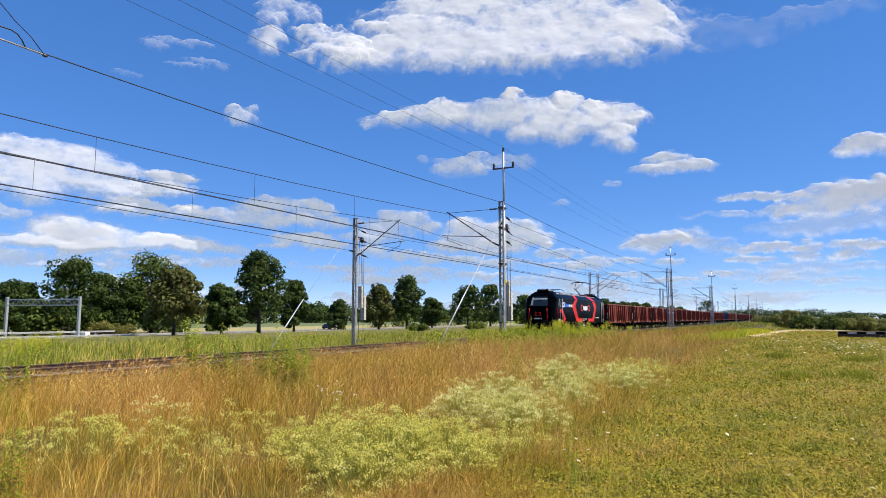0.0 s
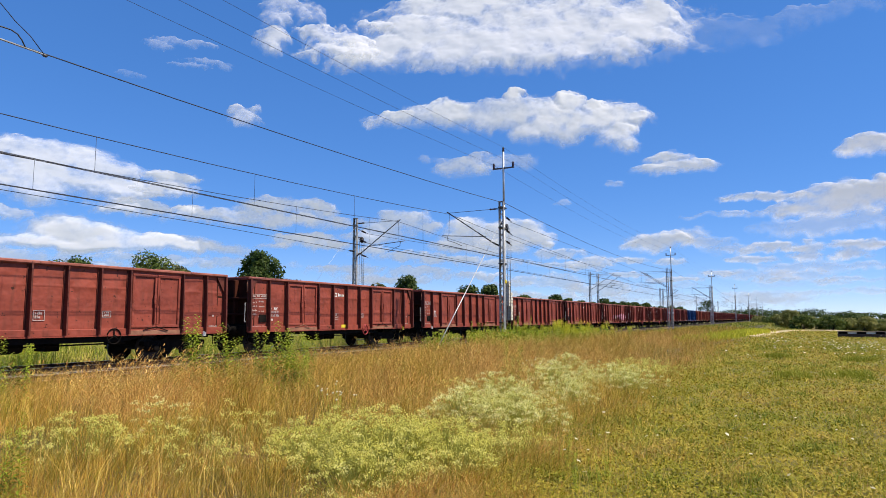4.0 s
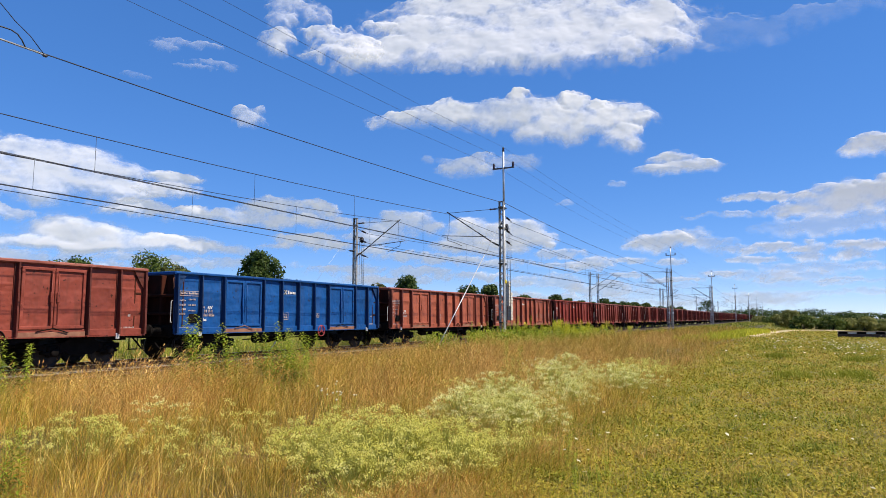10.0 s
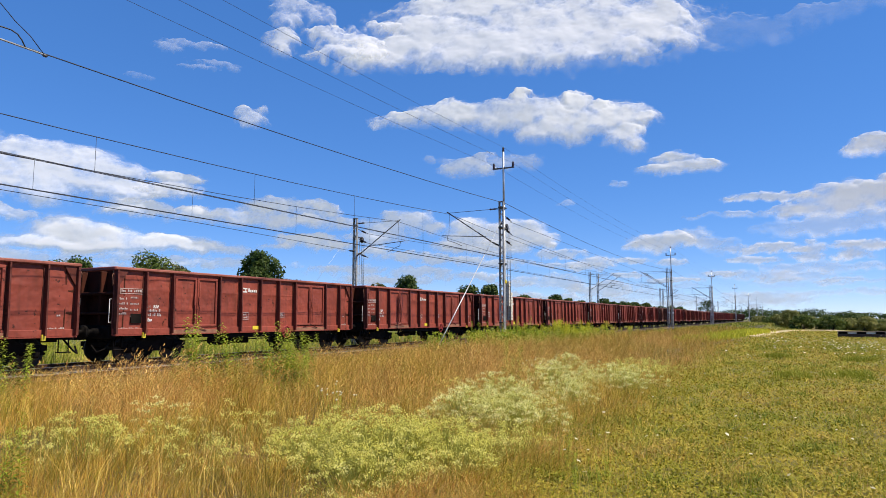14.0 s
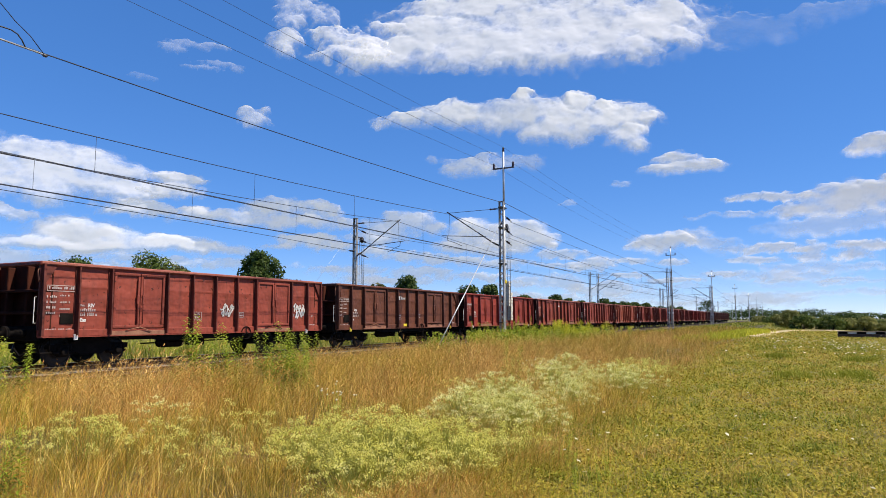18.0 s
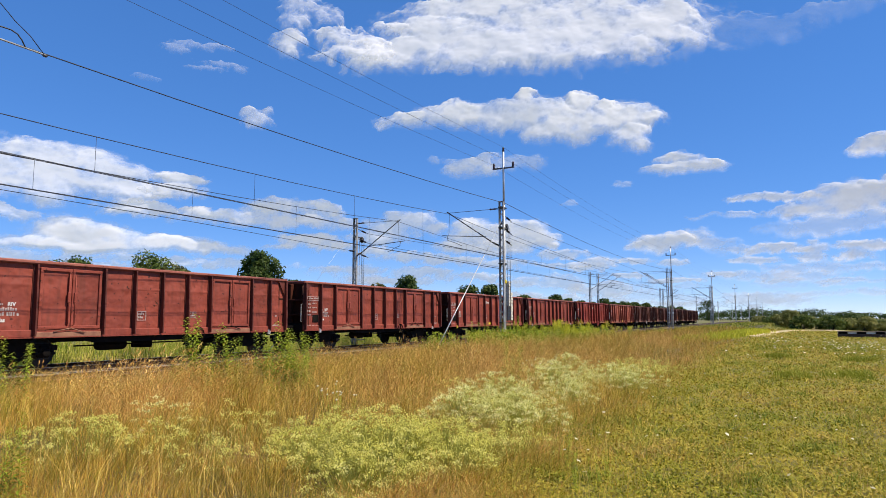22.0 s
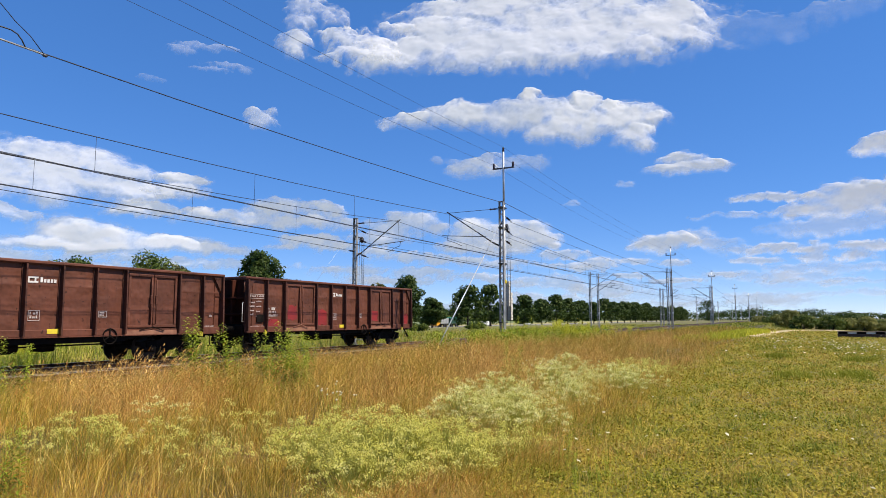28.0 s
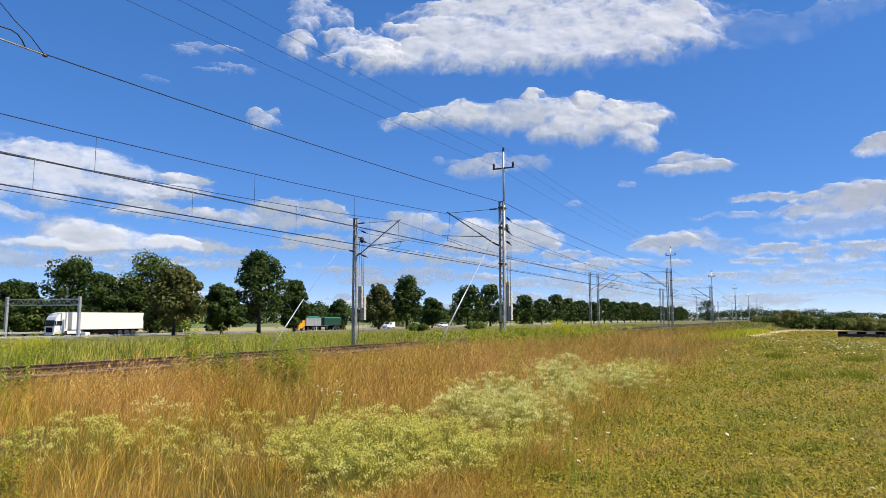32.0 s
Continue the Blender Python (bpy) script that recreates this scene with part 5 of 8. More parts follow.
def cloud_material():
    m = bpy.data.materials.new("cloud_vapour")
    m.use_nodes = True
    nt = m.node_tree
    n, ln = nt.nodes, nt.links.new
    n.remove(n["Principled BSDF"])
    at = n.new("ShaderNodeAttribute")
    at.attribute_name = "vapour_body"
    tc = n.new("ShaderNodeTexCoord")
    ns = n.new("ShaderNodeTexNoise")
    ns.inputs["Scale"].default_value, ns.inputs["Detail"].default_value, ns.inputs["Roughness"].default_value = 0.03, 7, 0.62
    ln(tc.outputs["Object"], ns.inputs[0])
    ad = n.new("ShaderNodeMath")
    ad.operation = "MULTIPLY_ADD"
    ad.inputs[1].default_value = 1.1
    ln(ns.outputs[0], ad.inputs[0])
    ln(at.outputs["Fac"], ad.inputs[2])
    mr = n.new("ShaderNodeMapRange")
    mr.interpolation_type = "SMOOTHSTEP"
    mr.inputs[1].default_value, mr.inputs[2].default_value = -0.05, 1.9
    ln(ad.outputs[0], mr.inputs[0])
    df, tr, tp = n.new("ShaderNodeBsdfDiffuse"), n.new("ShaderNodeBsdfTranslucent"), n.new("ShaderNodeBsdfTransparent")
    df.inputs[0].default_value = tr.inputs[0].default_value = (0.57, 0.57, 0.6, 1)
    m1, m2 = n.new("ShaderNodeMixShader"), n.new("ShaderNodeMixShader")
    m1.inputs[0].default_value = 0.45
    ln(df.outputs[0], m1.inputs[1])
    ln(tr.outputs[0], m1.inputs[2])
    # even glow added to the vapour, in place of light scattered inside it
    gl, ads = n.new("ShaderNodeEmission"), n.new("ShaderNodeAddShader")
    gl.inputs[0].default_value, gl.inputs[1].default_value = (0.94, 0.95, 1.0, 1), 0.24
    ln(m1.outputs[0], ads.inputs[0])
    ln(gl.outputs[0], ads.inputs[1])
    op = n.new("ShaderNodeMath")
    op.operation = "MULTIPLY"
    th = n.new("ShaderNodeAttribute")
    th.attribute_name = "vapour_veil"
    ln(th.outputs["Fac"], op.inputs[1])
    ln(mr.outputs[0], op.inputs[0])
    ln(op.outputs[0], m2.inputs[0])
    ln(tp.outputs[0], m2.inputs[1])
    ln(ads.outputs[0], m2.inputs[2])
    ln(m2.outputs[0], n["Material Output"].inputs[0])
    return m


M_CLOUD = cloud_material()
DIST = 2800.0


def value_noise(x, y, seed):
    """Smooth random waves between -1 and 1 over two arrays."""
    xi, yi = np.floor(x).astype(np.int64), np.floor(y).astype(np.int64)
    u, v = x - xi, y - yi
    u, v = u * u * u * (u * (u * 6 - 15) + 10), v * v * v * (v * (v * 6 - 15) + 10)

    def h(i, j):
        k = (i * 374761393 + j * 668265263 + int(seed * 1013) * 974634777) & 0xFFFFFFFF
        k = ((k ^ (k >> 13)) * 1274126177) & 0xFFFFFFFF
        k = ((k ^ (k >> 16)) * 2246822519) & 0xFFFFFFFF
        return ((k ^ (k >> 15)) & 0xFFFF) / 32767.5 - 1
    return (h(xi, yi) * (1 - u) + h(xi + 1, yi) * u) * (1 - v) + (h(xi, yi + 1) * (1 - u) + h(xi + 1, yi + 1) * u) * v


def billows(x, y, seed, octaves=5, gain=0.55):
    s, k = 0.0, 1.0
    for o in range(octaves):
        s = s + k * value_noise(x * 2.03 ** o + o * 17.3, y * 2.03 ** o - o * 9.1, seed + o)
        k *= gain
    return s * (1 - gain)


def cloud(veil, rough, seed, lobes):
    """One cloud of soft lobes (az clockwise from +y, el, half width, half height[, weight]), all in degrees."""
    lobes = [l if len(l) == 5 else (*l, 1.0) for l in lobes]
    a0, a1 = min(l[0] - l[2] * 1.5 for l in lobes) - 0.5, max(l[0] + l[2] * 1.5 for l in lobes) + 0.5
    e0, e1 = min(l[1] - l[3] * 1.5 for l in lobes) - 0.4, max(l[1] + l[3] * 1.5 for l in lobes) + 0.4
    az, el = (a0 + a1) / 2, (e0 + e1) / 2
    step = 0.13 if el > 10 else 0.16
    nx, nz = int((a1 - a0) / step) + 2, int((e1 - e0) / (step * 0.8)) + 2
    a, e = np.meshgrid(np.linspace(a0, a1, nx), np.linspace(e0, e1, nz))
    size = max(0.45, min(1.9, 1.1 * max(min(l[2], l[3] * 1.5) for l in lobes)))
    flat = 1.0 if el > 14 else 1.5
    px, py = a / size / flat, e / size
    wx, wy = billows(px * 0.9, py * 0.9, seed + 31, 6, 0.62), billows(px * 0.9, py * 0.9, seed + 57, 6, 0.62)
    aw, ew = a + wx * size * 1.1 * rough * flat, e + wy * size * 0.8 * rough
    body = np.full(a.shape, -2.0)
    for la, le, ra, re, w in lobes:
        q = ((aw - la) / ra) ** 2 + ((ew - le) / np.where(ew > le, re, re * 0.92)) ** 2
        body = np.maximum(body, np.minimum(w * (1.3 - q), 1.22))
    puff = billows(px * 1.6 + wx * 0.5, py * 1.6 + wy * 0.5, seed, 6, 0.6)
    d = np.maximum(body, -1.4) + rough * 1.75 * puff
    rim = np.minimum(np.minimum(a - a0, a1 - a), np.minimum(e - e0, e1 - e)) / 0.35
    d = np.where(rim < 1, np.minimum(d, -1.6 + rim), d)
    unit = DIST * math.tan(radians(1.0))
    thick = min(size, 1.3) * unit
    swell = billows(px * 0.8 + 40, py * 1.0, seed + 5, 4, 0.42)
    relief = thick * (0.55 * np.sqrt(np.clip(body + 0.25, 0, 1.2)) + 0.18 * swell + 0.012 * puff)
    vs = np.stack([(a - az) * unit, -relief, (e - el) * unit], 2).reshape(-1, 3)
    dd = d.ravel()
    k = (np.arange(nz - 1)[:, None] * nx + np.arange(nx - 1)[None, :]).ravel()
    fs = np.stack([k, k + 1, k + nx + 1, k + nx], 1)
    fs = fs[dd[fs].max(1) > -0.62]
    if not len(fs):
        return
    used, back = np.unique(fs, return_inverse=True)
    me = bpy.data.meshes.new("cloud")
    me.from_pydata(vs[used].tolist(), [], back.reshape(-1, 4).tolist())
    me.polygons.foreach_set("use_smooth", [True] * len(fs))
    me.materials.append(M_CLOUD)
    for name, vals in (("vapour_body", dd[used]), ("vapour_veil", np.full(len(used), veil))):
        me.attributes.new(name, "FLOAT", "POINT").data.foreach_set("value", vals.astype(np.float32))
    ob = new("cloud", me)
    tagged(ob, "white fair-weather cloud drifting in the blue sky", "cloud", "clouds", "structure")

    def at(t):
        b = az + 2.05 * (t / 32.0) * math.tan(radians(el)) / math.sin(radians(20))
        g = el - 0.12 * t / 32.0
        p = Vector((math.sin(radians(b)) * math.cos(radians(g)), math.cos(radians(b)) * math.cos(radians(g)), math.sin(radians(g)))) * DIST
        return pose(p.x, p.y, p.z + 1.5, -g, 0, -b)
    MOVES.append((ob, [(t, at(t)) for t in (0, 16, 32)]))


cloud(1.0, 0.62, 3.7, [(-18.87, 23.93, 9.83, 4.01), (-26.59, 22.6, 8.07, 2.43), (-13.1, 23.87, 4.36, 2.81), (-21.98, 21.3, 6.48, 1.63), (-32.66, 22.3, 3.78, 1.71), (-10.27, 24.59, 1.66, 2.33), (-33.6, 21.38, 3.01, 1.27), (-29.76, 24.49, 3.56, 1.76), (-15.59, 21.28, 4.63, 1.69), (-11.36, 22.1, 2.61, 1.03), (-25.3, 26.61, 7.12, 1.71)])
cloud(0.8, 0.95, 6.6, [(-37.23, 23.03, 2.58, 0.89, 0.9), (-39.02, 23.63, 1.48, 0.7, 0.8), (-36.38, 21.73, 3.08, 0.9, 0.9), (-33.84, 24.63, 2.02, 0.61, 0.7)])
cloud(0.9, 0.6, 9.5, [(-42.92, 22.45, 1.33, 1.49), (-42.58, 21.42, 0.86, 0.62)])
cloud(0.62, 0.9, 12.4, [(-41.66, 25.6, 1.84, 1.02, 0.9), (-40.73, 24.56, 0.97, 0.86, 0.7), (-42.49, 24.11, 0.77, 0.86, 0.5)])
cloud(0.15, 0.8, 15.3, [(-4.66, 22.06, 2.57, 1.48), (-2.15, 21.65, 2.88, 1.14), (1.04, 22.26, 3.11, 0.94), (4.78, 22.45, 2.52, 0.6), (-6.81, 21.0, 1.76, 0.59)])
cloud(1.0, 0.5, 18.2, [(-31.06, 17.3, 2.76, 0.8, 0.9), (-26.8, 17.5, 4.26, 1.27), (-22.53, 17.23, 4.23, 1.55), (-21.57, 18.82, 0.85, 1.02), (-17.82, 16.34, 4.13, 1.77), (-17.07, 18.14, 1.36, 1.1), (-14.99, 17.91, 1.05, 0.73), (-14.1, 16.57, 3.07, 1.56), (-11.75, 16.31, 1.3, 0.73), (-18.76, 15.4, 2.93, 1.03), (-13.25, 14.86, 1.59, 1.29), (-12.52, 13.89, 1.11, 0.74, 0.8), (-32.8, 17.04, 1.5, 0.42, 0.7)])
cloud(0.62, 0.75, 21.1, [(-44.86, 16.25, 1.29, 0.64), (-45.63, 16.65, 0.82, 0.54), (-44.24, 17.17, 0.65, 0.32, 0.6)])
cloud(0.85, 0.6, 24.0, [(-26.06, 13.07, 1.79, 0.87), (-26.94, 12.78, 1.3, 0.48)])
cloud(0.5, 0.6, 26.9, [(-22.35, 13.2, 2.27, 0.67)])
cloud(0.3, 0.7, 29.8, [(-29.53, 13.6, 0.5, 0.38)])
cloud(0.95, 0.5, 32.7, [(-8.64, 13.02, 1.6, 0.5), (-7.74, 12.23, 2.28, 0.59), (-9.65, 12.05, 1.62, 0.5), (-6.01, 12.27, 0.6, 0.45)])
cloud(0.88, 0.6, 35.6, [(-61.65, 12.21, 2.15, 0.97), (-59.04, 11.46, 3.66, 1.58), (-55.54, 10.97, 2.58, 1.47), (-60.66, 9.69, 3.52, 1.23), (-54.44, 9.93, 3.18, 0.74), (-63.85, 10.54, 2.94, 2.37), (-58.15, 10.16, 4.83, 1.1)])
cloud(0.95, 0.75, 38.5, [(-50.2, 11.17, 2.13, 0.63), (-50.96, 10.2, 2.78, 0.49), (-48.9, 11.17, 0.87, 0.45)])
cloud(0.9, 0.8, 41.4, [(-53.29, 8.6, 2.5, 0.62), (-55.06, 8.21, 1.33, 0.39), (-51.41, 8.37, 1.25, 0.36)])
cloud(0.7, 0.8, 44.3, [(-61.48, 7.62, 1.37, 0.49), (-62.86, 7.74, 1.66, 0.64)])
cloud(1.0, 0.65, 47.2, [(-46.42, 8.18, 4.0, 0.65), (-41.93, 9.12, 2.89, 0.85), (-39.1, 9.22, 1.62, 0.77), (-43.24, 8.12, 4.13, 0.57), (-39.96, 8.09, 3.3, 0.57)])
cloud(1.0, 0.7, 50.1, [(-39.61, 6.51, 2.64, 0.67), (-37.92, 6.16, 1.91, 0.43), (-41.68, 5.99, 1.86, 0.38)])
cloud(1.0, 0.5, 53.0, [(-58.49, 6.46, 2.19, 0.8), (-56.24, 6.47, 3.28, 1.08), (-59.84, 5.49, 2.69, 0.67), (-52.62, 5.87, 4.87, 0.71), (-48.39, 5.59, 3.88, 0.6), (-56.52, 5.51, 6.06, 0.6)])
cloud(0.7, 0.8, 55.9, [(-60.43, 4.5, 4.18, 0.58), (-50.43, 4.61, 5.85, 0.45), (-43.39, 4.43, 2.73, 0.38), (-57.49, 4.0, 4.44, 0.34)])
cloud(0.85, 0.6, 58.8, [(-31.25, 8.4, 2.17, 0.88), (-32.68, 7.6, 2.74, 0.88), (-29.65, 7.92, 1.48, 0.68), (-34.09, 6.76, 1.95, 0.44, 0.8)])
cloud(1.0, 0.5, 61.7, [(-25.51, 7.13, 2.17, 1.17), (-24.01, 6.63, 1.96, 0.98), (-26.59, 6.06, 2.26, 0.59), (-24.45, 5.66, 2.94, 0.44)])
cloud(1.0, 0.5, 64.6, [(-21.45, 7.24, 2.14, 1.07), (-19.87, 6.58, 1.64, 0.78), (-22.28, 6.23, 2.44, 0.58), (-18.98, 6.18, 0.96, 0.44)])
cloud(0.85, 0.7, 67.5, [(-31.06, 5.27, 3.23, 0.44), (-33.78, 5.74, 1.46, 0.39), (-27.12, 4.98, 2.95, 0.39), (-23.19, 4.67, 3.41, 0.39)])
cloud(0.75, 0.8, 70.4, [(-30.01, 4.0, 2.94, 0.39), (-35.86, 4.16, 2.88, 0.48), (-25.09, 3.61, 2.93, 0.34), (-32.4, 3.21, 3.89, 0.39)])
cloud(1.0, 0.5, 73.3, [(4.4, 12.46, 1.0, 0.53), (5.67, 12.53, 1.32, 0.76), (6.83, 12.13, 1.35, 0.63)])
cloud(0.85, 0.75, 76.2, [(-2.23, 9.48, 2.18, 0.35), (-0.25, 9.27, 2.34, 0.26), (-3.99, 9.34, 1.0, 0.18, 0.8)])
cloud(1.0, 0.55, 79.1, [(2.96, 8.66, 2.78, 1.13), (0.91, 8.23, 2.13, 0.6), (5.28, 8.53, 1.6, 0.98), (4.93, 9.54, 1.76, 0.45, 0.9), (6.48, 9.05, 1.35, 1.21), (1.85, 9.51, 1.12, 0.42, 0.8)])
cloud(0.45, 0.8, 82.0, [(2.96, 6.98, 4.74, 0.67), (5.1, 7.23, 2.09, 0.82), (-4.47, 8.17, 2.92, 0.22), (1.1, 6.6, 2.27, 0.26)])
cloud(0.95, 0.55, 84.9, [(-9.83, 6.23, 2.05, 0.79), (-8.73, 6.47, 1.5, 0.65), (-11.17, 5.95, 1.36, 0.42)])
cloud(0.6, 0.7, 87.8, [(-6.78, 6.75, 1.29, 0.64), (-5.91, 5.99, 1.95, 0.45), (-4.44, 5.48, 2.07, 0.4)])
cloud(0.8, 0.75, 90.7, [(-1.01, 5.41, 1.73, 0.39), (-2.19, 5.2, 1.36, 0.31)])
cloud(0.7, 0.75, 93.6, [(1.49, 5.29, 1.05, 0.47), (1.11, 4.67, 1.13, 0.3)])
cloud(0.85, 0.75, 96.5, [(4.4, 5.55, 1.76, 0.37), (4.11, 4.78, 1.42, 0.54), (5.78, 5.38, 1.03, 0.37)])
cloud(0.42, 0.8, 99.4, [(1.49, 3.84, 3.36, 0.43), (4.74, 3.8, 1.75, 0.33)])
cloud(0.7, 0.8, 102.3, [(-2.79, 4.57, 1.62, 0.31), (-4.83, 3.51, 1.0, 0.27)])
cloud(0.45, 0.8, 105.2, [(-0.79, 2.92, 1.56, 0.22), (3.68, 2.84, 2.14, 0.21)])
cloud(0.85, 0.7, 108.1, [(-14.58, 4.76, 1.4, 0.48), (-15.03, 4.38, 1.68, 0.33)])
cloud(0.75, 0.7, 111.0, [(-11.73, 4.79, 1.18, 0.33), (-8.91, 4.53, 1.14, 0.32)])
cloud(0.7, 0.8, 113.9, [(-8.66, 3.14, 2.19, 0.23), (-12.25, 3.58, 1.64, 0.24)])
cloud(0.7, 0.8, 116.8, [(-17.9, 5.49, 1.91, 0.39), (-16.92, 4.51, 2.37, 0.34)])
cloud(0.35, 0.8, 119.7, [(1.5, 1.88, 2.24, 0.21), (-2.76, 1.87, 2.01, 0.22), (5.09, 1.98, 1.73, 0.25)])
cloud(0.26, 0.9, 122.6, [(-50.91, 21.71, 1.21, 0.38), (-51.85, 21.15, 0.94, 0.34), (-48.82, 21.82, 1.07, 0.26)])
cloud(0.24, 0.9, 125.5, [(-48.01, 20.48, 1.62, 0.26), (-49.54, 19.99, 1.32, 0.22), (-46.83, 20.13, 0.55, 0.26)])
cloud(0.15, 0.9, 128.4, [(-53.93, 18.76, 0.82, 0.25)])
cloud(0.35, 0.9, 131.3, [(-13.0, 11.23, 0.56, 0.28)])
cloud(0.3, 0.9, 134.2, [(-17.34, 9.7, 0.57, 0.24)])
_r = random.Random(5)
for _i in range(46):
    _el, _az, _w = _r.uniform(0.8, 3.4), _r.uniform(-66, 3), _r.uniform(0.8, 3.2)
    _h = _w * _r.uniform(0.08, 0.15) + 0.1
    cloud(_r.uniform(0.4, 0.75) * (1 if _az < -14 else 0.5), 0.8, 200 + _i * 1.7, [(_az, _el, _w, _h), (_az + _w * _r.uniform(-0.6, 0.6), _el + _h * 0.7, _w * 0.5, _h * 0.8)])
# ---------------------------------------------------------------- trees and far woods
M_LEAF = blades("tree_leaves", [(0.016, 0.032, 0.009), (0.034, 0.062, 0.013), (0.062, 0.098, 0.019), (0.1, 0.13, 0.03)], 0.55, 0.25)
M_LEAF_SCRUB = blades("scrub_leaves", [(0.12, 0.135, 0.035), (0.19, 0.2, 0.05), (0.26, 0.255, 0.07), (0.32, 0.29, 0.1)], 0.55, 0.45)
M_LEAF_OLIVE = blades("olive_leaves", [(0.045, 0.058, 0.015), (0.085, 0.1, 0.024), (0.12, 0.128, 0.034), (0.15, 0.12, 0.042)], 0.55, 0.25)
M_LEAF_BUSH = blades("bush_leaves", [(0.035, 0.06, 0.014), (0.075, 0.11, 0.02), (0.12, 0.16, 0.03), (0.17, 0.2, 0.04)], 0.55, 0.25)


def raw_mesh(name, verts, sizes, idx, material, smooth=False):
    """A mesh straight from arrays: verts (n, 3), the corner count of each face, the corner indices."""
    me = bpy.data.meshes.new(name)
    me.vertices.add(len(verts))
    me.vertices.foreach_set("co", np.asarray(verts, np.float32).ravel())
    me.loops.add(len(idx))
    me.loops.foreach_set("vertex_index", np.asarray(idx, np.int32))
    me.polygons.add(len(sizes))
    sizes = np.asarray(sizes, np.int32)
    me.polygons.foreach_set("loop_start", np.concatenate(([0], np.cumsum(sizes)[:-1])).astype(np.int32))
    me.polygons.foreach_set("loop_total", sizes)
    if smooth:
        me.polygons.foreach_set("use_smooth", np.ones(len(sizes), bool))
    me.update(calc_edges=True)
    me.materials.append(material)
    return me


def leaf_mesh(name, pts, size, rng, material, flat=0.4, facing=None):
    """Small folded leaf sprays: one kite-shaped face at each point, turned at random or loosely towards a direction."""
    n = len(pts)
    a = rng.normal(size=(n, 3))
    b = rng.normal(size=(n, 3))
    if facing is not None:
        nrm = rng.normal(size=(n, 3)) * 0.45 + np.asarray(facing)
        nrm /= np.linalg.norm(nrm, axis=1)[:, None]
        a -= nrm * (a * nrm).sum(1)[:, None]
        b = np.cross(nrm, a)
    a /= np.linalg.norm(a, axis=1)[:, None]
    if facing is None:
        b[:, 2] *= flat
        b -= a * (a * b).sum(1)[:, None]
    b /= np.linalg.norm(b, axis=1)[:, None] + 1e-9
    s = (size * rng.uniform(0.6, 1.35, n))[:, None]
    v = np.stack([pts - a * s, pts + b * s * 0.55, pts + a * s * 0.9, pts - b * s * 0.5], 1).reshape(-1, 3)
    return raw_mesh(name, v, np.full(n, 4), np.arange(4 * n), material)


def crown_points(rng, h, r, base, clumps, per, taper=0.42):
    """Points of an uneven crown: clumps on a bulging envelope, each a hollow ball of leaves."""
    pts, hubs, out = [], [], []
    for i in range(clumps):
        u = rng.uniform(0, 1) ** 0.8
        z = base + (h - base) * u
        wide = math.sin(math.pi * min(1, 0.14 + 0.77 * u) ** 0.9) ** 0.7
        a = rng.uniform(0, 2 * math.pi)
        rr = r * wide * (1.14 - taper * u) * rng.uniform(0.04, 1.0) ** 0.5 * 0.92
        hub = np.array([math.cos(a) * rr, math.sin(a) * rr, z])
        hubs.append(hub)
        q = rng.normal(size=(per, 3))
        q /= np.linalg.norm(q, axis=1)[:, None]
        k = rng.uniform(0.72, 1.08, (per, 1)) * r * rng.uniform(0.18, 0.33)
        out.append(q + np.array([0, 0, 0.35]))
        pts.append(hub + q * k * np.array([1, 1, 0.75]))
    return np.concatenate(pts), hubs, np.concatenate(out)


TREE_SETS = {}


def tree(name, label, x, y, h, r, base=0.3, seed=1, material=None, clumps=80, per=62, leaf=0.34, turn=0.0, z=None):
    """Trunk with tapering limbs and a crown of leaf sprays."""
    h *= 0.95
    per, leaf = (96, 0.33) if y < 170 else (24, 0.58)
    key = (round(h / r, 1), base, seed, (material or M_LEAF).name, per)
    if key not in TREE_SETS:
        rng = np.random.default_rng(seed)
        pts, hubs, out = crown_points(rng, h, r, h * base, clumps, per)
        s = Shape()
        s.tube([(0, 0, -0.3), (0.05, 0, h * 0.12), (-0.05, 0.06, h * 0.35), (0.05, -0.05, h * 0.6)], h * 0.03, 9, r2=h * 0.012)
        limbs = []
        for hub in hubs[::9]:
            l = Shape()
            z0 = max(h * 0.14, min(h * 0.55, hub[2] * 0.6))
            l.tube([(0, 0, z0), (hub[0] * 0.5, hub[1] * 0.5, lerp(z0, hub[2], 0.6)), tuple(hub)], h * 0.011, 5, r2=0.03)
            limbs.append(l.mesh("limb", M_BARK))
        TREE_SETS[key] = (s.mesh("trunk", M_BARK), limbs, leaf_mesh("crown", pts, leaf, rng, material or M_LEAF, facing=out), h)
    trunk, limbs, crown, h0 = TREE_SETS[key]
    k = h / h0
    t = thing(name, label, "tree", "roadside trees", pose(x, y, ground_z(x, y) if z is None else z, 0, 0, turn) @ Matrix.Diagonal((k, k, k, 1)))
    part("trunk", trunk, None, t)
    for l in limbs:
        part("limb", l, None, t)
    part("crown", crown, None, t)
    return t


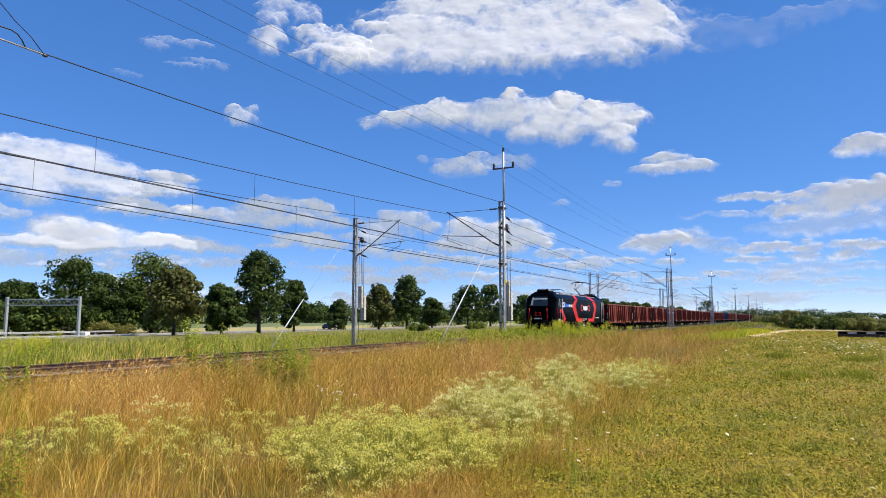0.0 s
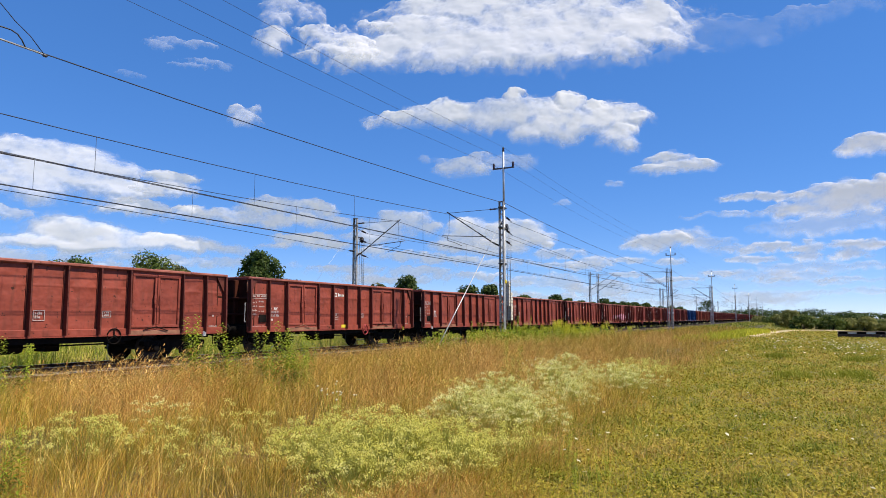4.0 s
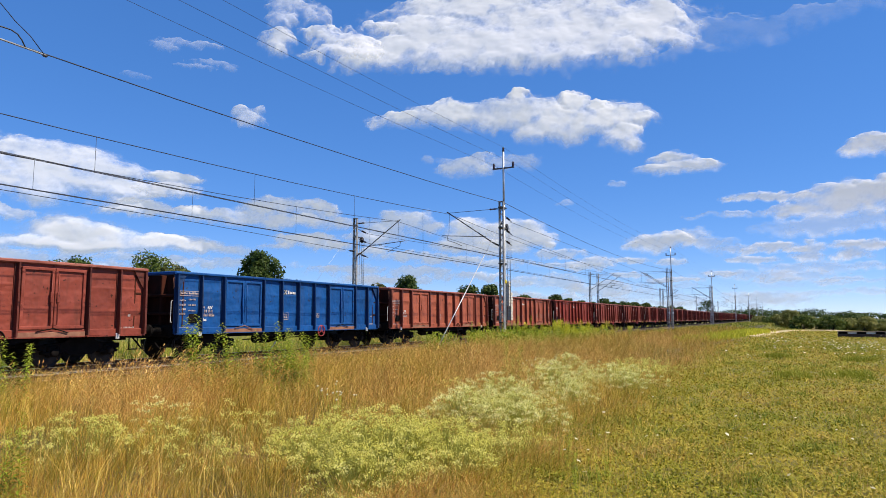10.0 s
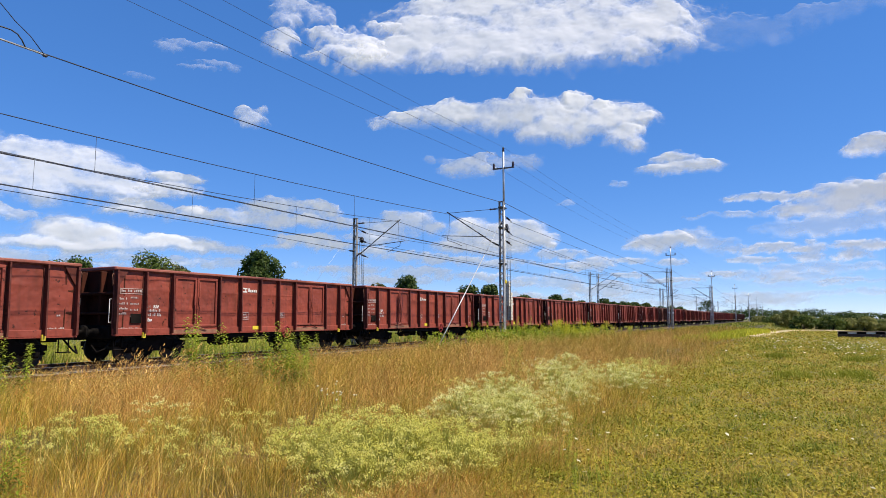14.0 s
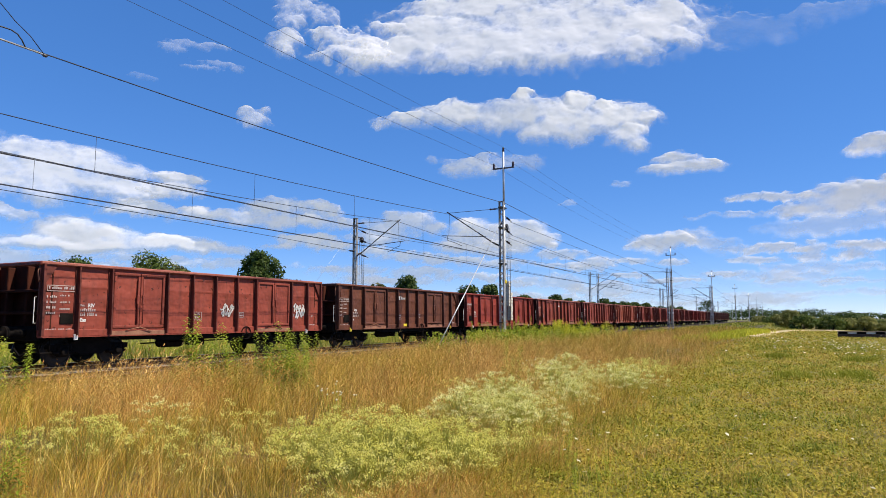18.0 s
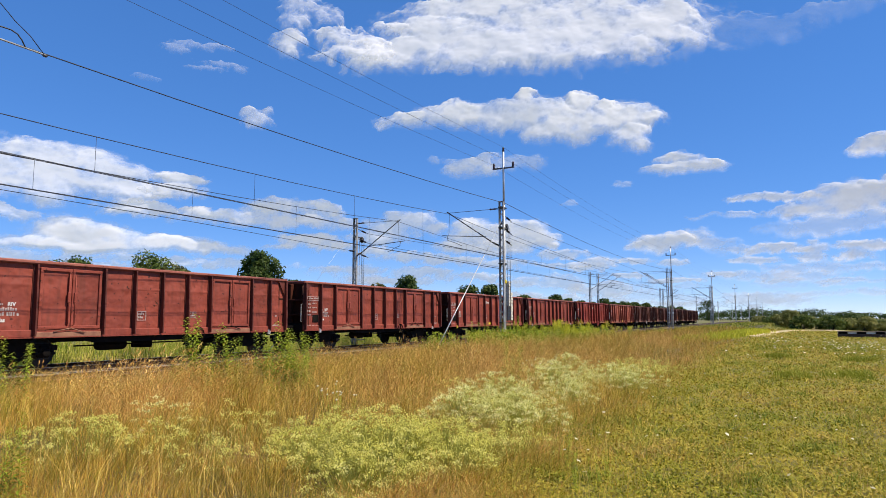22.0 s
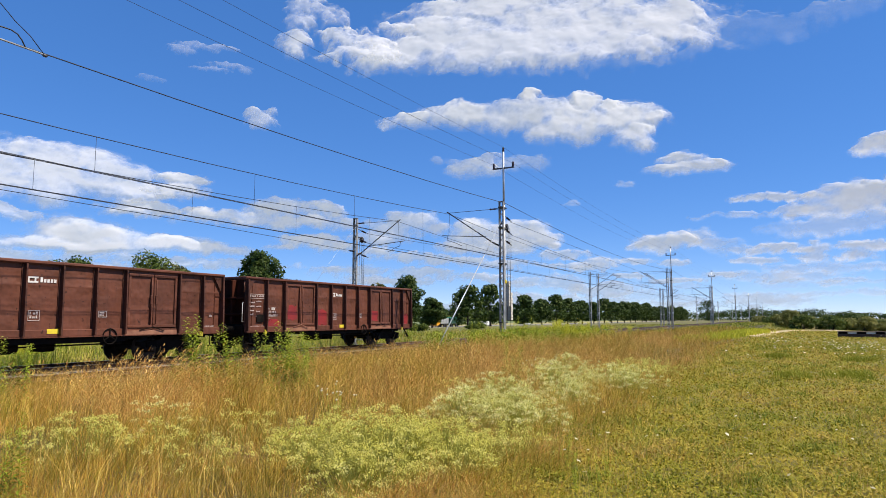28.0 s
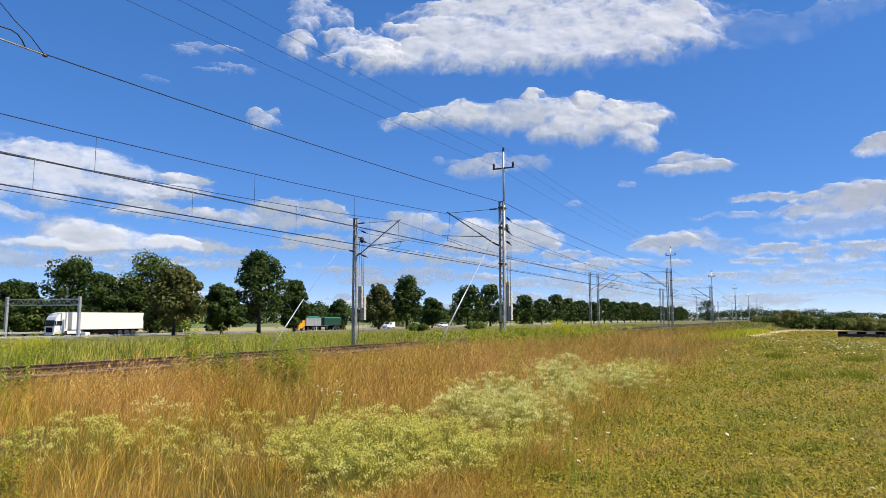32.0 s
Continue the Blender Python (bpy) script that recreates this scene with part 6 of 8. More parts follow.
ROW = [(-124, 69.0, 9.8, 4.2, 0.1, 12, 0), (-126, 73.2, 9.6, 3.9, 0.1, 16, 0), (-121, 78.6, 14.6, 6.8, 0.1, 11, 0), (-124, 87.3, 12.2, 4.7, 0.08, 12, 0), (-122, 92, 11.2, 4.5, 0.08, 16, 0), (-121, 97.0, 17.0, 8.6, 0.12, 15, 2),
       (-86, 73.0, 10.8, 5.0, 0.22, 13, 1),
       (-86, 82.9, 8.3, 3.7, 0.12, 12, 0),
       (-86, 91.9, 14.8, 5.8, 0.2, 16, 0),
       (-90, 106.3, 10.6, 3.2, 0.12, 16, 0),
       (-107, 144.0, 8.0, 3.0, 0.06, 12, 0),
       (-90, 137.7, 11.3, 4.2, 0.14, 13, 1),
       (-86, 144.6, 13.4, 5.0, 0.22, 15, 0),
       (-88, 161.6, 8.1, 3.9, 0.1, 12, 0),
       (-86, 180.3, 12.3, 5.9, 0.14, 11, 0),
       (-88, 201.8, 13.8, 5.0, 0.14, 15, 0),
       (-86, 227.9, 10.8, 4.9, 0.12, 16, 0),
       (-86, 247, 9.9, 4.5, 0.18, 13, 0),
       (-86, 265.3, 12.2, 5.4, 0.18, 11, 0),
       (-86, 281, 11.0, 4.9, 0.18, 15, 0),
       (-86, 292, 9.9, 4.7, 0.18, 12, 0),
       (-86, 304, 10.6, 5.0, 0.18, 15, 0),
       (-86, 324, 10.4, 5.0, 0.18, 15, 0),
       (-86, 345, 12.6, 5.8, 0.18, 11, 0),
       (-86, 361, 11.4, 5.2, 0.18, 12, 0),
       (-86, 375, 10.7, 5.9, 0.18, 11, 0),
       (-86, 392, 12.2, 5.0, 0.18, 13, 0),
       (-86, 409, 11.8, 5.7, 0.18, 13, 0),
       (-86, 423, 12.4, 5.2, 0.18, 15, 0),
       (-86, 444, 10.7, 5.1, 0.18, 13, 0),
       (-86, 458, 12.6, 5.8, 0.18, 16, 0),
       (-86, 475, 10.0, 5.2, 0.18, 13, 0),
       (-86, 496, 10.6, 5.3, 0.18, 13, 0),
       (-86, 515, 11.3, 5.1, 0.18, 13, 0),
       (-86, 528, 10.2, 5.4, 0.18, 13, 0),
       (-86, 549, 11.5, 5.4, 0.18, 13, 0),
       (-86, 564, 12.8, 5.0, 0.18, 15, 0),
       (-86, 580, 11.8, 5.3, 0.18, 12, 0),
       (-86, 598, 11.2, 5.5, 0.18, 16, 0),
       (-86, 614, 12.6, 5.0, 0.18, 11, 0),
       (-86, 630, 10.8, 5.5, 0.18, 12, 0),
       (-66, 640, 18, 11, 0.06, 15, 0)]
for i, (x, y, h, r, base, seed, olive) in enumerate(ROW):
    tree("roadside_tree", "olive-green broad tree with thinning leaves by the road" if olive == 1 else "dark green full-crowned broadleaf tree by the road",
         x, y, h, r, base, seed, M_LEAF_OLIVE if olive == 1 else M_LEAF_BUSH if olive else M_LEAF, turn=i * 67.0)


def woods(name, label, spots, per, leaf, material, seed):
    """A far belt of trees: crown domes of leaf sprays in one mesh."""
    rng = np.random.default_rng(seed)
    pts, out = [], []
    for x, y, h, r in spots:
        q = rng.normal(size=(per, 3))
        q /= np.linalg.norm(q, axis=1)[:, None]
        q[:, 2] = np.abs(q[:, 2]) * 1.0
        k = rng.uniform(0.75, 1.0, (per, 1))
        lump = 1 + 0.2 * np.sin(q[:, :1] * 5 + x) * np.cos(q[:, 1:2] * 6 + y)
        p = q * k * lump * np.array([r, r, h * 0.62]) + np.array([x, y, ground_z(x, y) + h * 0.34])
        low = rng.random(per) < 0.3
        p[low, 2] = ground_z(x, y) + rng.uniform(0, h * 0.5, low.sum())
        pts.append(p)
        out.append(q + np.array([0, 0, 0.3]))
    single(name, leaf_mesh(name, np.concatenate(pts), leaf, rng, material, facing=np.concatenate(out)), None, label, "woods", kind="stuff")


_r = random.Random(9)
woods("far_woods", "dark belt of woodland along the far edge of the fields",
      [(_r.uniform(-330, -260), y, _r.uniform(11, 16), _r.uniform(6, 10)) for y in range(60, 900, 5)]
      + [(x, _r.uniform(720, 860), _r.uniform(9, 13), _r.uniform(9, 14)) for x in range(-260, 30, 8)]
      + [(x, _r.uniform(520, 640), _r.uniform(6, 8.5), _r.uniform(8, 13)) for x in range(34, 180, 7)], 420, 1.05, M_LEAF, 3)
woods("roadside_scrub", "green scrub and young trees behind the road",
      [(_r.uniform(-132, -121), y, _r.uniform(6, 10), _r.uniform(4, 6)) for y in (30, 36, 42, 47, 53, 58, 63, 68, 74, 80, 84)]
      + [(_r.uniform(-130, -120), y, _r.uniform(2, 4), _r.uniform(2, 3)) for y in range(92, 126, 6)]
      + [(_r.uniform(-134, -120), y, _r.uniform(3, 7), _r.uniform(3, 5)) for y in range(190, 420, 14)], 700, 0.4, M_LEAF_BUSH, 4)


def bush(x, y, h, r, seed, label="olive-green rounded bush at the meadow's edge", material=None, leaf=0.16, per=3600):
    rng = np.random.default_rng(seed)
    pts, hubs, out = crown_points(rng, h, r, h * 0.1, 34, per // 34, 0.1)
    t = thing("bush", label, "bush", "bushes", pose(x, y, ground_z(x, y)))
    part("foliage", leaf_mesh("foliage", pts, leaf, rng, material or M_LEAF_BUSH, facing=out), None, t)
    st = Shape()
    for hub in hubs[::4]:
        st.tube([(0, 0, -0.1), (hub[0] * 0.5, hub[1] * 0.5, hub[2] * 0.6), tuple(hub)], 0.05, 4, r2=0.015)
    part("stems", st, M_BARK, t)


def sight(turn, y):
    """The x at distance y along a bearing, degrees clockwise from +y."""
    return y * math.tan(radians(turn))


for i, (a, y, h, r) in enumerate(((0.0, 121, 2.7, 2.1), (0.8, 118, 1.9, 2.1), (-0.75, 126, 1.7, 1.9), (1.7, 122, 1.7, 2.2), (2.7, 119, 1.9, 2.4), (3.55, 122, 1.6, 2.2), (4.7, 120, 1.7, 2.4),
                                  (5.6, 123, 1.5, 2.4), (6.6, 120, 1.7, 2.6), (7.8, 121, 1.6, 2.6), (-1.2, 150, 1.3, 2.4), (-2.2, 165, 1.3, 2.2))):
    bush(sight(a, y), y, h, r, 40 + i, leaf=0.15, per=3200, material=M_LEAF_BUSH if i % 3 == 1 else M_LEAF_SCRUB)
for i, (x, y, h, r) in enumerate(((-118, 83, 2.4, 2.6), (-118.5, 88, 1.9, 2.4))):
    bush(x, y, h, r, 80 + i, "light green bush on the far verge of the road", leaf=0.16, material=M_LEAF_SCRUB)
for i, (x, y, h, r) in enumerate(((-62, 108, 1.3, 2.0), (-60, 130, 1.3, 2.4))):
    bush(x, y, h, r, 70 + i, "low green bush beyond the tracks", leaf=0.16)
# ---------------------------------------------------------------- grass, flowers and weeds
M_MEADOW = blades("meadow_blades", [(0.25, 0.255, 0.022), (0.37, 0.345, 0.03), (0.47, 0.405, 0.045), (0.54, 0.43, 0.065), (0.52, 0.36, 0.085)], 0.6, 0.15, 0.6)
M_HERB = blades("herb_leaves", [(0.18, 0.185, 0.012), (0.235, 0.22, 0.016), (0.3, 0.25, 0.022), (0.36, 0.275, 0.03), (0.36, 0.235, 0.04)], 0.6, 0.15, 0.5)
M_STRAW = blades("straw_blades", [(0.155, 0.141, 0.012), (0.364, 0.258, 0.026), (0.623, 0.407, 0.056), (0.761, 0.517, 0.106), (0.45, 0.188, 0.03)], 0.6, 0.1, 1.1)
M_RUSSET = blades("russet_blades", [(0.294, 0.247, 0.036), (0.784, 0.513, 0.122), (0.745, 0.399, 0.101), (0.568, 0.247, 0.058), (0.862, 0.608, 0.194)], 0.6, 0.1, 0.9)
M_LUSH = blades("lush_blades", [(0.11, 0.18, 0.02), (0.24, 0.29, 0.03), (0.4, 0.37, 0.06), (0.56, 0.44, 0.11), (0.5, 0.32, 0.1)], 0.6, 0.25)
M_OLIVE = blades("olive_blades", [(0.11, 0.121, 0.011), (0.169, 0.17, 0.015), (0.27, 0.235, 0.028), (0.373, 0.291, 0.046), (0.305, 0.194, 0.039)], 0.6, 0.1, 1.0)
M_VERGE = blades("verge_blades", [(0.1, 0.145, 0.014), (0.2, 0.25, 0.022), (0.36, 0.38, 0.04), (0.56, 0.48, 0.1), (0.58, 0.42, 0.12)], 0.6, 0.15, 0.8)
M_RANK = blades("rank_weed_leaves", [(0.17, 0.19, 0.016), (0.24, 0.27, 0.024), (0.33, 0.34, 0.035), (0.4, 0.37, 0.055)], 0.6, 0.3)
M_CREAM = blades("cream_florets", [(0.532, 0.484, 0.095), (0.617, 0.57, 0.135), (0.694, 0.646, 0.18), (0.75, 0.703, 0.252)], 0.7, 0.5, 0.5)
M_CREAMSTEM = blades("cream_stems", [(0.4, 0.4, 0.075), (0.5, 0.485, 0.1), (0.58, 0.55, 0.14)], 0.7, 0.4)
M_SAGE = blades("sage_florets", [(0.64, 0.62, 0.2), (0.7, 0.68, 0.26), (0.76, 0.73, 0.33), (0.82, 0.78, 0.4)], 0.7, 0.5, 0.5)
M_STALK = blades("pale_stalks", [(0.553, 0.376, 0.078), (0.756, 0.542, 0.131), (0.829, 0.62, 0.191), (0.682, 0.384, 0.096)], 0.6, 0.3, 1.4)
M_WHITEFLOWER = blades("white_florets", [(0.62, 0.56, 0.32), (0.7, 0.65, 0.42), (0.76, 0.72, 0.5), (0.8, 0.77, 0.58)], 0.8, 0.45)
M_GOLD = blades("goldenrod_florets", [(0.4, 0.42, 0.03), (0.54, 0.52, 0.04), (0.66, 0.6, 0.05), (0.56, 0.56, 0.07)], 0.7, 0.3)
M_WEED = blades("weed_leaves", [(0.13, 0.19, 0.014), (0.24, 0.32, 0.022), (0.36, 0.42, 0.036), (0.5, 0.51, 0.065)], 0.5, 0.35)


def gz(x, y):
    def ss(a, b, v):
        t = np.clip((v - a) / (b - a), 0, 1)
        return t * t * (3 - 2 * t)
    z = -0.2 - 0.14 * ss(-13, -16, x)
    z = z + (-0.5 - z) * ss(-22.5, -26, x)
    z = z + (-1.25 - z) * ss(-26, -85, x)
    z = z + (-0.75 - z) * ss(-2, 20, x) * ss(40, 110, y)
    return z + 0.55 * ss(-14, -10, x) * ss(0, -4, x) * ss(80, 130, y) * (1 - ss(180, 260, y))


def patch(x, y, k, s):
    """Smooth waves that stand in for patchiness."""
    return (np.sin(x * k + s) + np.sin(y * k * 1.3 + 2.1 * s) + np.sin((x + y) * k * 0.7 + 3.7 * s) + np.sin((x - y) * k * 1.9 + s * 5)) / 4


def wedge(rng, n, d0, d1, a0=-66, a1=10, power=1.6):
    """Random spots round the camera: angles clockwise from +y, thinning out with distance."""
    e = 2 - power
    d = (d0 ** e + rng.random(n) * (d1 ** e - d0 ** e)) ** (1 / e)
    a = np.radians(rng.uniform(a0, a1, n))
    return np.sin(a) * d, np.cos(a) * d, d


def tufts(x, y, n, rng, spread):
    """Each spot becomes a tuft of n blades: their places, outward leans and the tuft's share of height."""
    ox, oy = rng.normal(0, 1, (len(x), n)), rng.normal(0, 1, (len(x), n))
    sx, sy = rng.normal(0, 0.17, (len(x), 1)), rng.normal(0, 0.17, (len(x), 1))
    wide = spread * rng.uniform(0.5, 1.5, (len(x), 1))
    share = np.repeat(rng.uniform(0.62, 1.22, len(x)), n)
    bend = np.stack([(ox * 0.14 + sx).ravel(), (oy * 0.14 + sy).ravel()], 1)
    return (x[:, None] + ox * wide).ravel(), (y[:, None] + oy * wide).ravel(), bend, share


def grass(name, label, x, y, h, w, material, rng, lean=0.3, plume=None, wind=(0.12, 0.1), bend=None):
    """Bent tapering blades; plume: length of a feathery head on each, as a share of its height."""
    n = len(x)
    z = gz(x, y) - 0.03
    a = rng.uniform(0, 2 * math.pi, n)
    side = np.stack([np.cos(a), np.sin(a), np.zeros(n)], 1) * (w / 2)[:, None]
    l = np.stack([rng.normal(wind[0], lean, n), rng.normal(wind[1], lean, n), np.zeros(n)], 1) * h[:, None] * 0.6
    if bend is not None:
        l[:, :2] += bend * h[:, None]
    l[:, 0] += h * 0.3 * patch(x, y, 3.6, 11)
    l[:, 1] += h * 0.3 * patch(x, y, 3.1, 13)
    base = np.stack([x, y, z], 1)
    up = np.zeros((n, 3))
    up[:, 2] = h
    mid = base + up * 0.55 + l * 0.3
    tip = base + up * rng.uniform(0.86, 1.0, n)[:, None] + l
    v = np.stack([base - side, base + side, mid + side * 0.75, mid - side * 0.75, tip], 1).reshape(-1, 3)
    k = np.arange(n)[:, None] * 5
    idx = np.concatenate([k, k + 1, k + 2, k + 3, k + 3, k + 2, k + 4], 1).ravel()
    sizes = np.tile([4, 3], n)
    if plume is not None:
        m = rng.random(n) < plume[1]
        t, d = tip[m], (tip - mid)[m]
        p0 = t - d * plume[0]
        ww = side[m] / (w[m] / 2)[:, None] * (h[m] * plume[2])[:, None]
        pm = t - d * plume[0] * 0.45
        o = len(v)
        if len(plume) == 3:
            nv = np.stack([p0, pm + ww, t + d * 0.06, pm - ww], 1).reshape(-1, 3)
        else:
            # a loose panicle: short sprays set off to the sides of the tip
            rows = []
            for k in range(plume[3]):
                c = p0 + (t - p0) * rng.uniform(0.1, 1.05, (len(t), 1)) + rng.normal(0, 1, t.shape) * (h[m] * 0.022)[:, None]
                q = d * plume[0] * 0.3 + rng.normal(0, 1, t.shape) * (h[m] * 0.02)[:, None]
                rows.append(np.stack([c - q * 0.5, c + ww, c + q * 0.5, c - ww], 1))
            nv = np.concatenate(rows).reshape(-1, 3)
        kk = np.arange(len(nv) // 4)[:, None] * 4 + o
        v = np.concatenate([v, nv])
        idx = np.concatenate([idx, np.concatenate([kk, kk + 1, kk + 2, kk + 3], 1).ravel()])
        sizes = np.concatenate([sizes, np.full(len(kk), 4)])
    single(name, raw_mesh(name, v, sizes, idx, material), None, label, "grass", kind="stuff")


def edge_x(y):
    return np.interp(y, [0, 5.5, 7.7, 12, 20, 35, 55, 77, 120], [-2.0, -2.3, -2.7, -3.1, -3.4, -3.6, -2.9, -1.3, 3])


MOUNDS = ((-4.15, 6.35, 1.0, 0.68, 1.0), (-3.45, 6.7, 0.75, 0.58, 1.0), (-4.95, 6.2, 0.65, 0.52, 0.8), (-3.8, 5.5, 0.6, 0.45, 0.8), (-4.35, 9.4, 0.9, 0.66, 1.0), (-3.85, 9.8, 0.8, 0.55, 0.9), (-4.9, 11.4, 0.9, 0.66, 1.0), (-4.1, 12.4, 0.9, 0.58, 0.9),
          (-4.9, 15.0, 1.0, 0.66, 1.0), (-3.7, 16.0, 1.0, 0.6, 0.9), (-7.3, 5.0, 0.7, 0.6, 0.3), (-6.5, 6.6, 0.7, 0.62, 0.27), (-7.6, 6.3, 0.6, 0.6, 0.27), (-5.6, 10.8, 0.6, 0.62, 0.35), (-5.6, 18.0, 1.1, 0.68, 0.9), (-3.9, 19.4, 1.1, 0.58, 0.8),
          (-5.7, 5.3, 0.6, 0.42, 0.22), (-3.2, 7.8, 0.55, 0.42, 0.6), (-8.0, 5.2, 0.6, 0.6, 0.25), (-6.6, 5.4, 0.6, 0.5, 0.22), (-5.3, 7.6, 0.7, 0.55, 0.28))


def build_grass():
    rng = np.random.default_rng(21)
    # mown-looking green meadow
    x, y, d = wedge(rng, 17000, 5.0, 110, -40, 12, 1.72)
    x, y, bend, share = tufts(x, y, 13, rng, 0.07)
    d = np.hypot(x, y)
    k = x > edge_x(y) - 0.9 + 0.9 * patch(x, y, 1.1, 2) + rng.normal(0, 0.5, len(x))
    x, y, d, bend, share = x[k], y[k], d[k], bend[k], share[k]
    h = rng.uniform(0.03, 0.12, len(x)) * share * (1 + 0.6 * patch(x, y, 0.9, 4) + 0.4 * patch(x, y, 5.0, 7)) + rng.uniform(0.05, 0.16, len(x)) * (rng.random(len(x)) < 0.06)
    grass("meadow_grass", "short green and olive meadow grass", x, y, h, 0.005 + d * 0.00062, M_MEADOW, rng, np.where(rng.random(len(x)) < 0.3, 1.8, 0.6), bend=bend)
    # thin dry stalks standing above it in drifts
    x, y, d = wedge(rng, 17000, 5.0, 90, -40, 12, 1.45)
    k = (x > edge_x(y) - 0.5) & (patch(x, y, 0.8, 15) + 0.5 * patch(x, y, 2.3, 6) + rng.normal(0, 0.4, len(x)) > 0.1)
    x, y, d = x[k], y[k], d[k]
    grass("dry_stalks", "thin dry stalks standing in the green meadow", x, y, rng.uniform(0.1, 0.26, len(x)), 0.0015 + d * 0.0003, M_STRAW, rng, 0.4, (0.3, 0.5, 0.012))
    # low green tufts
    x, y, d = wedge(rng, 1100, 5.2, 80, -36, 12, 1.3)
    k = x > edge_x(y) + 0.2
    x, y = np.repeat(x[k], 70), np.repeat(y[k], 70)
    x, y = x + rng.normal(0, 0.13, len(x)), y + rng.normal(0, 0.13, len(x))
    grass("green_tufts", "low tufts of greener leafy weeds in the meadow", x, y, rng.uniform(0.06, 0.22, len(x)), 0.006 + 0.0006 * y, M_LUSH, rng, 0.9)
    # rank dark green strip and two leafy clumps
    x, y = rng.uniform(-2.2, 6.5, 4200), rng.normal(43, 4.0, 4200)
    k = patch(x, y, 1.7, 4) + rng.normal(0, 0.2, len(x)) > 0.12
    x, y = x[k], y[k]
    for cx, cy in ((0.0, 21.0), (1.35, 21.6), (-0.6, 31), (2.2, 30)):
        x, y = np.concatenate([x, rng.normal(cx, 0.27, 900)]), np.concatenate([y, rng.normal(cy, 0.3, 900)])
    grass("rank_weeds", "darker rank weeds standing in the meadow", x, y, rng.uniform(0.12, 0.36, len(x)), 0.006 + 0.0005 * y, M_RANK, rng, 0.7)
    # leafy carpet under the blades
    x, y, d = wedge(rng, 240000, 5.0, 100, -38, 12, 1.88)
    k = x > edge_x(y) - 0.6 + rng.normal(0, 0.6, len(x))
    x, y, d = x[k], y[k], d[k]
    pts = np.stack([x, y, gz(x, y) + rng.uniform(0.0, 0.1, len(x)) * (1 + 0.6 * patch(x, y, 5.0, 7))], 1)
    single("meadow_herbs", leaf_mesh("meadow_herbs", pts, 0.013 + d * 0.00095, rng, M_HERB, facing=(0.15, -0.2, 0.95)), None, "low leafy herbs covering the meadow", "herbs", kind="stuff")
    # coarser cover all round the viewpoint and further along the line
    x, y, d = wedge(rng, 22000, 0.4, 60, -180, 180, 1.5)
    k = (x > -14.4) & ((d < 5.2) | (np.abs(np.degrees(np.arctan2(x, y)) + 28) > 38))
    x, y, d = x[k], y[k], d[k]
    grass("meadow_fringe", "meadow grass around the viewpoint", x, y, rng.uniform(0.06, 0.3, len(x)) * np.clip(d / 4, 0.3, 1), 0.006 + d * 0.0008, M_MEADOW, rng, 0.9)
    x, y, d = wedge(rng, 24000, 0.3, 9, -180, 180, 1.2)
    k = (d < 5.4) | (np.abs(np.degrees(np.arctan2(x, y)) + 28) > 38)
    x, y, d = x[k], y[k], d[k]
    pts = np.stack([x, y, gz(x, y) + rng.uniform(0.0, 0.07, len(x))], 1)
    single("fringe_herbs", leaf_mesh("fringe_herbs", pts, 0.022 + d * 0.002, rng, M_HERB, facing=(0.15, -0.2, 0.95)), None, "low leafy herbs around the viewpoint", "herbs", kind="stuff")
    # straw grass near the camera and along the meadow's edge
    x, y, d = wedge(rng, 22000, 4.6, 100, -63, 4, 1.55)
    x, y, bend, share = tufts(x, y, 20, rng, 0.085)
    d = np.hypot(x, y)
    rise = value_noise(x * 0.95, y * 0.95, 4) + 0.5 * value_noise(x * 2.3, y * 2.3, 9)
    far = 1.1 * value_noise(x * 0.42 + 7, y * 0.42, 2) + 0.5 * value_noise(x * 1.3, y * 1.3, 6) + rng.normal(0, 0.16, len(x))
    k = (x < edge_x(y) + 0.2 + rng.normal(0, 0.5, len(x))) & (x > -14.6)
    k &= rise + rng.normal(0, 0.15, len(x)) > -0.5
    x, y, d, far, bend, share, rise = x[k], y[k], d[k], far[k], bend[k], share[k], rise[k]
    red = (far > 0.1) & (d > 7.5) | (far > 0.8) | (rng.random(len(x)) < 0.08)
    red &= y < 62
    near = np.clip((d - 6) / 5, 0, 1) * np.clip((edge_x(y) + 0.4 - x) / 2.5, 0.25, 1)
    h = rng.uniform(0.62, 1.0, len(x)) * share * (1.02 + 0.3 * rise) * (0.4 + 0.64 * near) * np.clip(0.68 + y / 40 + np.clip((-7 - x) / 12, 0, 0.25), 0.76, 1.0) * (0.88 + 0.2 * patch(x, y, 0.8, 3) + 0.16 * patch(x, y, 2.4, 5))
    # less grass inside the flower clumps
    for mx, my, mr, mh, mf in MOUNDS:
        h = np.where((x - mx) ** 2 + (y - my) ** 2 < (mr * 0.95) ** 2, h * (1 - 0.55 * mf), h)
    h = h * (1 - 0.35 * np.clip((d - 26) / 40, 0, 1))
    # worn low beside the sandy path
    h = np.where((y > 48) & (x > -5.2), h * 0.4, h)
    h = np.where((np.abs(x - np.interp(y, [66, 82, 98, 114], [-3.2, -2.0, 0.2, 6.0])) < 1.1) & (y > 62), 0.02, h)
    # shorter towards the line
    room = (1.48 * (1 + x / 15.75) + 0.2) * rng.uniform(1.1, 1.75, len(x)) * (1.05 + 0.35 * patch(x, y, 0.9, 2))
    h = np.where((x < -6.5) & (y < 36), np.minimum(h, room), h)
    k = ~red
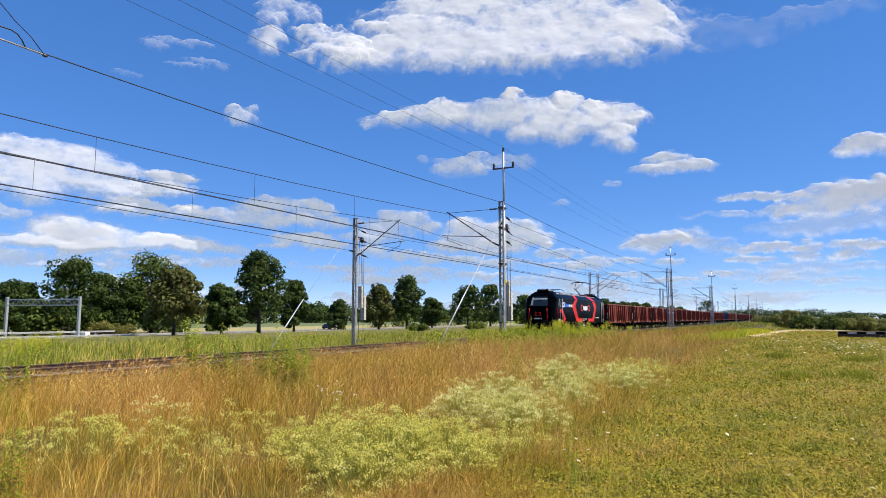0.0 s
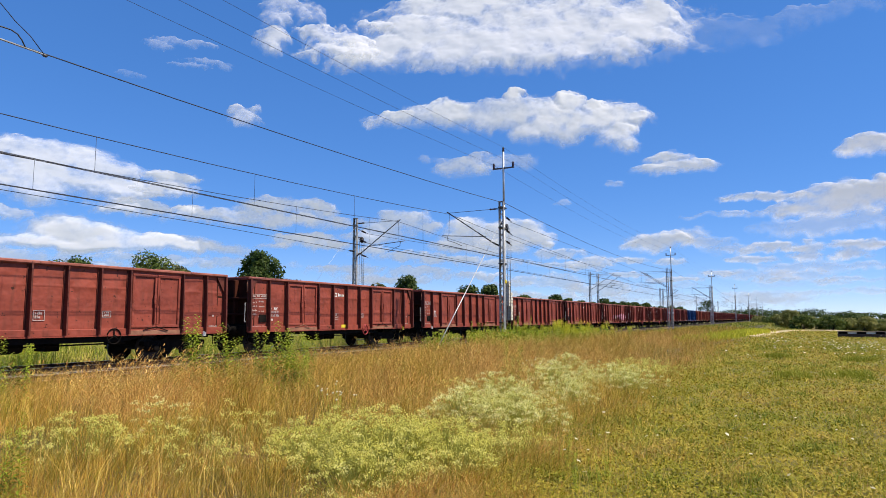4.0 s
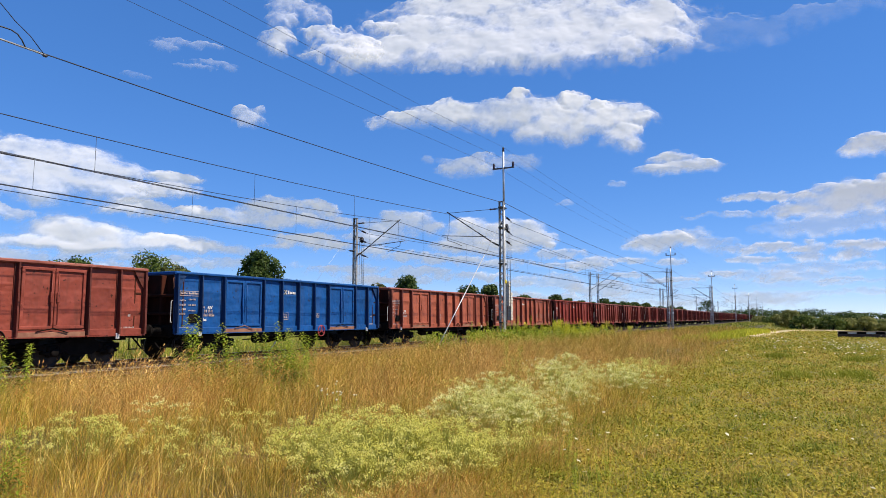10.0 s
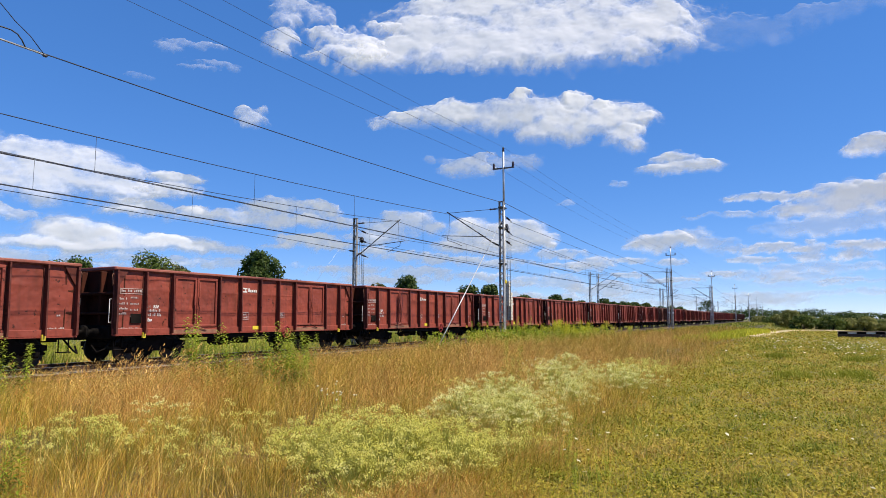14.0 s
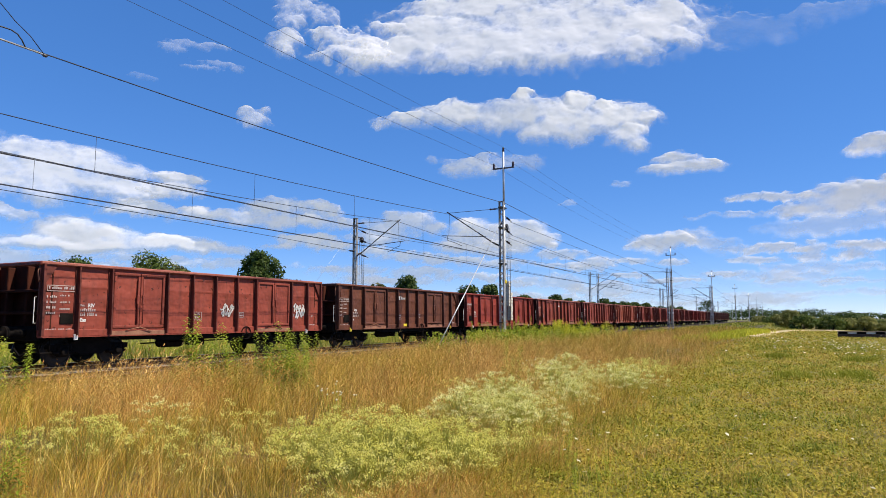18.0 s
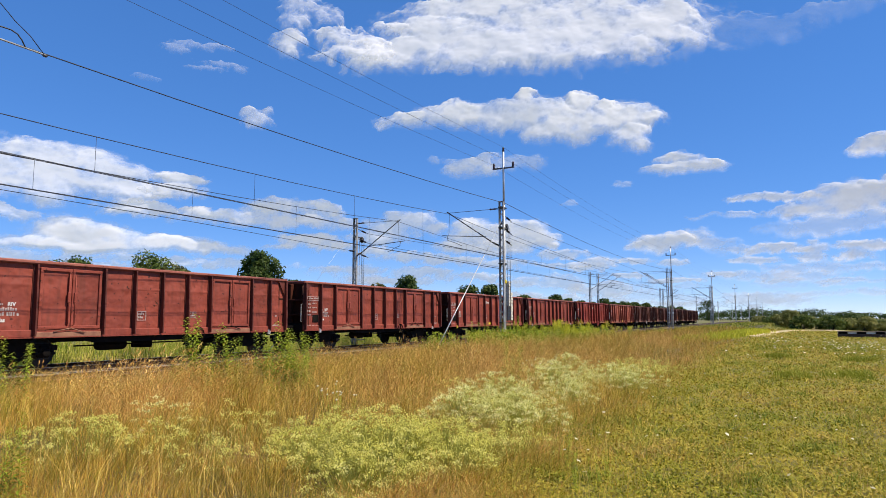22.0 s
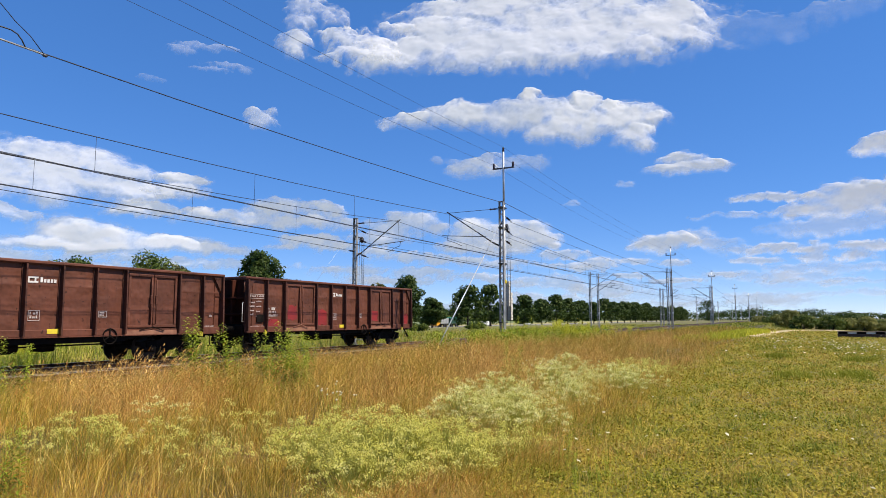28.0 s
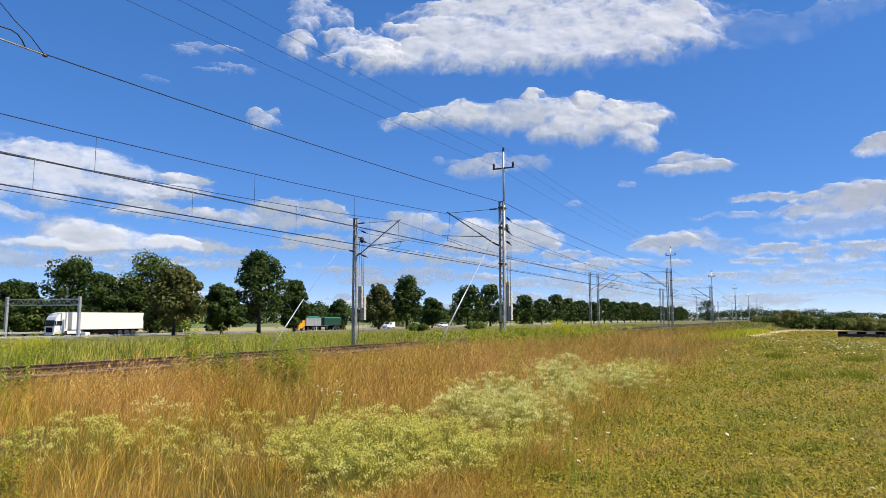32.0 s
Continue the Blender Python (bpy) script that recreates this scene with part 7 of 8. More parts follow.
    grass("straw_grass", "tall dry straw-coloured grass gone to seed", x[k], y[k], h[k], 0.0017 + d[k] * 0.0002, M_STRAW, rng, 0.52, (0.3, 0.6, 0.005, 1), (0.3, 0.16), bend[k])
    grass("russet_grass", "tall russet seed-heads of dry bent grass", x[red], y[red], h[red] * 1.08, 0.001 + d[red] * 0.00016, M_RUSSET, rng, 0.3, (0.42, 0.9, 0.005, 2), (0.34, 0.18), bend[red])
    # pale stalks standing proud of the rest, bowed by their seed heads
    x, y, d = wedge(rng, 15000, 4.6, 40, -68, 0, 1.35)
    k = (x < edge_x(y) - 0.2 + rng.normal(0, 0.5, len(x))) & (x > -13.4) & (patch(x, y, 1.3, 9) + rng.normal(0, 0.4, len(x)) > -0.1)
    for mx, my, mr, mh, mf in MOUNDS:
        k &= ((x - mx) ** 2 + (y - my) ** 2 > (mr * 0.9) ** 2) | (rng.random(len(x)) > mf)
    x, y, d = x[k], y[k], d[k]
    h = rng.uniform(0.5, 0.98, len(x)) * (0.55 + 0.5 * np.clip((d - 5) / 6, 0, 1))
    h = np.where(x < -6.5, np.minimum(h, (1.48 * (1 + x / 15.75) + 0.2) * rng.uniform(1.2, 1.9, len(x))), h)
    grass("seed_stalks", "pale dry stalks with bowed seed heads above the grass", x, y, h, 0.003 + d * 0.00024, M_STALK, rng, 0.72, (0.3, 0.9, 0.0045), (0.22, 0.12))
    # green undergrowth among the nearest straw
    x, y, d = wedge(rng, 52000, 4.6, 34, -64, -4, 1.4)
    k = x < edge_x(y) + 0.3
    x, y, d = x[k], y[k], d[k]
    grass("undergrowth", "green undergrowth beneath the dry grass", x, y, rng.uniform(0.12, 0.38, len(x)) * np.clip((14.5 + x) / 5, 0.35, 1), 0.002 + d * 0.00024, M_OLIVE, rng, 0.6)
    # rank growth on the far side of the line
    x, y, d = wedge(rng, 100000, 24, 220, -62, -4, 1.7)
    k = ((x < -23.2) & (x > -93)) & (rng.random(len(x)) < np.where(x > -50, 1, 0.6))
    x, y, d = x[k], y[k], d[k]
    h = rng.uniform(0.25, 0.75, len(x)) * np.where(x < -48, 0.45, 1.0) * np.clip(0.75 + 0.5 * patch(x, y, 0.5, 6) + 0.9 * patch(x, y, 1.4, 3), 0.3, 1.6) * np.clip(1.15 - d / 200, 0.5, 1)
    grass("verge_grass", "rank green and yellow grass beyond the tracks", x, y, h * 1.2, 0.005 + d * 0.0006, M_VERGE, rng, 0.4, (0.3, 0.3, 0.012))
    # growth between and beside the tracks
    x, y = rng.uniform(-18.9, -13.2, 42000), 2 + 148 * rng.random(42000) ** 1.6
    k = (np.abs(x + 16.5) > 1.5) | (rng.random(len(x)) < 0.3)
    x, y = x[k], y[k]
    grass("lineside_grass", "thin weedy grass growing beside the ballast", x, y, rng.uniform(0.12, 0.46, len(x)) * np.where(np.abs(x + 16.5) > 1.5, 1, 0.5) * np.clip(1 + patch(x, y, 0.7, 5), 0.4, 1.7), 0.005 + 0.0004 * y, M_VERGE, rng, 0.6)
    # dry grass over the bank further along the line
    y = 85 + 330 * rng.random(15000) ** 1.5
    x = rng.uniform(-14.2, 1.0, len(y)) + 0.012 * (y - 85)
    k = (x < edge_x(np.minimum(y, 120)) + 0.5) & ((y > 118) | (np.abs(x - np.interp(y, [66, 82, 98, 114], [-3.2, -2.0, 0.2, 6.0])) > 1.2))
    x, y = x[k], y[k]
    grass("bank_grass", "dry tan and green grass on the bank along the line", x, y, rng.uniform(0.15, 0.42, len(x)) * np.where((x > -5) & (y < 118), 0.6, 1.0), 0.02 + 0.0008 * y, M_VERGE, rng, 0.5)
    # thicket of leafy weeds on the near bank
    y = np.concatenate([rng.normal(c, s, m) for c, s, m in ((24.5, 0.3, 40), (29.0, 0.8, 130), (31.5, 0.5, 80), (34.6, 0.9, 150), (39, 0.6, 60), (43, 1.2, 120), (49, 1.5, 120))])
    x = rng.normal(-12.9, 0.5, len(y))
    hh = rng.uniform(0.5, 1.15, len(y))
    u = rng.uniform(0.1, 1.0, (len(y), 44))
    px, py = (x[:, None] + rng.normal(0, 0.05, u.shape)).ravel(), (y[:, None] + rng.normal(0, 0.05, u.shape)).ravel()
    pts = np.stack([px, py, gz(px, py) + (u * hh[:, None]).ravel()], 1)
    single("weed_thicket", leaf_mesh("weed_thicket", pts, 0.05, rng, M_WEED, 0.6), None, "bright green leafy weeds along the near bank", "weeds", kind="stuff")
    # far weedy bank with goldenrod
    y = rng.uniform(48, 88, 9000)
    x = np.interp(y, [48, 88], [-6.4, -3.6]) + rng.normal(0, 0.7, len(y))
    grass("goldenrod_bank", "yellow-green goldenrod on the bank beside the line", x, y, rng.uniform(0.3, 0.62, len(x)), 0.02 + 0.0004 * y, M_GOLD, rng, 0.3)


build_grass()


def cream_mound(x, y, r, h, seed, full=1.0, florets_of=None):
    """A billowing clump of pale bedstraw: stems and clustered florets."""
    rng = np.random.default_rng(seed)
    z = float(gz(np.array(x), np.array(y)))
    t = thing("bedstraw_clump", "billowing clump of pale cream-green wild flowers in dry grass", "wild flowers", "wild flower clumps", pose(x, y, z))
    k = int(96 * r * r / 0.36 * full)
    n = k * 42
    a, q = rng.uniform(0, 2 * math.pi, k), rng.random(k) ** 0.6
    bulge = 1 + 0.22 * np.sin(3 * a + seed) + 0.12 * np.sin(7 * a + 2 * seed)
    hub = np.stack([np.cos(a) * q * r * bulge, np.sin(a) * q * r * bulge, h * (1 - 0.6 * q ** 2.0) * rng.uniform(0.3, 1.08, k) ** 0.8], 1)
    pts = np.repeat(hub, n // k, 0) + rng.normal(size=(k * (n // k), 3)) * np.array([0.03, 0.03, 0.015])
    part("floret_cloud", leaf_mesh("floret_cloud", pts, 0.0118, rng, florets_of or M_CREAM, 1.0, (0.55, 0.0, 0.5)), None, t)["kind"] = "stuff"
    lf = np.repeat(hub * np.array([1, 1, 0.9]), 9, 0) + rng.normal(size=(k * 9, 3)) * np.array([0.05, 0.05, 0.045])
    part("leaf_tangle", leaf_mesh("leaf_tangle", lf, 0.016, rng, M_CREAMSTEM, 1.0, (0.45, 0.0, 0.5)), None, t)["kind"] = "stuff"
    st = np.repeat(hub, 4, 0) + rng.normal(size=(len(hub) * 4, 3)) * np.array([0.04, 0.04, 0.03])
    foot = st * np.array([0.6, 0.6, 0]) + rng.normal(size=st.shape) * np.array([0.05, 0.05, 0])
    s = np.zeros_like(st)
    s[:, 0], s[:, 1] = 0.004, 0.0025
    v = np.stack([foot - s, foot + s, st], 1).reshape(-1, 3)
    part("stem_tangle", raw_mesh("stem_tangle", v, np.full(len(st), 3), np.arange(3 * len(st)), M_CREAMSTEM), None, t)["kind"] = "stuff"


for i, (x, y, r, h, full) in enumerate(MOUNDS):
    cream_mound(x, y, r, h, 60 + i, full, M_SAGE if 3 < i < 10 or i in (12, 14) else None)


def umbels():
    rng = np.random.default_rng(77)
    n = 300
    x, y, d = wedge(rng, n, 6.5, 70, -20, 10, 1.4)
    k = x > edge_x(y) + 0.3
    x, y = x[k], y[k]
    x, y = np.concatenate([x, rng.uniform(1.5, 6.5, 430), rng.uniform(-1.6, 2, 120)]), np.concatenate([y, rng.uniform(31, 48, 430), rng.uniform(36, 52, 120)])
    z = gz(x, y) + rng.uniform(0.16, 0.42, len(x))
    hub = np.stack([x, y, z], 1)
    per = 8
    a = np.linspace(0, 2 * math.pi, per, endpoint=False)
    rad = (rng.uniform(0.012, 0.027, len(x)) * np.where(y > 28, 1.9, 1.0))[:, None] * rng.uniform(0.75, 1.2, (len(x), per))
    tilt = rng.normal(0, 0.25, (len(x), 2))
    ring = np.stack([np.cos(a) * rad, np.sin(a) * rad, tilt[:, :1] * np.cos(a) * rad + tilt[:, 1:] * np.sin(a) * rad], 2)
    v = (hub[:, None, :] + ring).reshape(-1, 3)
    single("white_umbels", raw_mesh("white_umbels", v, np.full(len(x), per), np.arange(len(x) * per), M_WHITEFLOWER), None, "scattered white wild-carrot umbels in the meadow", "wild flowers", kind="stuff")
    m = len(x)
    foot = np.stack([x, y, gz(x, y)], 1)
    s = np.zeros((m, 3))
    s[:, 0] = 0.003
    single("umbel_stems", raw_mesh("umbel_stems", np.stack([foot - s, foot + s, hub], 1).reshape(-1, 3), np.full(m, 3), np.arange(3 * m), M_WEED), None,
           "thin green stems of the meadow flowers", "stems", kind="stuff")


umbels()


def daisies(x, y, n, spread, seed):
    """A few white daisies on thin stems, standing above the dry grass."""
    rng = np.random.default_rng(seed)
    t = thing("daisy_clump", "small clump of white daisies above the dry grass", "wild flowers", "daisy clumps", pose(x, y, float(gz(np.array(x), np.array(y)))))
    head = Shape().lathe([(0.001, 0.0), (0.015, 0.004), (0.016, 0.007), (0.001, 0.01)], 8).mesh("daisy", M_WHITEFLOWER)
    stems = Shape()
    for k in range(n):
        a, b, z = rng.normal(0, spread), rng.normal(0, spread), rng.uniform(0.55, 0.82)
        stems.tube([(a * 0.6, b * 0.6, 0), (a, b, z)], 0.002, 3)
        part("daisy", head, None, t, at=pose(a, b, z, rng.normal(28, 18), rng.normal(12, 15), 0))
    part("stem_tangle", stems, M_WEED, t)["kind"] = "stuff"


daisies(-5.6, 7.6, 16, 0.17, 5)
daisies(-5.0, 14.0, 9, 0.2, 6)


def weed_mesh(seed, h, gold):
    """A stalk set with drooping lance-shaped leaves, optionally with a golden tip."""
    rng = np.random.default_rng(seed)
    bend = rng.normal(0, 0.06, 2)
    n = int(h * 70)
    v, idx, sizes = [], [], []
    for i in range(n):
        u = 0.12 + 0.88 * i / n
        c = np.array([bend[0] * u * u, bend[1] * u * u, h * u])
        a = i * 2.4 + rng.uniform(-0.3, 0.3)
        l = 0.17 * (1 - 0.55 * u) * rng.uniform(0.8, 1.25)
        d = np.array([math.cos(a), math.sin(a), 0.0])
        q = np.array([-d[1], d[0], 0.0]) * l * 0.13
        mid, tip = c + d * l * 0.5 + np.array([0, 0, l * 0.25]), c + d * l + np.array([0, 0, l * rng.uniform(-0.2, 0.3)])
        o = len(v)
        v += [c, mid + q, tip, mid - q]
        idx += [o, o + 1, o + 2, o + 3]
        sizes.append(4)
    o = len(v)
    top = np.array([bend[0], bend[1], h])
    v += [np.array([-0.006, 0, 0]), np.array([0.006, 0, 0]), top, np.array([0, -0.006, 0]), np.array([0, 0.006, 0]), top]
    idx += list(range(o, o + 6))
    sizes += [3, 3]
    leaf = raw_mesh("leaves", np.array(v), sizes, idx, M_WEED)
    tip = None
    if gold:
        pts = top + rng.normal(size=(260, 3)) * np.array([0.075, 0.075, 0.085]) - np.array([0, 0, 0.05])
        tip = leaf_mesh("flower_head", pts, 0.016, rng, M_GOLD, 1.0)
    return leaf, tip


WEEDS = [weed_mesh(300 + i, 0.95 + 0.14 * i, False) for i in range(4)] + [weed_mesh(320 + i, 0.9 + 0.12 * i, True) for i in range(3)]


def weed_clump(x, y, n, spread, seed, gold=False, scale=1.0):
    r = random.Random(seed)
    z = float(gz(np.array(x), np.array(y)))
    t = thing("weed_clump", "clump of yellow-topped goldenrod stalks" if gold else "clump of tall leafy green weed stalks in dry grass", "weeds", "weed clumps", pose(x, y, z))
    for _ in range(n):
        leaf, tip = WEEDS[r.randrange(4, 7) if gold else r.randrange(4)]
        k = scale * r.uniform(0.8, 1.12)
        m = pose(r.gauss(0, spread), r.gauss(0, spread), 0, r.gauss(0, 5), r.gauss(0, 5), r.uniform(0, 360)) @ Matrix.Diagonal((k, k, k, 1))
        st = part("stalk", leaf, None, t, at=m)
        if tip:
            part("flower_head", tip, None, st)["kind"] = "stuff"


for i, (x, y, n, sp, gold, sc) in enumerate(((-10.1, 9.2, 9, 0.16, False, 1.15), (-10.0, 9.8, 8, 0.14, False, 1.05), (-9.5, 10.5, 12, 0.2, False, 1.1), (-9.25, 10.9, 12, 0.18, False, 1.05), (-9.6, 11.7, 8, 0.15, False, 0.95), (-11.0, 9.3, 5, 0.1, False, 0.8),
                                             (-25.2, 14.0, 18, 0.5, True, 1.05), (-26.0, 15.6, 14, 0.5, True, 1.1), (-11.6, 6.55, 8, 0.14, False, 0.95), (-13.0, 29.5, 16, 0.7, False, 1.1), (-12.2, 31.5, 16, 0.7, False, 0.9), (-12.8, 33.5, 22, 0.8, False, 1.2),
                                             (-12.0, 36.5, 22, 0.9, True, 1.2), (-12.2, 40, 24, 1.1, True, 1.15), (-12.4, 45, 22, 1.2, True, 0.95), (-12.0, 50, 20, 1.2, True, 0.9), (-13.8, 26, 10, 0.5, False, 0.75), (-22.9, 30.6, 16, 0.8, False, 1.0), (-25.5, 42, 18, 1.2, False, 1.15), (-6.1, 3.46, 3, 0.07, False, 0.62), (-1.9, 6.9, 5, 0.2, False, 0.3), (-5.5, 13.4, 5, 0.16, False, 0.85))):
    weed_clump(x, y, n, sp, 500 + i, gold, sc)
# ---------------------------------------------------------------- road gantry, traffic, lineside odds and ends


def gantry():
    t = thing("road_gantry", "grey steel lattice gantry spanning the road", "gantry", at=pose(-102, 67.9, -1.75, 0, 0, 13.3) @ Matrix.Diagonal((1.08, 1.08, 1.06, 1)))
    for x in (0, -13.5):
        p = part("post", Shape().box(x - 0.2, x + 0.2, -0.2, 0.2, -0.4, 6.3, 0.05), M_STEEL, t)
        part("base_plate", Shape().box(x - 0.5, x + 0.5, -0.5, 0.5, 0.0, 0.1, 0.02), M_CONC, p)
    for y in (-0.35, 0.35):
        for z in (4.95, 5.85):
            part("chord", Shape().box(-13.5, 0, y - 0.07, y + 0.07, z, z + 0.12, 0.01), M_STEEL, t)
        for k in range(14):
            x = -13.3 + k * 0.95
            a, b = (5.0, 5.9) if k % 2 else (5.9, 5.0)
            part("brace", Shape().tube([(x, y, a), (x + 0.95, y, b)], 0.03, 5), M_STEEL, t)
    part("control_box", Shape().box(0.9, 1.7, -0.4, 0.5, -0.4, 0.9, 0.04), M_LWHITE, t, "pale roadside cabinet")


gantry()
M_TYRE = mat("tyre_rubber", (0.02, 0.02, 0.02), (0.03, 0.03, 0.028), 6, 0.85)
M_RIM = mat("rim_silver", (0.5, 0.5, 0.5), (0.4, 0.4, 0.4), 6, 0.35, 0.8)
M_TRUCKWHITE = mat("truck_white", (0.82, 0.82, 0.8), (0.75, 0.75, 0.72), 0.8, 0.35)
M_TRUCKYELLOW = mat("truck_yellow", (0.8, 0.36, 0.01), (0.72, 0.3, 0.01), 1.5, 0.35)
M_TARPGREEN = mat("tarp_green", (0.01, 0.2, 0.13), (0.01, 0.15, 0.1), 1.5, 0.6)
M_DARKGREEN = mat("tipper_green", (0.01, 0.06, 0.04), (0.012, 0.05, 0.035), 1.5, 0.5)
M_CARDARK = mat("car_dark", (0.012, 0.013, 0.016), (0.02, 0.02, 0.024), 1.5, 0.25)
M_CARWHITE = mat("car_white", (0.8, 0.8, 0.8), (0.72, 0.72, 0.72), 1.5, 0.25)
M_AUTOGLASS = mat("vehicle_glass", (0.015, 0.018, 0.02), (0.025, 0.028, 0.03), 1.5, 0.08)
M_TAIL = mat("tail_lamp_red", (0.5, 0.01, 0.01), (0.4, 0.01, 0.01), 3, 0.3)
TYRE = Shape().lathe([(0.55, -0.14), (0.96, -0.15), (1.0, -0.1), (1.0, 0.1), (0.96, 0.15), (0.55, 0.14)], 20, axis=0).mesh("tyre", M_TYRE)
RIM = Shape().lathe([(0.2, 0.1), (0.5, 0.06), (0.57, 0.12), (0.57, -0.1)], 16, axis=0).mesh("rim", M_RIM)


def wheel(t, x, y, r, w=1.0):
    s = 1 if x > 0 else -1
    m = pose(x, y, r) @ Matrix.Diagonal((s * w, r, r, 1))
    o = part("tyre", TYRE, None, t, at=m)
    part("rim", RIM, None, o)


def truck_cab(t, paint):
    """Flat-fronted cab; the front is at y = 0 and the truck faces -y."""
    prof = [(0.0, 0.55), (-0.02, 1.6), (0.12, 2.75), (0.35, 3.25), (0.75, 3.75), (2.2, 3.8), (2.25, 1.0), (1.75, 0.95), (1.7, 0.75), (0.95, 0.55)]
    part("cab", Shape().prism(prof, 0, -1.22, 1.22), paint, t)
    q = [(0.0, 1.75), (0.11, 2.7), (0.09, 2.7), (-0.025, 1.75)]
    part("windscreen", Shape().prism([(y - 0.03, z) for y, z in q], 0, -1.1, 1.1), M_AUTOGLASS, t)
    part("grille", Shape().box(-0.85, 0.85, -0.05, -0.015, 0.75, 1.55, 0.01), M_UNDER, t)
    part("bumper", Shape().box(-1.23, 1.23, -0.12, 0.2, 0.35, 0.72, 0.05), paint, t)
    for sx in (-1, 1):
        part("side_window", Shape().prism([(0.3, 1.85), (0.38, 2.6), (1.25, 2.6), (1.25, 1.85)], 0, sx * 1.215, sx * 1.228), M_AUTOGLASS, t)
        part("mirror", Shape().box(sx * 1.3, sx * 1.5, 0.0, 0.12, 1.85, 2.6, 0.03), M_UNDER, t)
        part("headlight", Shape().box(sx * 0.85, sx * 1.15, -0.135, -0.11, 0.5, 0.68, 0.01), M_GLASS, t)
        wheel(t, sx * 1.05, 1.38, 0.5)


def semi():
    t = thing("semi_truck", "white articulated lorry with a plain white box trailer on the road", "truck")
    truck_cab(t, M_TRUCKWHITE)
    part("chassis", Shape().box(-0.45, 0.45, 1.5, 16.2, 0.75, 1.1, 0.02), M_UNDER, t)
    tr = part("trailer_box", Shape().box(-1.275, 1.275, 2.9, 16.5, 1.15, 4.0, 0.03), M_TRUCKWHITE, t, "plain white trailer box")
    part("skirt_rail", Shape().box(-1.28, 1.28, 2.9, 16.5, 1.08, 1.17, 0.01), M_UNDER, tr)
    part("rear_frame", Shape().box(-1.27, 1.27, 16.5, 16.56, 1.1, 4.0, 0.01), M_RIM, tr)
    part("fairing", Shape().prism([(0.9, 3.78), (2.2, 3.8), (2.2, 4.0), (1.5, 3.98)], 0, -1.1, 1.1), M_TRUCKWHITE, t)
    for sx in (-1, 1):
        part("side_skirt", Shape().box(sx * 1.18, sx * 1.22, 2.2, 4.6, 0.5, 1.0, 0.01), M_TRUCKWHITE, t)
        part("under_guard", Shape().box(sx * 1.2, sx * 1.24, 6.5, 11.2, 0.5, 0.95, 0.01), M_UNDER, t)
        for y in (4.9, 11.9, 13.2, 14.5):
            wheel(t, sx * 1.05, y, 0.5)
        part("tail_lamp", Shape().box(sx * 0.8, sx * 1.15, 16.56, 16.6, 0.95, 1.1, 0.01), M_TAIL, t)
    return t


def tipper():
    t = thing("tipper_truck", "yellow-cab tipper lorry drawing a dark green trailer", "truck")
    truck_cab(t, M_TRUCKYELLOW)
    part("chassis", Shape().box(-0.45, 0.45, 1.5, 8.8, 0.75, 1.1, 0.02), M_UNDER, t)
    b = part("tipper_body", Shape().box(-1.25, 1.25, 2.6, 8.6, 1.15, 3.0, 0.04), M_STEEL, t, "silver ribbed tipper body")
    part("cover", Shape().prism([(-1.27, 3.0), (-1.2, 3.3), (0, 3.5), (1.2, 3.3), (1.27, 3.0)], 1, 2.6, 8.6), M_TARPGREEN, t, "green roll cover")
    for k in range(6):
        part("rib", Shape().box(1.25, 1.3, 2.8 + k * 1.05, 2.9 + k * 1.05, 1.15, 3.0, 0.01), M_STEEL, b)
    part("trailer_body", Shape().box(-1.25, 1.25, 9.9, 17.0, 1.15, 3.0, 0.04), M_DARKGREEN, t, "dark green trailer body")
    part("trailer_cover", Shape().prism([(-1.27, 3.0), (-1.2, 3.2), (0, 3.35), (1.2, 3.2), (1.27, 3.0)], 1, 9.9, 17.0), M_TARPGREEN, t)
    part("drawbar", Shape().box(-0.3, 0.3, 8.6, 16.6, 0.75, 1.05, 0.02), M_UNDER, t)
    for sx in (-1, 1):
        for y in (5.6, 7.0, 11.0, 14.6, 15.9):
            wheel(t, sx * 1.05, y, 0.5)
        part("tail_lamp", Shape().box(sx * 0.8, sx * 1.1, 17.0, 17.03, 0.95, 1.1, 0.01), M_TAIL, t)
    return t


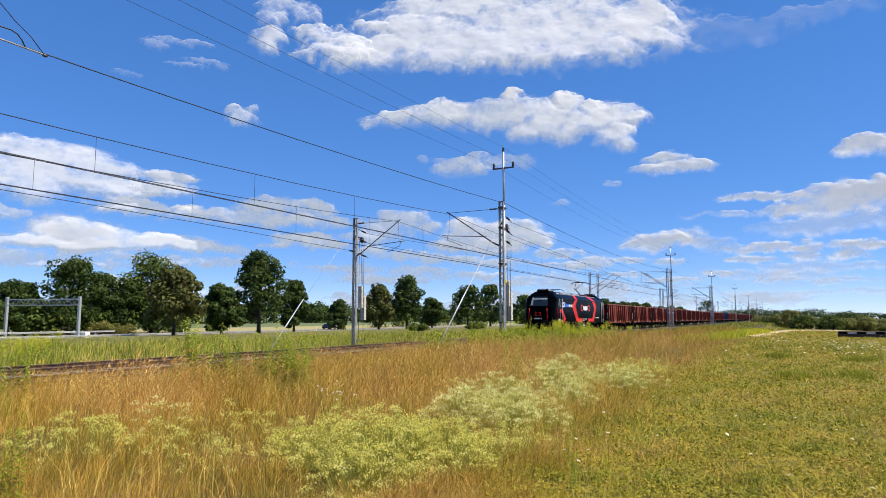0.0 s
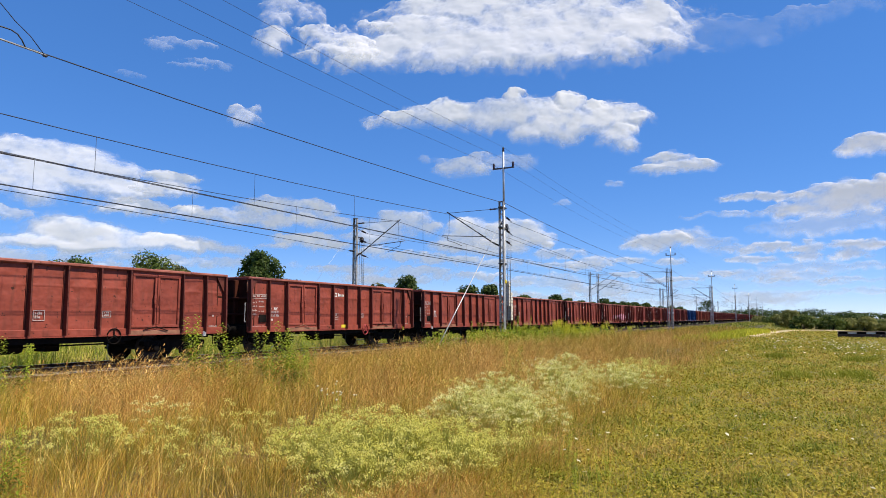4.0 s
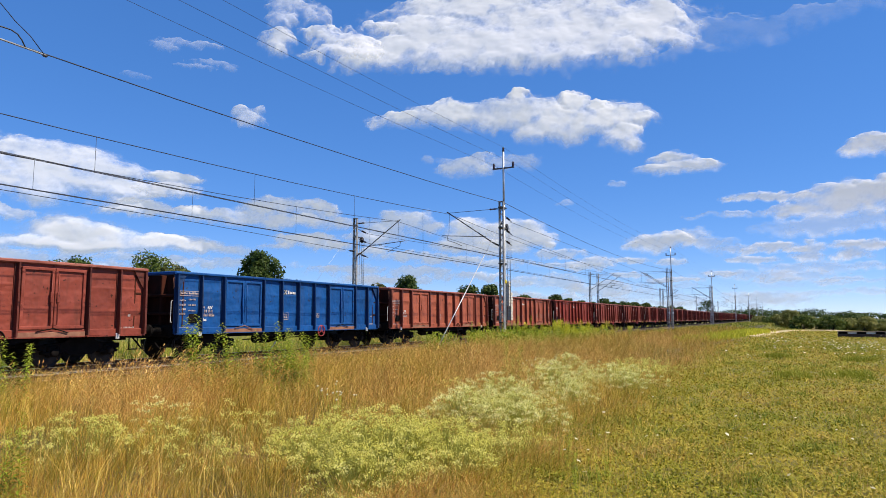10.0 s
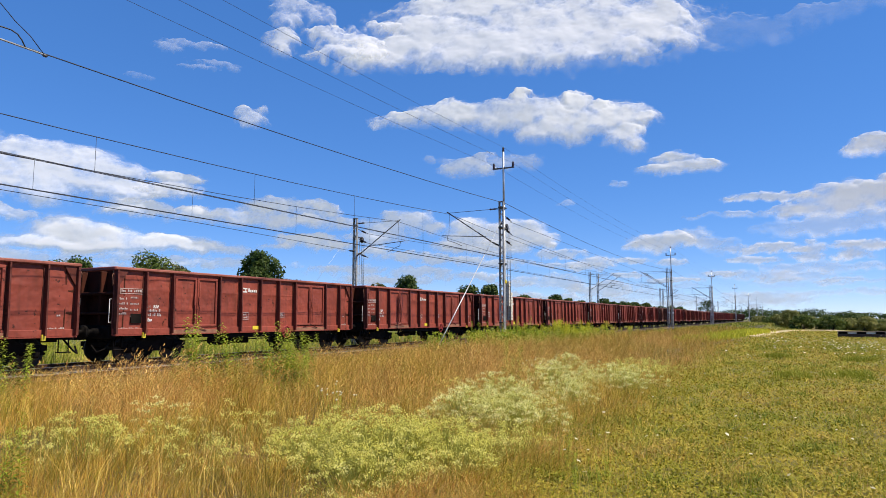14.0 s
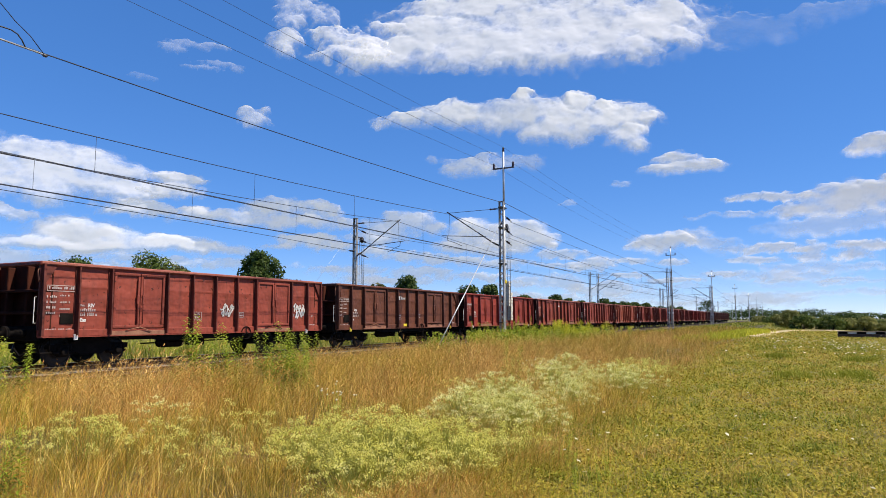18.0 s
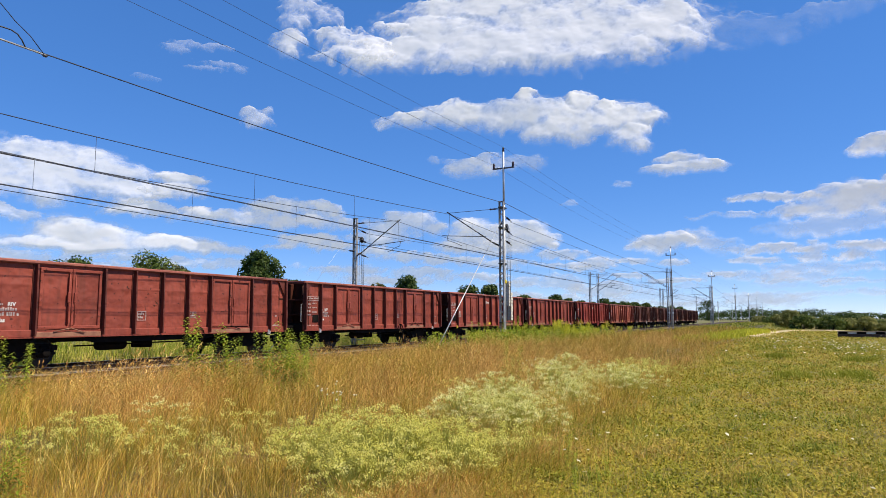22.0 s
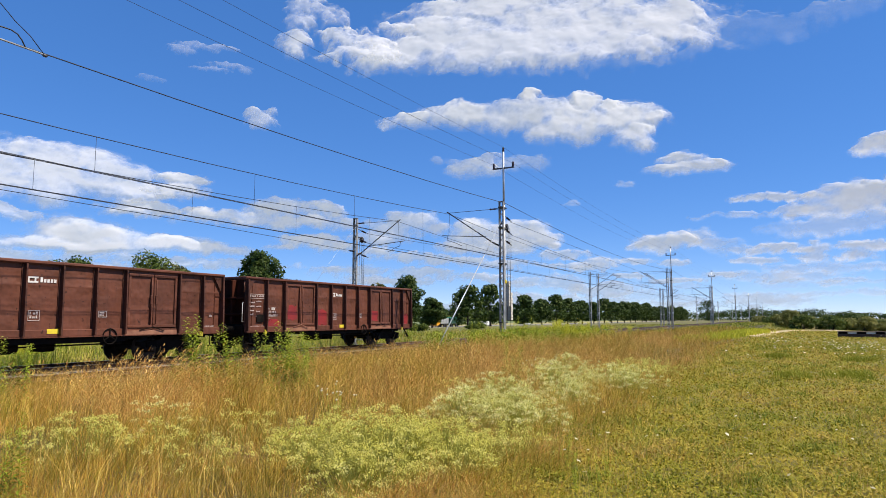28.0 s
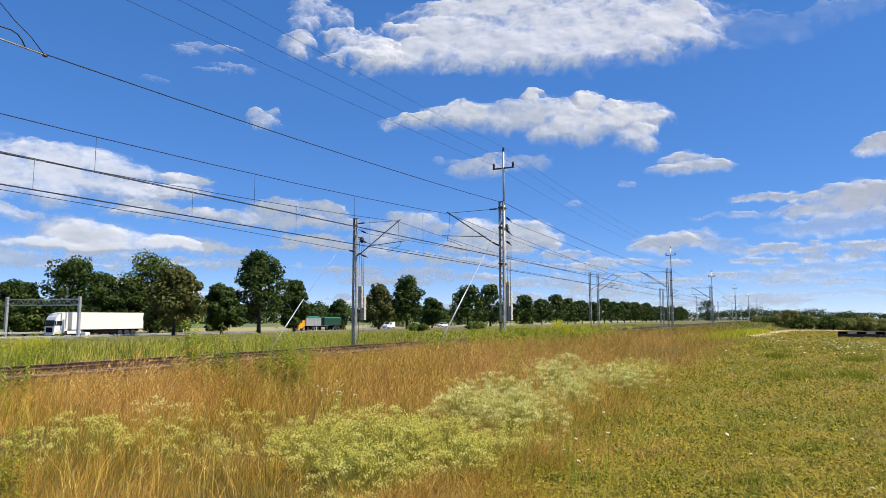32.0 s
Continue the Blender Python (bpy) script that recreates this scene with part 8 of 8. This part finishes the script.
def car(label, paint, van=False):
    """A car or small van; the front is at y = 0 and it faces -y."""
    t = thing("van" if van else "car", label, "van" if van else "car", "road traffic")
    if van:
        prof = [(0.0, 0.35), (-0.05, 0.7), (0.1, 1.0), (0.9, 1.15), (1.75, 1.85), (4.3, 1.9), (4.45, 1.2), (4.45, 0.35)]
        win = [(1.15, 1.18), (1.75, 1.7), (2.5, 1.72), (2.5, 1.18)]
        L = 4.45
    else:
        prof = [(0.0, 0.3), (-0.05, 0.6), (0.15, 0.82), (1.15, 0.95), (1.95, 1.42), (3.2, 1.46), (4.05, 1.05), (4.3, 0.95), (4.32, 0.3)]
        win = [(1.4, 0.98), (2.0, 1.36), (3.1, 1.38), (3.7, 1.02)]
        L = 4.32
    part("body", Shape().prism(prof, 0, -0.88, 0.88), paint, t)
    for sx in (-1, 1):
        part("side_window", Shape().prism(win, 0, sx * 0.878, sx * 0.89), M_AUTOGLASS, t)
        for y in (0.8, L - 0.8):
            wheel(t, sx * 0.76, y, 0.32, 0.7)
        part("headlight", Shape().box(sx * 0.5, sx * 0.82, -0.06, 0.0, 0.6, 0.74, 0.02), M_GLASS, t)
        part("tail_lamp", Shape().box(sx * 0.6, sx * 0.84, L - 0.02, L + 0.02, 0.75, 0.92, 0.01), M_TAIL, t)
        part("mirror", Shape().box(sx * 0.88, sx * 1.02, 1.3, 1.4, 0.98, 1.1, 0.02), paint, t)
    part("windscreen", Shape().prism([(y - 0.03, z + 0.03) for y, z in ((prof[3][0] + 0.1, prof[3][1] + 0.05), (prof[4][0] - 0.05, prof[4][1] - 0.05), (prof[4][0] - 0.09, prof[4][1] - 0.05), (prof[3][0] + 0.06, prof[3][1] + 0.05))], 0, -0.75, 0.75), M_AUTOGLASS, t)
    return t


NEAR_LANE, FAR_LANE, ROAD_Z = -106.0, -111.0, -1.6


def drive(ob, x, stops, turn=0):
    MOVES.append((ob, [(t, pose(x, y * 1.087, ROAD_Z, 0, 0, turn)) for t, y in stops]))


drive(semi(), NEAR_LANE, [(0, 632), (12, 420), (24, 204), (28.5, 123.4), (30, 96.3), (31, 79.0), (32, 60.4)])
drive(tipper(), NEAR_LANE, [(0, 672), (12, 462), (24, 247), (28, 180), (29, 164), (30, 147), (31, 131), (32, 115.4)])
drive(car("small white van driving along the road", M_CARWHITE, True), NEAR_LANE, [(0, 690), (14, 450), (28.5, 208.5), (30, 183.5), (32, 152.2)])
drive(car("white car driving along the road", M_CARWHITE), NEAR_LANE, [(0, 800), (14, 530), (28.5, 250.8), (30, 222), (32, 184)])
drive(car("dark car driving along the road", M_CARDARK), FAR_LANE, [(0, 136), (0.6, 150), (1, 158), (16, 490), (32, 840)], 180)
drive(car("dark car driving along the road", M_CARDARK), FAR_LANE, [(0, 189), (0.6, 201), (16, 510), (32, 830)], 180)
drive(car("dark car driving along the road", M_CARDARK), FAR_LANE, [(0, -420), (30, 236), (32, 280)], 180)


def low_barrier():
    t = thing("low_barrier", "long low dark timber parapet with pale gaps across the meadow", "barrier", at=pose(3.55, 68, -0.3, 0, 0, -3))
    part("coping", Shape().box(0, 16, -0.16, 0.16, 0.58, 0.63, 0.015), mat("grey_brown_timber", (0.2, 0.15, 0.12), (0.12, 0.09, 0.07), 2, 0.9), t, "weathered timber coping")
    part("lower_beam", Shape().box(0, 16, -0.12, 0.12, -0.2, 0.4, 0.02), mat("dark_timber", (0.075, 0.045, 0.033), (0.04, 0.028, 0.022), 2, 0.9), t)
    post = Shape().box(-0.36, 0.36, -0.11, 0.11, 0.4, 0.58, 0.015).mesh("post", M_UNDER)
    for k in range(12):
        part("post", post, None, t, at=pose(0.4 + k * 1.38, 0, 0))
    part("back_board", Shape().box(0, 16, 0.0, 0.03, 0.41, 0.57), M_LIGHTPLATE, t, "pale boards between the posts")


low_barrier()
# switch on the feeder wire: clamp, loop and jumper
wf = thing("wire_clamp", "clamp and jumper loop on the overhead feeder wire", "wire fitting")
part("clamp_bar", Shape().tube([(-13.3, 4.5, 6.86), (-13.3, 7.75, 6.845)], 0.018, 6), M_STEEL, wf)
part("loop", Shape().tube([(-13.3, 6.3, 6.92), (-13.3, 6.6, 7.02), (-13.3, 6.91, 7.1), (-13.3, 7.11, 7.11), (-13.3, 7.24, 7.07), (-13.3, 7.33, 6.98), (-13.3, 7.42, 6.83)], 0.014, 6), M_WIRE, wf)
part("jumper", Shape().tube([(-13.3, 6.5, 7.98), (-13.3, 6.87, 7.57), (-13.3, 7.17, 7.32), (-13.3, 7.48, 7.13), (-13.3, 7.8, 6.83)], 0.009, 5), M_WIRE, wf)
part("knob", Shape().lathe([(0.015, -0.05), (0.032, -0.03), (0.032, 0.03), (0.015, 0.05)], 10, (-13.3, 7.8, 6.83), 1), M_DARKMETAL, wf)
for px_y in (86, 128, 172, 236):
    mp = thing("marker_post", "white roadside marker post with a dark band", "marker post", "marker posts", pose(-101.5, px_y, -1.72))
    part("post", Shape().prism([(-0.06, 0), (0.06, 0), (0.06, 0.92), (-0.06, 1.05)], 1, -0.06, 0.06), M_LWHITE, mp)
    part("band", Shape().box(-0.064, 0.064, -0.064, 0.064, 0.7, 0.86), M_UNDER, mp)


def motions():
    """All that moves: train, traffic, clouds."""
    for ob, rows in MOVES:
        walk(ob, rows)


motions()
